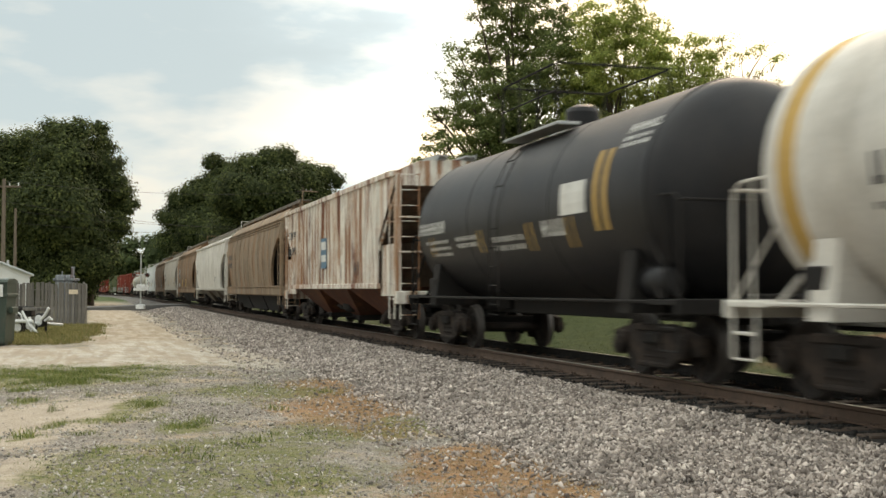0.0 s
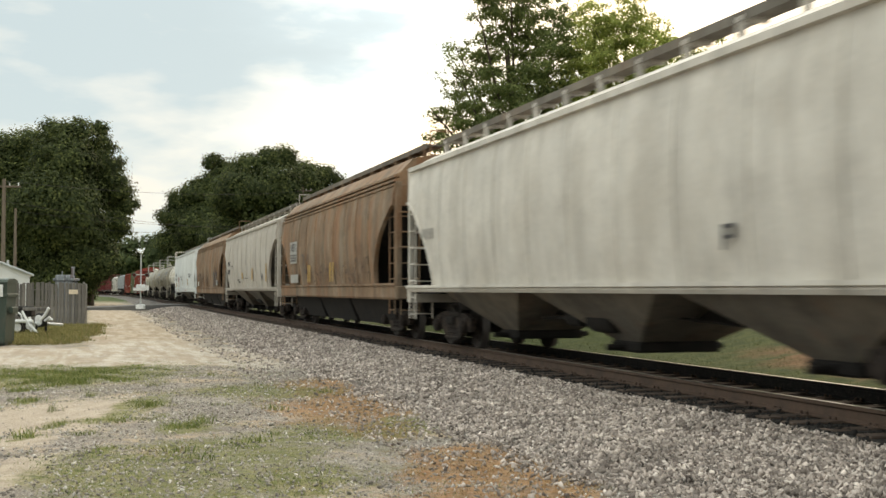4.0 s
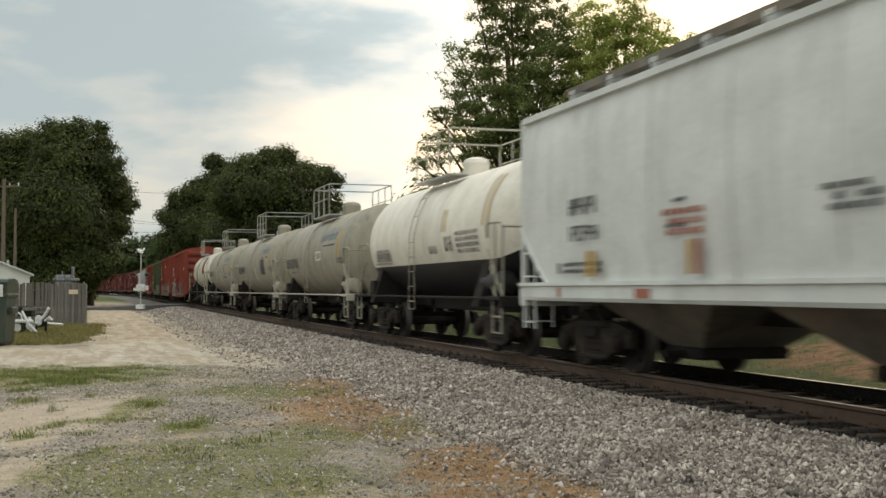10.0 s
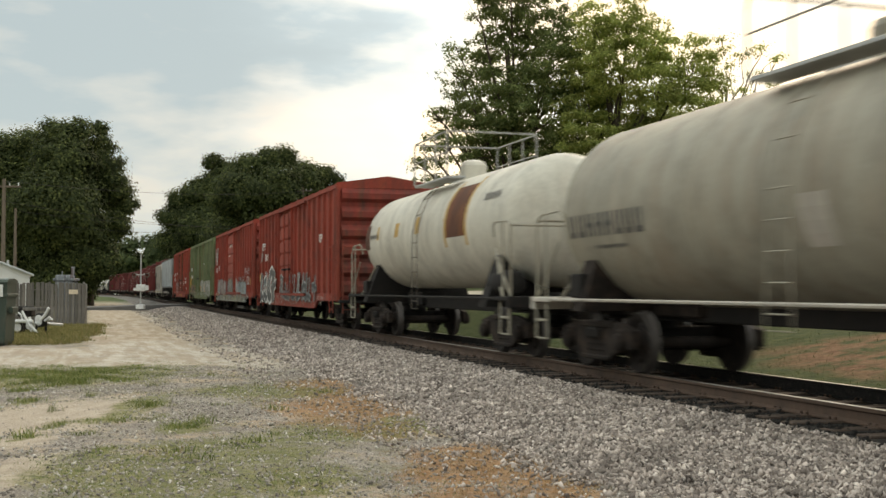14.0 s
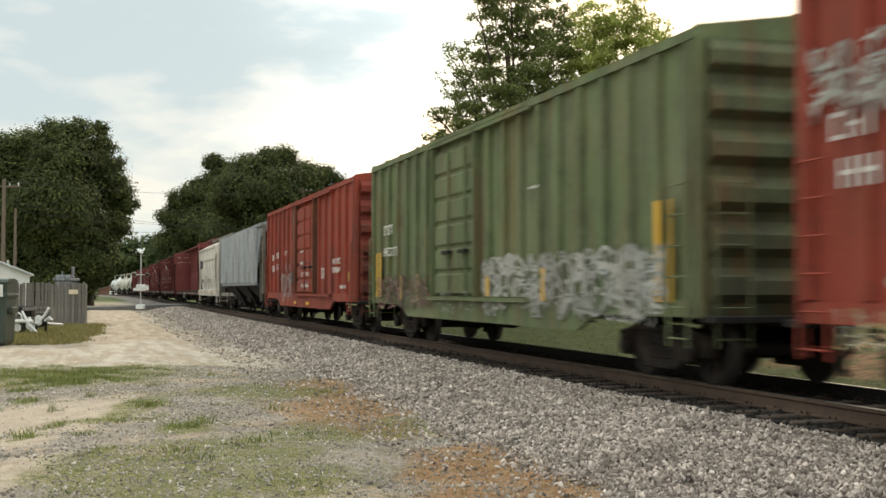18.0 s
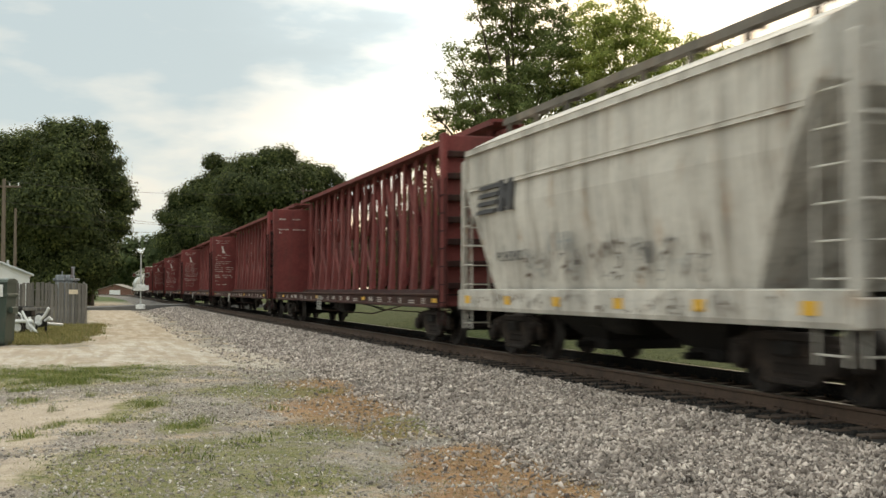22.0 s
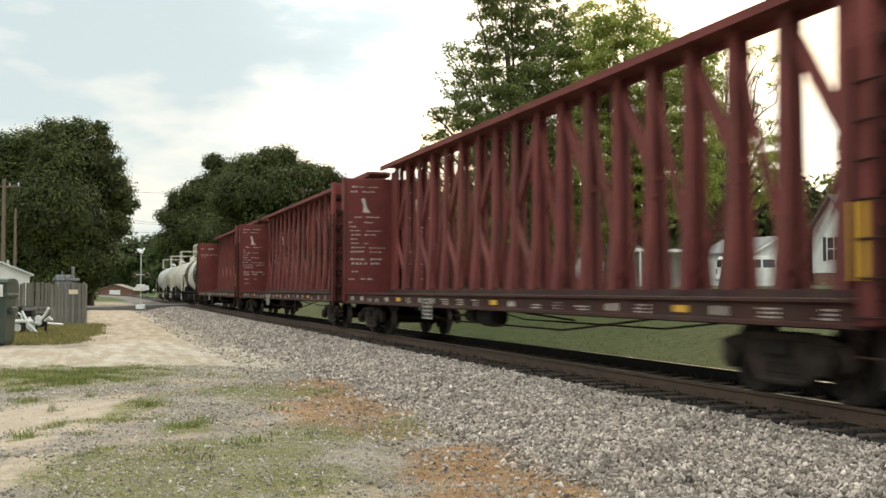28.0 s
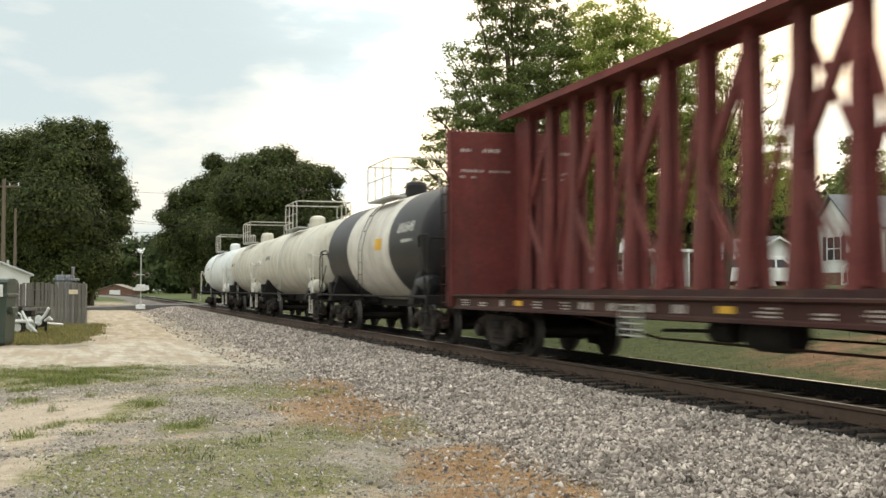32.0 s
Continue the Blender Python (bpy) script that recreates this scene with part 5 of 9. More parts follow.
# ---- houses beyond the track ----
def window(house, x, y, z, w, h, face="x", shutters=True):
    """A window in a wall that faces west (face x) or south (face y)."""
    put = (lambda a0, a1, d0, d1, z0, z1: (x - d1, x - d0, y + a0, y + a1, z0, z1)) if face == "x" else (lambda a0, a1, d0, d1, z0, z1: (x + a0, x + a1, y - d1, y - d0, z0, z1))
    g = Geo()
    for a0, a1, z0, z1 in ((-w / 2 - 0.08, -w / 2, z - 0.06, z + h + 0.08), (w / 2, w / 2 + 0.08, z - 0.06, z + h + 0.08), (-w / 2, w / 2, z - 0.06, z), (-w / 2, w / 2, z + h, z + h + 0.08), (-w / 2, w / 2, z + h / 2 - 0.03, z + h / 2 + 0.03), (-0.02, 0.02, z, z + h)):
        g.box(*put(a0, a1, 0.0, 0.05, z0, z1))
    wn = part("window", g, TRIM, house)
    g = Geo()
    g.box(*put(-w / 2, w / 2, 0.004, 0.02, z, z + h))
    part("pane", g, GLASS, wn)
    if shutters:
        for q in (-1, 1):
            a = q * (w / 2 + 0.08)
            g = Geo()
            g.box(*put(min(a, a + q * 0.32), max(a, a + q * 0.32), 0.0, 0.04, z - 0.04, z + h + 0.06))
            part("shutter", g, SHUTTER, wn)


def gable_block(house, x0, x1, y0, y1, z0, zw, zr, ridge, wall, roof, over=0.25):
    """Walls with a gable roof; ridge 'x' or 'y' names the way that it runs."""
    g = Geo()
    if ridge == "y":
        xm = (x0 + x1) / 2
        g.extrude([(x0, z0), (x1, z0), (x1, zw), (xm, zr), (x0, zw)], "y", y0, y1)
    else:
        ym = (y0 + y1) / 2
        g.extrude([(y0, z0), (y1, z0), (y1, zw), (ym, zr), (y0, zw)], "x", x0, x1)
    part("wall", g, wall, house)
    for s in (-1, 1):
        g = Geo()
        if ridge == "y":
            half = (x1 - x0) / 2 + over
            k = (zr - zw) / ((x1 - x0) / 2)
            g.extrude([(xm, zr + 0.03), (xm + s * half, zr - k * half + 0.03), (xm + s * half, zr - k * half + 0.16), (xm, zr + 0.16)], "y", y0 - over, y1 + over)
        else:
            half = (y1 - y0) / 2 + over
            k = (zr - zw) / ((y1 - y0) / 2)
            g.extrude([(ym, zr + 0.03), (ym + s * half, zr - k * half + 0.03), (ym + s * half, zr - k * half + 0.16), (ym, zr + 0.16)], "x", x0 - over, x1 + over)
        part("roof", g, roof, house)


zg = float(ground_z(31, 52))
home = thing("white_house", "white clapboard cottage with a steep gable and grey shingles", "house")
gable_block(home, 31.0, 35.5, 51.0, 54.7, zg + 0.75, zg + 3.2, zg + 4.95, "x", SIDING, SHINGLE)
gable_block(home, 32.0, 39.0, 42.0, 51.0, zg + 0.75, zg + 3.2, zg + 5.0, "y", SIDING, SHINGLE)
g = Geo()
g.box(31.03, 39, 42.03, 54.67, zg - 0.3, zg + 0.75, 0)
part("foundation", g, BRICK, home)
for k in range(13):
    g = Geo()
    g.box(30.985, 31.0, 51.02, 54.68, zg + 0.9 + 0.18 * k, zg + 0.915 + 0.18 * k)
    part("lap_board", g, SIDING, home)
window(home, 31.0, 52.7, zg + 1.45, 1.15, 1.25)
# entry porch with its own small gable, a rail and steps
gable_block(home, 30.4, 32.2, 48.0, 50.2, zg + 2.85, zg + 3.0, zg + 3.9, "x", TRIM, SHINGLE, 0.15)
for y in (48.1, 50.1):
    g = Geo()
    g.box(30.45, 30.6, y - 0.07, y + 0.07, zg + 0.7, zg + 2.9, 0.015)
    part("porch_post", g, TRIM, home)
g = Geo()
g.box(30.4, 32.0, 48.0, 50.2, zg - 0.1, zg + 0.72, 0.02)
part("porch_floor", g, BRICK, home)
g = Geo()
g.box(31.96, 31.998, 48.6, 49.5, zg + 0.75, zg + 2.75)
part("door", g, GLASS, home, "dark glazed front door")
for k in range(4):
    g = Geo()
    g.box(29.2 + 0.3 * k, 30.4, 48.5, 49.7, zg - 0.1, zg + 0.17 * (k + 1), 0.01)
    part("porch_step", g, PALE_METAL, home)
for y in (48.5, 49.7):
    g = Geo()
    g.path([(30.4, y, zg + 1.65), (29.2, y, zg + 0.95), (29.2, y, zg)], 0.04, 6)
    for k in range(5):
        g.tube((29.3 + 0.24 * k, y, zg + 0.2 + 0.14 * k), (29.3 + 0.24 * k, y, zg + 1.0 + 0.14 * k), 0.025, 5)
    part("step_railing", g, TRIM, home)
window(home, 32.0, 45.2, zg + 1.45, 1.15, 1.25)

zg = float(ground_z(40, 74))
garage = thing("white_garage", "white gabled garage with a long low side wall", "garage")
gable_block(garage, 39.75, 43.55, 74.0, 81.5, zg - 0.2, zg + 2.75, zg + 3.75, "y", SIDING, SHINGLE, 0.35)
window(garage, 41.65, 74.0, zg + 1.5, 0.7, 0.7, "y", False)
window(garage, 39.75, 78.5, zg + 1.1, 0.8, 1.0, "x", False)
g = Geo()
g.extrude([(39.4, zg + 2.50), (41.65, zg + 3.68), (43.9, zg + 2.50), (43.9, zg + 2.66), (41.65, zg + 3.86), (39.4, zg + 2.66)], "y", 73.6, 73.66)
part("barge_board", g, TRIM, garage)

zg = float(ground_z(34, 86))
house3 = thing("carport_house", "low white house with a dark open carport", "house")
gable_block(house3, 32.2, 36.5, 85.5, 93.0, zg - 0.2, zg + 2.9, zg + 4.1, "y", SIDING, SHINGLE, 0.3)
g = Geo()
g.box(32.6, 37.6, 79.0, 85.4, zg + 2.75, zg + 2.98, 0.02)
part("carport_roof", g, TRIM, house3)
g = Geo()
g.box(36.9, 37.05, 79.1, 85.4, zg - 0.2, zg + 2.75, 0)
part("carport_wall", g, SIDING, house3)
for y in (79.2, 82.2, 85.2):
    g = Geo()
    g.box(32.7, 32.82, y - 0.06, y + 0.06, zg - 0.2, zg + 2.76, 0.01)
    part("carport_post", g, TRIM, house3)
window(house3, 34.3, 85.5, zg + 1.3, 0.8, 1.0, "y", False)
g = Geo()
g.box(-0.5, 0.5, -0.4, 0.4, 0, 0.85, 0.04)
g.box(-0.4, 0.4, -0.3, 0.3, 0.85, 0.98, 0.03)
thing("utility_box", "pale metal utility box on the lawn", "box", geo=g, material=PALE_METAL, m=pose(29.0, 83.0, float(ground_z(29, 83))))

zg = -0.05
fh = thing("brick_house", "low brick house with a shingled gable beyond the crossing", "house", m=pose(-2.4, 345.0, 0, 0, 0, -17))
gable_block(fh, -5, 5, 0, 8, -0.3, 1.55, 3.1, "y", BRICK, surface("tan_shingle", (0.30, 0.25, 0.21), 0.9), 0.4)
g = Geo()
g.box(-1.6, 1.6, -0.05, 0.0, -0.2, 1.45)
part("garage_door", g, TRIM, fh)


def van():
    """A long white passenger van, front to the south."""
    z0 = float(ground_z(35.1, 66.3))
    v = thing("white_van", "long white passenger van parked on the grass", "van", m=pose(35.0, 66.0, z0, 0, 0, -8))
    W = PALE_METAL
    g = Geo()
    low = [(-2.75, 0.38), (2.55, 0.38), (2.78, 0.55), (2.80, 0.95), (2.70, 1.12), (2.05, 1.22), (1.35, 1.95), (1.1, 2.05), (-2.6, 2.05), (-2.72, 1.9), (-2.80, 1.1), (-2.80, 0.5)]
    rings = []
    for y, k in ((-0.99, 0.97), (-0.94, 1.0), (0.94, 1.0), (0.99, 0.97)):
        rings.append([(x * k, y * (1 - 0.10 * max(0, (z - 1.2)) / 0.85), 0.38 + (z - 0.38) * (0.985 if k < 1 else 1)) for x, z in low])
    g.loft(rings)
    part("body", g, TRIM, v)
    for s in (-1, 1):
        for x0, x1 in ((-2.5, -1.6), (-1.45, -0.45), (-0.3, 0.55), (0.7, 1.45)):
            g = Geo()
            tilt = lambda z: s * (0.985 * (1 - 0.10 * (z - 1.2) / 0.85) + 0.012)
            top = x1 if x1 < 1.4 else 1.15
            v4 = [(x0, tilt(1.28), 1.28), (x1 if x1 < 1.4 else 1.75, tilt(1.28), 1.28), (top, tilt(1.82), 1.82), (x0, tilt(1.82), 1.82)]
            w4 = [(x, y - s * 0.03, z) for x, y, z in v4]
            g.loft([v4, w4])
            part("side_window", g, GLASS, v)
        for x in (-1.75, 1.85):
            g = Geo()
            g.loft([[(x + r * math.cos(a), s * yy, 0.36 + r * math.sin(a)) for a in [6.28318 * i / 20 for i in range(20)]] for yy, r in ((0.74, 0.3), (0.76, 0.36), (0.96, 0.36), (1.0, 0.30), (0.98, 0.2))])
            w = part("wheel", g, RUBBER, v, smooth=True)
            g = Geo()
            g.loft([[(x + r * math.cos(a), s * yy, 0.36 + r * math.sin(a)) for a in [6.28318 * i / 16 for i in range(16)]] for yy, r in ((0.97, 0.2), (1.005, 0.17))])
            part("hubcap", g, M["steel"], w)
        g = Geo()
        g.box(2.72, 2.82, s * 0.62 - 0.14, s * 0.62 + 0.14, 0.78, 0.95, 0.02)
        part("headlight", g, M["steel"], v)
        g = Geo()
        g.box(-2.83, -2.78, s * 0.85 - 0.07, s * 0.85 + 0.07, 0.9, 1.25, 0.01)
        part("tail_light", g, LENS_RED, v)
        g = Geo()
        g.box(-2.83, -2.76, s * 0.42 - 0.33, s * 0.42 + 0.33, 1.32, 1.82, 0.01)
        part("rear_window", g, GLASS, v)
        g = Geo()
        g.box(1.45, 1.6, s * 1.02 - 0.05, s * 1.02 + 0.09 * s, 1.22, 1.4, 0.02) if s > 0 else g.box(1.45, 1.6, -1.12, -1.0, 1.22, 1.4, 0.02)
        part("wing_mirror", g, W, v)
    g = Geo()
    g.add([(2.03, -0.82, 1.25), (2.03, 0.82, 1.25), (1.42, 0.76, 1.92), (1.42, -0.76, 1.92), (2.06, -0.82, 1.27), (2.06, 0.82, 1.27), (1.45, 0.76, 1.94), (1.45, -0.76, 1.94)], [(0, 1, 2, 3), (4, 7, 6, 5), (0, 4, 5, 1), (1, 5, 6, 2), (2, 6, 7, 3), (3, 7, 4, 0)])
    part("windscreen", g, GLASS, v)
    for x0, x1 in ((2.72, 2.9), (-2.92, -2.74)):
        g = Geo()
        g.box(x0, x1, -0.95, 0.95, 0.40, 0.58, 0.03)
        part("bumper", g, M["steel"], v)


van()


# ---- railway cars: parts shared by all ----
def lathe_x(prof, n=20):
    """Rings round the x axis from (x, radius) pairs."""
    return [[(x, r * math.cos(6.28318 * i / n), r * math.sin(6.28318 * i / n)) for i in range(n)] for x, r in prof]


def wheelset_mesh():
    g = Geo()
    for s in (-1, 1):
        prof = [(0.66, 0.10), (0.66, 0.20), (0.70, 0.33), (0.685, 0.37), (0.682, 0.455), (0.70, 0.458), (0.722, 0.432), (0.80, 0.425), (0.812, 0.415), (0.80, 0.35), (0.755, 0.30), (0.765, 0.18), (0.80, 0.13), (0.80, 0.08)]
        g.loft(lathe_x([(s * x, r) for x, r in prof]))
        for k in range(6):
            a = k * 1.0472
            g.box(s * 0.745, s * 0.79, 0.235 * math.cos(a) - 0.03, 0.235 * math.cos(a) + 0.03, 0.235 * math.sin(a) - 0.03, 0.235 * math.sin(a) + 0.03)
    g.tube((-1.08, 0, 0), (1.08, 0, 0), 0.085, 10)
    me = g.mesh("wheelset", [M["wheel"], M["tread"]], True)
    for p in me.polygons:
        if math.hypot(p.center.y, p.center.z) > 0.41:
            p.material_index = 1
    return me


def side_frame_mesh():
    g = Geo()
    arch = [(-1.18, 0.36), (-1.18, 0.60), (-0.72, 0.70), (0.72, 0.70), (1.18, 0.60), (1.18, 0.36), (1.02, 0.33), (0.94, 0.42), (0.78, 0.42), (0.44, 0.17), (-0.44, 0.17), (-0.78, 0.42), (-0.94, 0.42), (-1.02, 0.33)]
    g.extrude(arch, "x", -0.055, 0.055)
    g.box(-0.09, 0.09, -0.5, 0.5, 0.62, 0.72, 0.02)
    g.box(-0.09, 0.09, -0.42, 0.42, 0.15, 0.22, 0.02)
    for s in (-1, 1):
        g.box(-0.10, 0.02, s * 0.87 - 0.14, s * 0.87 + 0.14, 0.44, 0.62, 0.03)
    return g.mesh("side_frame", M["truck"])


def spring_mesh():
    g = Geo()
    g.path([(0.072 * math.cos(a), 0.072 * math.sin(a), 0.24 + 0.32 * a / 22.0) for a in [22.0 * k / 20 for k in range(21)]], 0.022, 4)
    return g.mesh("spring", M["truck"])


def cap_mesh():
    g = Geo()
    g.loft(lathe_x([(-0.05, 0.14), (0.06, 0.135), (0.09, 0.09), (0.10, 0.03)], 14))
    return g.mesh("bearing_cap", M["truck"], True)


def bolster_mesh():
    g = Geo()
    g.box(-1.12, 1.12, -0.2, 0.2, 0.46, 0.62, 0.03)
    g.tube((0, 0, 0.6), (0, 0, 0.76), 0.28, 14)
    for s in (-1, 1):
        g.box(-0.8, 0.8, s * 0.5 - 0.06, s * 0.5 + 0.06, 0.3, 0.42, 0.02)
        for t in (-1, 1):
            g.box(t * 0.72, t * 0.84, s * 0.36, s * 0.46, 0.22, 0.55, 0.02)
    return g.mesh("truck_bolster", M["under"])


def coupler_mesh():
    g = Geo()
    g.box(-0.09, 0.09, 0.0, 0.72, -0.09, 0.09, 0.02)
    g.extrude([(-0.17, -0.28), (0.02, -0.30), (0.06, -0.20), (0.05, -0.10), (0.17, -0.12), (0.18, 0.06), (0.10, 0.14), (-0.12, 0.14), (-0.18, 0.0)], "z", -0.14, 0.14)
    return g.mesh("coupler", M["under"])


def hose_mesh():
    g = Geo()
    g.path([(0.28, 0.25, -0.05), (0.30, 0.0, -0.12), (0.27, -0.16, -0.36), (0.18, -0.26, -0.46)], 0.028, 7)
    g.box(0.13, 0.21, -0.31, -0.22, -0.51, -0.43, 0.01)
    return g.mesh("air_hose", M["under"])


WHEELSETS = []


def running_gear(car, L, body, inset=2.0):
    """Trucks with wheelsets, the couplers and the centre sill of a car L long over its couplers."""
    for s in (-1, 1):
        tr = part("truck", shared("bolster", bolster_mesh), None, car, m=pose(0, s * (body / 2 - inset), 0))
        for x in (-1, 1):
            part("side_frame", shared("frame", side_frame_mesh), None, tr, m=pose(x * 0.99, 0, 0, 0, 0, 0 if x < 0 else 180))
            for y in (-0.2, 0.0, 0.2):
                part("spring", shared("spring", spring_mesh), None, tr, m=pose(x * 0.99, y, 0))
            for y in (-1, 1):
                part("bearing_cap", shared("cap", cap_mesh), None, tr, m=pose(x * 1.09, y * 0.87, 0.42, 0, 0, 0 if x > 0 else 180))
        for y in (-1, 1):
            w = part("wheelset", shared("wheels", wheelset_mesh), None, tr, m=pose(0, y * 0.87, 0.425))
            WHEELSETS.append((car, w, s * (body / 2 - inset), y * 0.87))
        part("coupler", shared("coupler", coupler_mesh), None, car, m=pose(0, s * (L / 2 - 0.06), 0.84, 0, 0, 0 if s < 0 else 180))
        part("air_hose", shared("hose", hose_mesh), None, car, m=pose(0, s * (L / 2 - 0.1), 0.72, 0, 0, 0 if s < 0 else 180))
    g = Geo()
    g.box(-0.22, 0.22, -body / 2 - 0.1, body / 2 + 0.1, 0.72, 1.02, 0.02)
    part("center_sill", g, M["under"], car)


def brake_gear(car, y=0.6, z=0.72, x=-0.75):
    g = Geo()
    g.loft([[(x + 0.2 * math.cos(a) * r, yy, z + 0.2 * math.sin(a) * r) for a in [6.28318 * i / 14 for i in range(14)]] for yy, r in ((y - 0.5, 0.3), (y - 0.42, 0.9), (y - 0.3, 1), (y + 0.3, 1), (y + 0.42, 0.9), (y + 0.5, 0.3))])
    part("air_reservoir", g, M["under"], car, smooth=True)
    g = Geo()
    g.tube((x, y + 0.8, z), (x, y + 1.3, z), 0.13, 10)
    g.tube((x, y + 1.3, z), (x + 0.2, y + 3.0, z - 0.05), 0.025, 6)
    g.tube((x + 0.3, y - 0.5, z + 0.1), (x + 0.3, y - 3.2, z), 0.02, 6)
    part("brake_cylinder", g, M["under"], car)


def ladder(car, material, a0, a1, fixed, z0, z1, axis="y", step=0.36, r=0.017):
    """Two stiles and rungs from a0 to a1 along the axis, at `fixed` on the other."""
    at = (lambda a, z: (fixed, a, z)) if axis == "y" else (lambda a, z: (a, fixed, z))
    for a in (a0, a1):
        g = Geo()
        g.tube(at(a, z0), at(a, z1), r, 6)
        part("ladder_stile", g, material, car)
    z = z0 + 0.1
    while z < z1:
        g = Geo()
        g.tube(at(a0, z), at(a1, z), r * 0.75, 5)
        part("ladder_rung", g, material, car)
        z += step


def stencil(car, material, y, z, w, h, n, x, name="lettering", fill=0.72, seed=1, face="side"):
    """A row of n blocks, as large as the letters that stand there. y: the rear end of the row; face 'end' runs along x instead."""
    rng = random.Random(seed)
    g = Geo()
    step = w / n
    for k in range(n):
        a = y + k * step
        b = a + step * fill
        hh = h * rng.choice((1, 1, 1, 0.92))
        pieces = rng.choice(([(0, 1, 0, 0.17), (0, 1, 0.83, 1), (0.78, 1, 0.17, 0.83)], [(0, 0.22, 0, 1), (0.78, 1, 0, 1), (0.22, 0.78, 0.42, 0.58)], [(0.78, 1, 0, 1), (0, 0.78, 0.83, 1), (0, 0.22, 0.45, 0.83), (0.22, 0.78, 0.42, 0.57)], [(0, 1, 0, 0.16), (0, 0.22, 0.16, 1), (0.78, 1, 0.16, 1), (0.22, 0.78, 0.84, 1)], [(0.4, 0.64, 0, 1)], [(0, 1, 0.84, 1), (0, 0.22, 0, 0.84)]))
        if h < 0.14:
            pieces = [(0, rng.uniform(0.25, 0.42), 0, 1), (rng.uniform(0.48, 0.55), rng.uniform(0.62, 0.75), 0.1, 1), (0.8, 1.0, 0, rng.uniform(0.7, 1))]
            if rng.random() < 0.12:
                continue
        for p0, p1, q0, q1 in pieces:
            u0, u1, v0, v1 = a + (b - a) * p0, a + (b - a) * p1, z + hh * q0, z + hh * q1
            if face == "side":
                g.box(x - 0.004, x + 0.002, u0, u1, v0, v1)
            else:
                g.box(u0, u1, x - 0.004, x + 0.002, v0, v1)
    return part(name, g, material, car, kind="stuff")


def letters(parent, material, text, y, z, height, x, width=0.0):
    """Words in the built-in font on a car's western side, starting at y and running forward."""
    cu = bpy.data.curves.new("letters", "FONT")
    cu.body, cu.size, cu.extrude = text, height * 1.38, 0.0015
    cu.offset = 0.008
    tmp = bpy.data.objects.new("letters", cu)
    scene.collection.objects.link(tmp)
    bpy.context.view_layer.update()
    me = bpy.data.meshes.new_from_object(tmp.evaluated_get(bpy.context.evaluated_depsgraph_get()))
    bpy.data.objects.remove(tmp)
    bpy.data.curves.remove(cu)
    me.materials.clear()
    me.materials.append(material)
    xs_ = [v.co.x for v in me.vertices]
    k = width / (max(xs_) - min(xs_)) if width else 1.0
    m = Matrix(((0, 0, -1, x), (-k, 0, 0, y), (0, 1, 0, z), (0, 0, 0, 1)))
    me.transform(m)
    return part("lettering", me, None, parent)


PLATES = {}


def plate(car, material, y0, y1, z0, z1, x, name="panel", label="", t=0.004):
    PLATES[car.name] = PLATES.get(car.name, 0) + 1
    t += 0.0012 * PLATES[car.name]
    g = Geo()
    g.box(x - t, x + 0.002, y0, y1, z0, z1)
    return part(name, g, material, car, label)


def graffiti(car, y0, y1, z0, z1, x, mats, seed, n=40, fill=True, wide=0.55):
    """Sprayed strokes: bowed ribbons of several colours that turn back at the border."""
    rng = random.Random(seed)
    H = z1 - z0
    for layer, mt in enumerate(mats):
        g = Geo()
        for k in range(int(n * (1.0 if layer else 1.3))):
            py, pz = rng.uniform(y0, y1), rng.uniform(z0 + 0.1 * H, z1 - 0.1 * H)
            a = rng.choice((1.4, 1.75, 0.6, 2.4, 4.7, 0.0)) + rng.uniform(-0.5, 0.5)
            bow = rng.choice((0.0, 0.25, -0.3, 0.5, -0.5)) * rng.uniform(0.5, 1.3)
            w = H * rng.uniform(0.018, 0.05) * (1.6 if layer == 0 else 0.8) * wide
            step = H * rng.uniform(0.05, 0.11)
            depth = x - 0.003 - 0.0025 * layer - 0.00004 * k
            v = []
            m = 9
            for i in range(m):
                ww = w * (0.35 + 0.65 * math.sin(math.pi * (i + 0.6) / (m + 0.2)))
                v += [(depth, py - ww * math.sin(a), pz + ww * math.cos(a)), (depth, py + ww * math.sin(a), pz - ww * math.cos(a))]
                a += bow
                if not (z0 < pz + step * math.sin(a) < z1):
                    a = -a
                if not (y0 < py + step * math.cos(a) < y1):
                    a = math.pi - a
                py, pz = py + step * math.cos(a), pz + step * math.sin(a)
            g.add(v, [(2 * i, 2 * i + 1, 2 * i + 3, 2 * i + 2) for i in range(m - 1)])
        part("graffiti", g, mt, car, "sprayed strokes on the car's side", kind="stuff")


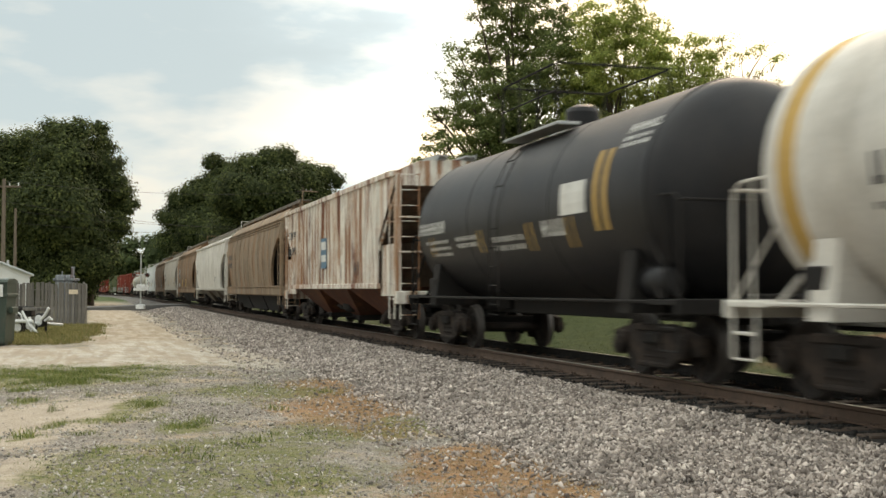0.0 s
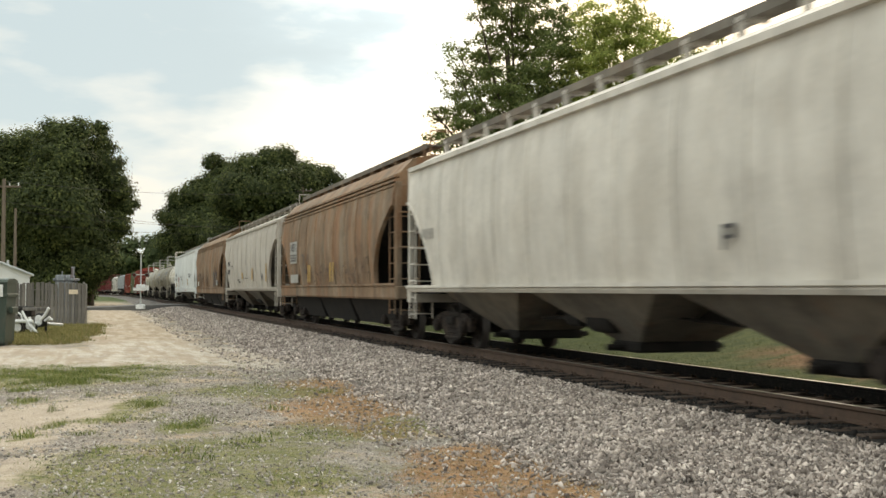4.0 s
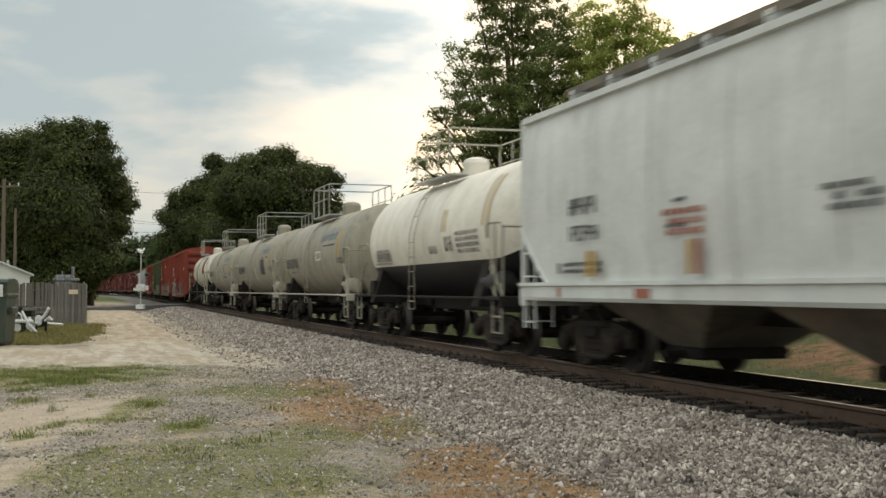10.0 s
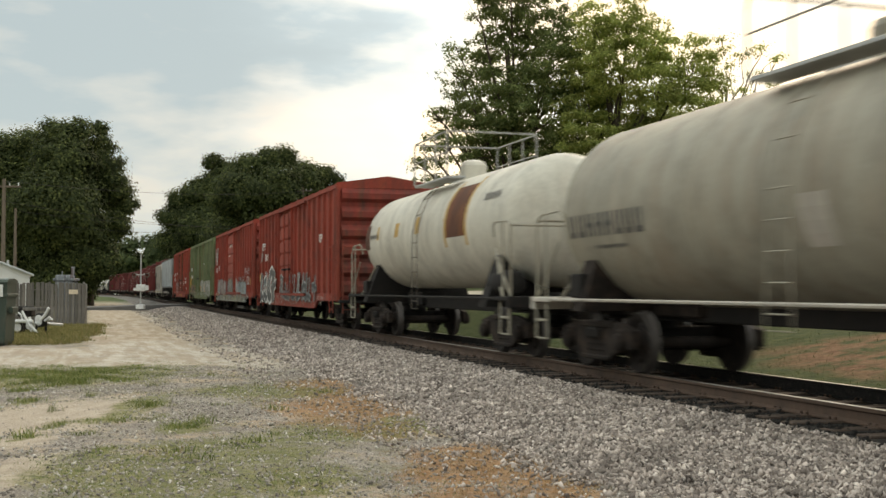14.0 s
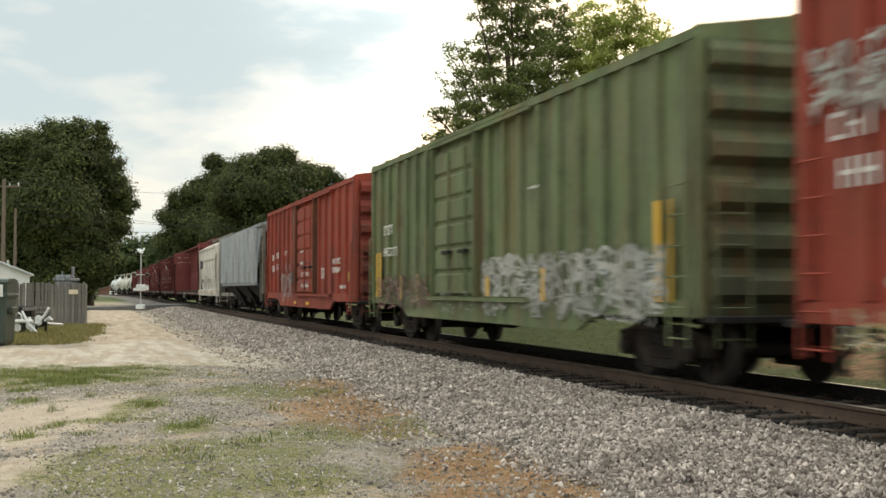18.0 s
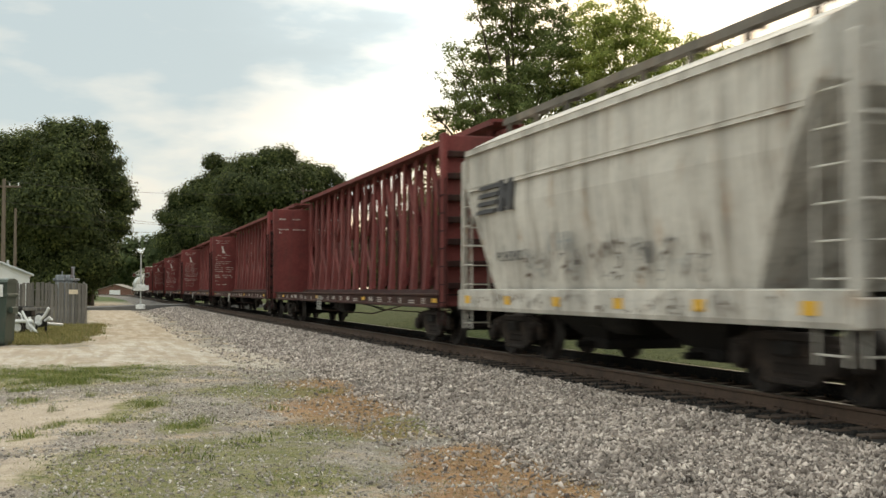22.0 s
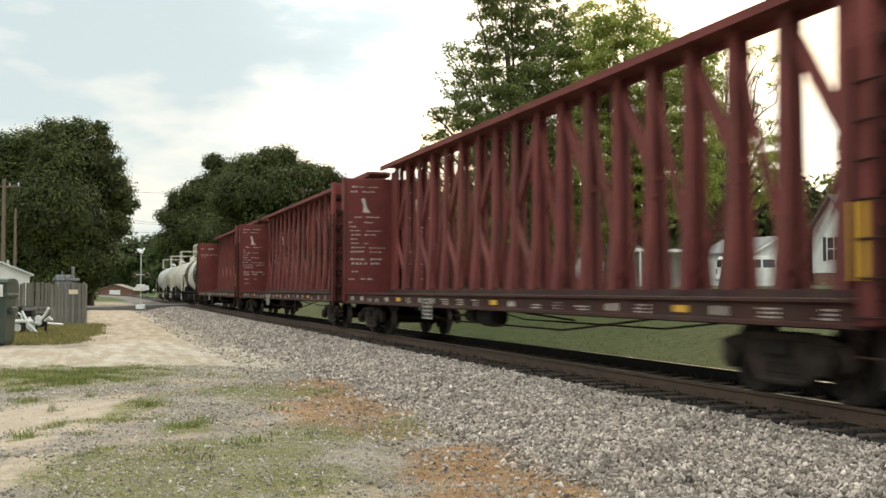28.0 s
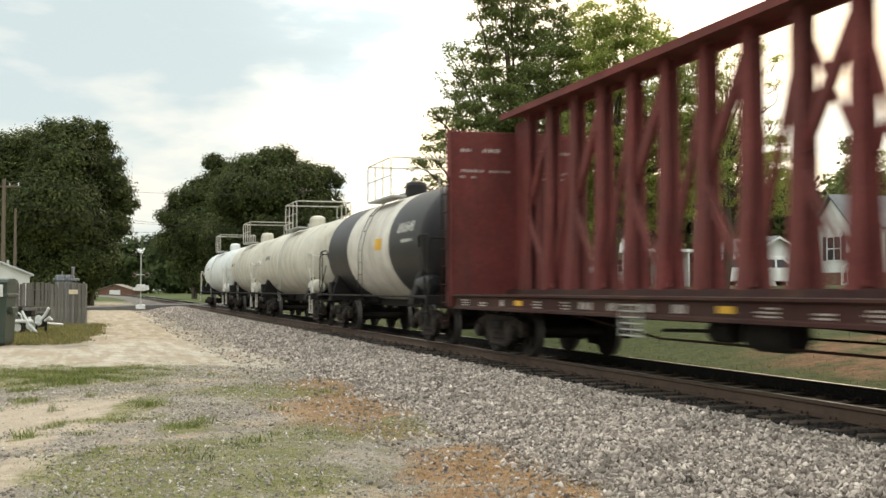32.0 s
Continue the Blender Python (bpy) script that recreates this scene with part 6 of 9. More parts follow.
def lettered_graffiti(car, y0, y1, z0, z1, x, outer, inner, seed, n, wide=1.0, lean=0.25):
    """Bold sprayed shapes in a row: thick stems and bows of one colour with a wider border of another."""
    H, W = z1 - z0, (y1 - y0) / n
    for layer, mt in enumerate((outer, inner)):
        rng = random.Random(seed)
        g = Geo()
        for k in range(n):
            top = rng.uniform(0.82, 1.0)
            strokes = []
            for j in range(rng.choice((2, 2, 3))):
                u = W * (k + 0.18 + 0.32 * j + rng.uniform(-0.08, 0.08))
                if rng.random() < 0.6:
                    bow = rng.uniform(-0.25, 0.25) * W
                    strokes.append([(u + bow * math.sin(3.14 * i / 6), H * (0.06 + (top - 0.1) * i / 6)) for i in range(7)])
                else:
                    cz, rr, a0 = H * rng.uniform(0.3, 0.68), H * rng.uniform(0.16, 0.26), rng.uniform(0, 6)
                    strokes.append([(u + 0.9 * rr * math.cos(a0 + 0.55 * i), cz + rr * math.sin(a0 + 0.55 * i)) for i in range(8)])
            zz = H * rng.choice((0.2, 0.5, 0.8))
            strokes.append([(W * (k + 0.1 + 0.16 * i), zz + 0.05 * H * math.sin(i + k)) for i in range(6)])
            w = H * rng.uniform(0.045, 0.075) * wide * (1.0 if layer else 1.75)
            for q, st in enumerate(strokes):
                depth = x - 0.003 - 0.003 * layer - 0.00006 * (k * 4 + q)
                v = []
                m = len(st)
                for i, (a, c) in enumerate(st):
                    a2, c2 = st[min(i + 1, m - 1)]
                    a1, c1 = st[max(i - 1, 0)]
                    d = math.hypot(a2 - a1, c2 - c1) or 1
                    na, nc = -(c2 - c1) / d * w, (a2 - a1) / d * w
                    for e in (1, -1):
                        cc = min(H * 1.04, max(-0.03 * H, c + e * nc))
                        v.append((depth, min(y1, max(y0, y1 - (a + e * na) - lean * (cc - H / 2))), z0 + cc))
                g.add(v, [(2 * i, 2 * i + 1, 2 * i + 3, 2 * i + 2) for i in range(m - 1)])
        part("graffiti", g, mt, car, "bold sprayed shapes on the car's side", kind="stuff")


def mural(car, y0, y1, z0, z1, x, fills, inks, seed, n):
    """A sprayed piece: overlapping filled bubbles with an uneven top, then outlines and streaks over them."""
    rng = random.Random(seed)
    H, W = z1 - z0, y1 - y0
    blobs = []
    for k in range(n):
        cy = y0 + W * (k + 0.5 + rng.uniform(-0.25, 0.25)) / n
        blobs.append((cy, W / n * rng.uniform(0.42, 0.7), H * rng.uniform(0.5, 1.0), rng.uniform(-0.4, 0.4), rng.uniform(0.7, 1.6)))

    def outline(cy, hw, top, lean, bulge, grow):
        pts = []
        for i in range(18):
            a = 6.28318 * i / 18
            c_, s_ = math.cos(a), math.sin(a)
            yy = math.copysign(abs(c_) ** 0.6, c_) * (hw + grow) * (1 + 0.12 * math.sin(bulge * 3 + 2 * a))
            zz = 0.5 * top + math.copysign(abs(s_) ** 0.7, s_) * (0.5 * top + grow) * (1 + 0.08 * math.sin(bulge * 5 + 3 * a))
            pts.append((min(y1, max(y0, cy + yy + lean * (zz - 0.5 * top))), z0 + max(0.0, zz)))
        return pts

    for layer, (grow, mts) in enumerate(((0.05, [inks[0]]), (0.0, fills))):
        for q, mt in enumerate(mts):
            g = Geo()
            for k, b in enumerate(blobs):
                if k % len(mts) == q:
                    pts = outline(*b, grow)
                    d = x - 0.003 - 0.004 * layer - 0.0003 * k
                    g.add([(d, yy, zz) for yy, zz in pts], [tuple(range(18))])
            part("graffiti", g, mt, car, "sprayed bubble shapes on the car's side", kind="stuff")
    for q, mt in enumerate(inks):
        g = Geo()
        for k in range(n * (9 if q == 0 else 7)):
            py = rng.uniform(y0 + 0.05, y1 - 0.05)
            a, b = sorted((rng.uniform(0, 0.95), rng.uniform(0, 0.95)))
            b = max(b, a + 0.15)
            w, lean, bow = rng.uniform(0.014, 0.05), rng.uniform(-0.16, 0.16), rng.uniform(-0.16, 0.16)
            d = x - 0.014 - 0.0012 * q - 0.00003 * k
            v = []
            for i in range(6):
                t = i / 5
                yy = py + lean * t + bow * math.sin(3.14 * t)
                zz = z0 + H * min(0.98, a + (b - a) * t)
                v += [(d, yy - w * (0.4 + t * (1 - t) * 2.4), zz), (d, yy + w * (0.4 + t * (1 - t) * 2.4), zz)]
            g.add(v, [(2 * i, 2 * i + 1, 2 * i + 3, 2 * i + 2) for i in range(5)])
        part("graffiti", g, mt, car, "sprayed streaks on the car's side", kind="stuff")


def end_cage(car, material, body, w, z_sill, z_top, s):
    """The posts and ladders at one end of a hopper car."""
    ye = s * (body / 2 - 0.06)
    for x in (-w, w, -0.45, 0.45):
        g = Geo()
        g.box(x - 0.05, x + 0.05, ye - 0.05, ye + 0.05, z_sill, z_top, 0.012)
        part("end_post", g, material, car)
    g = Geo()
    g.box(-w - 0.06, w + 0.06, ye - 0.12, ye + 0.10, z_sill - 0.3, z_sill, 0.02)
    part("end_sill", g, material, car)
    ladder(car, M["steel"] if material is None else material, -w + 0.06, -w + 0.5, ye + s * 0.04, z_sill - 0.65, z_top, "x")
    ladder(car, material, ye - s * 0.55, ye - s * 0.08, -w - 0.05, z_sill - 0.65, z_top - 0.5, "y")
    ladder(car, material, ye - s * 0.55, ye - s * 0.08, w + 0.05, z_sill - 0.65, z_top - 0.5, "y")
    g = Geo()
    for z in (z_sill + 0.9, z_sill + 1.7):
        g.path([(-w, ye + s * 0.09, z), (w, ye + s * 0.09, z)], 0.02)
    part("end_handrail", g, material, car)


def roof_walk(car, material, body, z, zr, x0=0.34, x1=0.74, pitch=1.35, bracket=None):
    for s in (-1, 1):
        g = Geo()
        prof = [(s * x0, z - 0.04)]
        for k in range(4):
            a = x0 + (x1 - x0) * k / 4
            e = a + (x1 - x0) / 4
            prof += [(s * a, z), (s * (e - 0.03), z), (s * (e - 0.03), z - 0.03), (s * (e - 0.002), z - 0.03)]
        prof += [(s * (x1 - 0.002), z + 0.02), (s * (x1 + 0.015), z + 0.02), (s * (x1 + 0.015), z - 0.10), (s * (x1 - 0.01), z - 0.10), (s * (x1 - 0.01), z - 0.04)]
        g.extrude(prof, "y", -body / 2 + 0.1, body / 2 - 0.1)
        part("roof_walkway", g, material, car)
        n = int(body / pitch)
        for k in range(n + 1):
            y = -body / 2 + 0.35 + (body - 0.7) * k / n
            g = Geo()
            g.extrude([(y - 0.06, zr - 0.25), (y - 0.035, zr - 0.25), (y - 0.035, z - 0.09), (y + 0.035, z - 0.09), (y + 0.035, zr - 0.25), (y + 0.06, zr - 0.25), (y + 0.06, z - 0.03), (y - 0.06, z - 0.03)], "x", min(s * (x1 - 0.05), s * (x1 + 0.02)), max(s * (x1 - 0.05), s * (x1 + 0.02)))
            g.box(s * x0, s * x1, y - 0.03, y + 0.03, z - 0.10, z - 0.04)
            part("walkway_bracket", g, bracket or material, car)


def hatches(car, material, body, zr, n=8):
    g = Geo()
    g.box(-0.3, 0.3, -body / 2 + 0.7, body / 2 - 0.7, zr - 0.12, zr + 0.1, 0.03)
    part("trough_hatch", g, material, car)
    for k in range(n):
        y = -body / 2 + 1.2 + (body - 2.4) * k / (n - 1)
        g = Geo()
        g.box(-0.34, 0.34, y - 0.06, y + 0.06, zr + 0.1, zr + 0.16, 0.015)
        part("hatch_batten", g, material, car)


def hopper_bays(car, material, body, n, z_top, w, span, outlet=True, foot=0.42):
    for k in range(n):
        y = (k - (n - 1) / 2) * span
        h = span / 2 - 0.02
        g = Geo()
        rings = []
        for z, ww, hh in ((z_top, w, h), (0.42 if foot < 1 else 0.30, 0.62 if foot < 1 else 1.0, foot)):
            rings.append([(-ww, y - hh, z), (ww, y - hh, z), (ww, y + hh, z), (-ww, y + hh, z)])
        g.loft(rings)
        bay = part("hopper_bay", g, material, car)
        if outlet:
            g = Geo()
            g.box(-0.66, 0.66, y - 0.46, y + 0.46, 0.26, 0.42, 0.03)
            g.tube((-0.95, y, 0.33), (0.95, y, 0.33), 0.05, 8)
            part("outlet_gate", g, M["under"], bay)


def round_hopper(spec, group="freight cars of the train"):
    """A covered hopper with bowed sides that are cut back over the trucks."""
    L, body = spec["L"], spec["L"] - 1.0
    mt, sill_mt = M[spec["mat"]], M[spec.get("sill", spec["mat"])]
    car = thing("covered_hopper_car", spec["label"], "hopper car", group)
    running_gear(car, L, body, 1.75)
    zs, zt, zr = spec.get("zs", 1.30), spec.get("zt", 3.56 if spec.get("ribs_top") else 3.72), spec.get("zr", 4.28 if spec.get("ribs_top") else 4.12)
    # half of the cross-section, from the sill to the roof's crown
    half = [(1.50, zs), (1.56, zs + 0.5), (1.60, (zs + zt) / 2), (1.57, zt - 0.45), (1.50, zt)]
    if spec.get("ribs_top"):
        for k in range(3):
            half += [(1.53 - 0.03 * k, zt + 0.015 + 0.11 * k), (1.53 - 0.03 * k, zt + 0.065 + 0.11 * k), (1.42 - 0.03 * k, zt + 0.08 + 0.11 * k), (1.42 - 0.03 * k, zt + 0.112 + 0.11 * k)]
        half += [(1.05, zr - 0.05), (0.55, zr + 0.05), (0.0, zr + 0.07)]
    else:
        half += [(1.57, zt + 0.01), (1.57, zt + 0.10), (1.44, zt + 0.13), (1.0, zr - 0.03), (0.55, zr + 0.05), (0.0, zr + 0.07)]
    zc = spec.get("zc", 3.05)
    deep = spec.get("cut", 1.75)

    def y_end(z):
        if z >= zc:
            return body / 2 - 0.22
        u = (zc - z) / (zc - zs)
        k = u if spec.get("straight") else math.sin(u * 1.5708) ** 0.75
        return body / 2 - 0.22 - deep * k

    fine = []
    for (xa, za), (xb, zb) in zip(half, half[1:]):
        n = max(1, int((zb - za) / 0.16)) if zb <= zt else 1
        fine += [(xa + (xb - xa) * i / n, za + (zb - za) * i / n) for i in range(n)]
    fine.append(half[-1])
    full = [(-x, z) for x, z in fine] + [(x, z) for x, z in fine[::-1][1:]]
    rings = [[(x, u * y_end(z), z) for x, z in full] for u in (-1, -0.6, -0.2, 0.2, 0.6, 1)]
    g = Geo()
    g.loft(rings, caps=False, closed=False)
    part("hopper_body", g, mt, car, smooth=True)
    for s in (-1, 1):
        g = Geo()
        m = len(fine)
        top = [q for q in fine if q[1] >= zc - 0.08]
        m = len(top)
        v = [(x, s * y_end(z), z) for x, z in top] + [(-x, s * y_end(z), z) for x, z in top]
        g.add(v, [(i, i + 1, m + i + 1, m + i) for i in range(m - 1)])
        part("end_sheet", g, mt, car)
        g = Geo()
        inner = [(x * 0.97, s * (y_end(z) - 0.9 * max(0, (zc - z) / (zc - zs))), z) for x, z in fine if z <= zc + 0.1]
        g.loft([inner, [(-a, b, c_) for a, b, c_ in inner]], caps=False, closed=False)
        # the slope sheet is darker than the body
        part("end_slope_sheet", g, M["bay_grime" if "white" in spec["mat"] else "under"], car, "dark slope sheet")
        for x in (-1.5, 1.5):
            g = Geo()
            pts = [Vector((math.copysign(xa, x), s * y_end(za), za)) for xa, za in fine if za <= zc + 0.1]
            o = math.copysign(1, x)
            g.loft([[p + Vector((a * o, b * s, 0)) for a, b in ((-0.06, -0.03), (0.035, -0.03), (0.035, 0.03), (-0.06, 0.03))] for p in pts])
            part("end_flange", g, mt, car)
        end_cage(car, sill_mt, body, 1.46, zs - 0.05, zt + 0.1, s)
        g = Geo()
        g.extrude([(s * (body / 2 - 0.2), zs), (s * (body / 2 - 0.2), zs + 0.35), (s * (body / 2 - 2.0), zs + 0.1), (s * (body / 2 - 2.0), zs)], "x", -0.06, 0.06)
        g.box(-1.44, 1.44, min(s * (body / 2 - 2.1), s * (body / 2 - 0.1)), max(s * (body / 2 - 2.1), s * (body / 2 - 0.1)), zs - 0.16, zs - 0.1)
        part("end_platform", g, M["under"], car)
    nseam = 9
    for k in range(nseam):
        y = (-0.5 + (k + 0.5) / nseam) * (body - 3.6)
        for s in (-1, 1):
            g = Geo()
            g.loft([[(s * (x - 0.01), y - 0.02, z), (s * (x + 0.014), y - 0.02, z), (s * (x + 0.014), y + 0.02, z), (s * (x - 0.01), y + 0.02, z)] for x, z in fine if z <= zt])
            part("side_seam", g, mt, car)
    zb = spec.get("zb", 0.94)
    g = Geo()
    for s in (-1, 1):
        g.extrude([(s * 1.44, zb), (s * 1.50, zb), (s * 1.53, zb + 0.05), (s * 1.53, zs - 0.05), (s * 1.57, zs - 0.03), (s * 1.57, zs + 0.02), (s * 1.44, zs + 0.02)], "y", -body / 2 + 0.02, body / 2 - 0.02)
    part("side_sill", g, sill_mt, car)
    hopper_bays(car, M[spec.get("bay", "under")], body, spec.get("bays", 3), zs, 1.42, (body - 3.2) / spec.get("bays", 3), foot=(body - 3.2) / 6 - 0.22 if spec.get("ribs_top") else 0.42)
    roof_walk(car, M["bay_grime"], body, spec.get("zw", 4.56), zr, bracket=mt)
    hatches(car, mt, body, zr + 0.02)
    g = Geo()
    g.path([(-0.7, -body / 2 - 0.02, zt), (-0.7, -body / 2 - 0.02, spec.get("zw", 4.56) + 0.3), (-0.1, -body / 2 + 0.1, spec.get("zw", 4.56) + 0.3)], 0.02)
    part("roof_grab_iron", g, mt, car)
    brake_gear(car, 0.4)
    for y0, y1, z0, z1, inks, seed, n in spec.get("graffiti", ()):
        graffiti(car, y0, y1, z0, z1, -1.612, [M[i] for i in inks], seed, n)
    for y, z, w, h, n, ink in spec.get("marks", ()):
        stencil(car, M[ink], y, z, w, h, n, -1.60 - 0.03 * (1.5 < z < 3.2) + 0.02, seed=int(z * 77))
    for y0, y1, z0, z1, ink in spec.get("plates", ()):
        plate(car, M[ink], y0, y1, z0, z1, (-1.535 if z1 < zs else -1.61))
    return car


def ribbed_hopper(spec, group="freight cars of the train"):
    """A covered hopper with straight sides, upright ribs and open triangular ends."""
    L, body = spec["L"], spec["L"] - 1.0
    mt = M[spec["mat"]]
    car = thing("covered_hopper_car", spec["label"], "hopper car", group)
    running_gear(car, L, body, 1.75)
    zs, zt, zr = spec.get("zs", 1.24), 3.86, 4.18
    ys, yt = body / 2 - 1.75, body / 2 - 0.25
    zk = 2.35

    def y_end(z):
        return ys + (yt - ys) * min(1, max(0, (z - zk) / 1.25))

    fine = [(1.50, zs), (1.50, zk), (1.50, zk + 0.4), (1.50, zk + 0.8), (1.50, zk + 1.25), (1.50, zt), (1.46, zt + 0.05), (0.9, zr), (0.0, zr + 0.05)]
    full = [(-x, z) for x, z in fine] + [(x, z) for x, z in fine[::-1][1:]]
    g = Geo()
    g.loft([[(x, u * y_end(z), z) for x, z in full] for u in (-1, -0.5, 0, 0.5, 1)], caps=False, closed=False)
    part("hopper_body", g, mt, car)
    for s in (-1, 1):
        g = Geo()
        m = len(fine)
        # the end slopes in towards the first hopper
        inn = lambda z: s * (y_end(z) - 1.6 * max(0, (3.4 - z) / 2.2))
        v = [(x * 0.985, inn(z), z) for x, z in fine] + [(-x * 0.985, inn(z), z) for x, z in fine]
        low = 4
        g.add(v[:low + 1] + v[m:m + low + 1], [(i, i + 1, low + 2 + i, low + 1 + i) for i in range(low)])
        # near-black or dark brown sheet below the body-coloured upper end
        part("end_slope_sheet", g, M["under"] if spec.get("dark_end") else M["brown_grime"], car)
        g = Geo()
        k = m - low
        g.add(v[low:m] + v[m + low:], [(i, i + 1, k + i + 1, k + i) for i in range(k - 1)])
        part("end_sheet", g, mt, car)
        end_cage(car, M["bay_grime"] if spec.get("dark_end") else mt, body, 1.46, zs - 0.10, zt, s)
        for x in (-1.40, 1.36):
            g = Geo()
            g.extrude([(s * (ys - 0.1), 1.02), (s * (body / 2 - 0.1), 1.02), (s * (body / 2 - 0.1), zk - 0.1), (s * (ys - 0.1), zk - 0.1)], "x", x, x + 0.04)
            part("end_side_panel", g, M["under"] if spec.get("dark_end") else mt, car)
            g = Geo()
            g.tube((x * 1.05, s * (body / 2 - 0.1), zt - 0.4), (x * 1.05, s * ys, zk - 0.2), 0.04, 6)
            part("end_brace", g, mt, car)
    n = int((2 * ys) / spec.get("pitch", 0.62))
    rw, rd = spec.get("rib", (0.06, 0.065))
    for k in range(n + 1):
        y = -ys + 2 * ys * k / n
        for s in (-1, 1):
            g = Geo()
            g.extrude([(s * 1.50, y - rw), (s * (1.50 + rd), y - rw * 0.6), (s * (1.50 + rd), y + rw * 0.6), (s * 1.50, y + rw)], "z", zs + 0.1, zt - 0.02)
            part("side_rib", g, M[spec.get("rib_mat", spec["mat"])], car)
    for s in (-1, 1):
        for h, z in ((ys + 0.05, zs - 0.05), (yt + 0.02, zt - 0.06)):
            g = Geo()
            g.box(min(s * 1.45, s * 1.58), max(s * 1.45, s * 1.58), -h, h, z, z + 0.14, 0.015)
            part("side_chord", g, mt, car)
    bays = 3
    hopper_bays(car, M[spec.get("bay", "under")], body, bays, zs, 1.40, (2 * ys) / bays)
    roof_walk(car, M["steel"], body, 4.33, zr, 0.2, 0.45)
    hatches(car, mt, body, zr)
    brake_gear(car, 0.2, 0.7)
    for y, z, w, h, nn, ink in spec.get("marks", ()):
        stencil(car, M[ink], y, z, w, h, nn, -1.572, seed=int(z * 91))
    for y0, y1, z0, z1, ink in spec.get("plates", ()):
        plate(car, M[ink], y0, y1, z0, z1, -1.57)
    return car


def short_hopper(spec, group="freight cars of the train"):
    """A two-bay hopper with in-sloping lower sides over a deep marked sill."""
    L, body = spec["L"], spec["L"] - 1.5
    mt = M[spec["mat"]]
    car = thing("short_hopper_car", spec["label"], "hopper car", group)
    running_gear(car, L, body, 1.7)
    zs, zt, zr = 1.15, 3.68, 4.05
    y_end = lambda z: body / 2 - 0.5 - 1.25 * max(0, min(1, (3.2 - z) / 2.0))
    fine = [(1.36, zs), (1.44, zs + 0.7), (1.52, zs + 1.45), (1.52, zs + 1.7), (1.52, 3.2), (1.52, zt), (1.40, zt + 0.12), (0.9, zr), (0, zr + 0.05)]
    full = [(-x, z) for x, z in fine] + [(x, z) for x, z in fine[::-1][1:]]
    g = Geo()
    g.loft([[(x, u * y_end(z), z) for x, z in full] for u in (-1, -0.5, 0, 0.5, 1)], caps=False, closed=False)
    part("hopper_body", g, mt, car)
    g = Geo()
    for s in (-1, 1):
        g.box(s * 1.50, s * 1.56, -y_end(3.0), y_end(3.0), 2.95, 3.01, 0.01)
        g.box(s * 1.50, s * 1.57, -y_end(zt), y_end(zt), zt - 0.06, zt + 0.04, 0.01)
    part("side_belt", g, mt, car)
    for s in (-1, 1):
        g = Geo()
        m = len(fine)
        v = [(x, s * y_end(z), z) for x, z in fine] + [(-x, s * y_end(z), z) for x, z in fine]
        g.add(v, [(i, i + 1, m + i + 1, m + i) for i in range(m - 1)])
        part("end_slope_sheet", g, mt, car)
        for x in (-1, 1):
            g = Geo()
            pts = [Vector((x * xa, s * y_end(za), za)) for xa, za in fine[:6]]
            g.loft([[p + Vector((a * x, b * s, 0)) for a, b in ((-0.08, -0.04), (0.05, -0.04), (0.05, 0.04), (-0.08, 0.04))] for p in pts])
            part("end_flange", g, mt, car)
        end_cage(car, mt, body, 1.44, zs - 0.05, zt - 0.1, s)
    g = Geo()
    for s in (-1, 1):
        g.extrude([(s * 1.45, 0.80), (s * 1.53, 0.80), (s * 1.55, 0.86), (s * 1.55, 1.16), (s * 1.45, 1.18)], "y", -body / 2 + 0.02, body / 2 - 0.02)
    part("side_sill", g, mt, car)
    hopper_bays(car, M["under"], body, 2, zs, 1.3, 3.3)
    roof_walk(car, M["bay_grime"], body, 4.40, zr, x0=0.4, x1=0.66)
    hatches(car, mt, body, zr, 6)
    brake_gear(car, 0.3)
    for k in range(6):
        y = -body / 2 + 0.5 + k * (body - 1.2) / 5
        plate(car, M["yellow"], y, y + 0.26, 0.92, 1.06, -1.552, "reflector", "orange reflector square")
    # a dark emblem: slanted bars beside a solid shield shape
    g = Geo()
    y = body / 2 - 2.1
    for k in range(4):
        g.extrude([(y + 0.1 - 0.09 * k, 2.50 + 0.14 * k), (y + 1.0 - 0.05 * k, 2.50 + 0.14 * k), (y + 0.95 - 0.05 * k, 2.57 + 0.14 * k), (y + 0.05 - 0.09 * k, 2.57 + 0.14 * k)], "x", -1.575, -1.50)
    g.extrude([(y - 0.75, 2.50), (y - 0.55, 2.50), (y - 0.45, 2.78), (y - 0.32, 2.50), (y - 0.12, 2.50), (y - 0.2, 3.02), (y - 0.4, 3.02), (y - 0.52, 2.76), (y - 0.64, 3.02), (y - 0.85, 3.02)], "x", -1.575, -1.50)
    part("emblem", g, M["stencil_black"], car, "dark blue-black emblem of slanted bars")
    for y, z, w, h, nn, ink in spec.get("marks", ()):
        stencil(car, M[ink], y, z, w, h, nn, -1.50, seed=int(z * 91))
    graffiti(car, -3.2, 2.6, 1.25, 1.85, -1.49, [M["brown_grime"], M["graffiti_grey"], M["stencil_black"]], 12, 26)
    graffiti(car, -4.6, 4.6, 0.84, 1.12, -1.556, [M["brown_grime"], M["graffiti_grey"]], 13, 60)
    return car


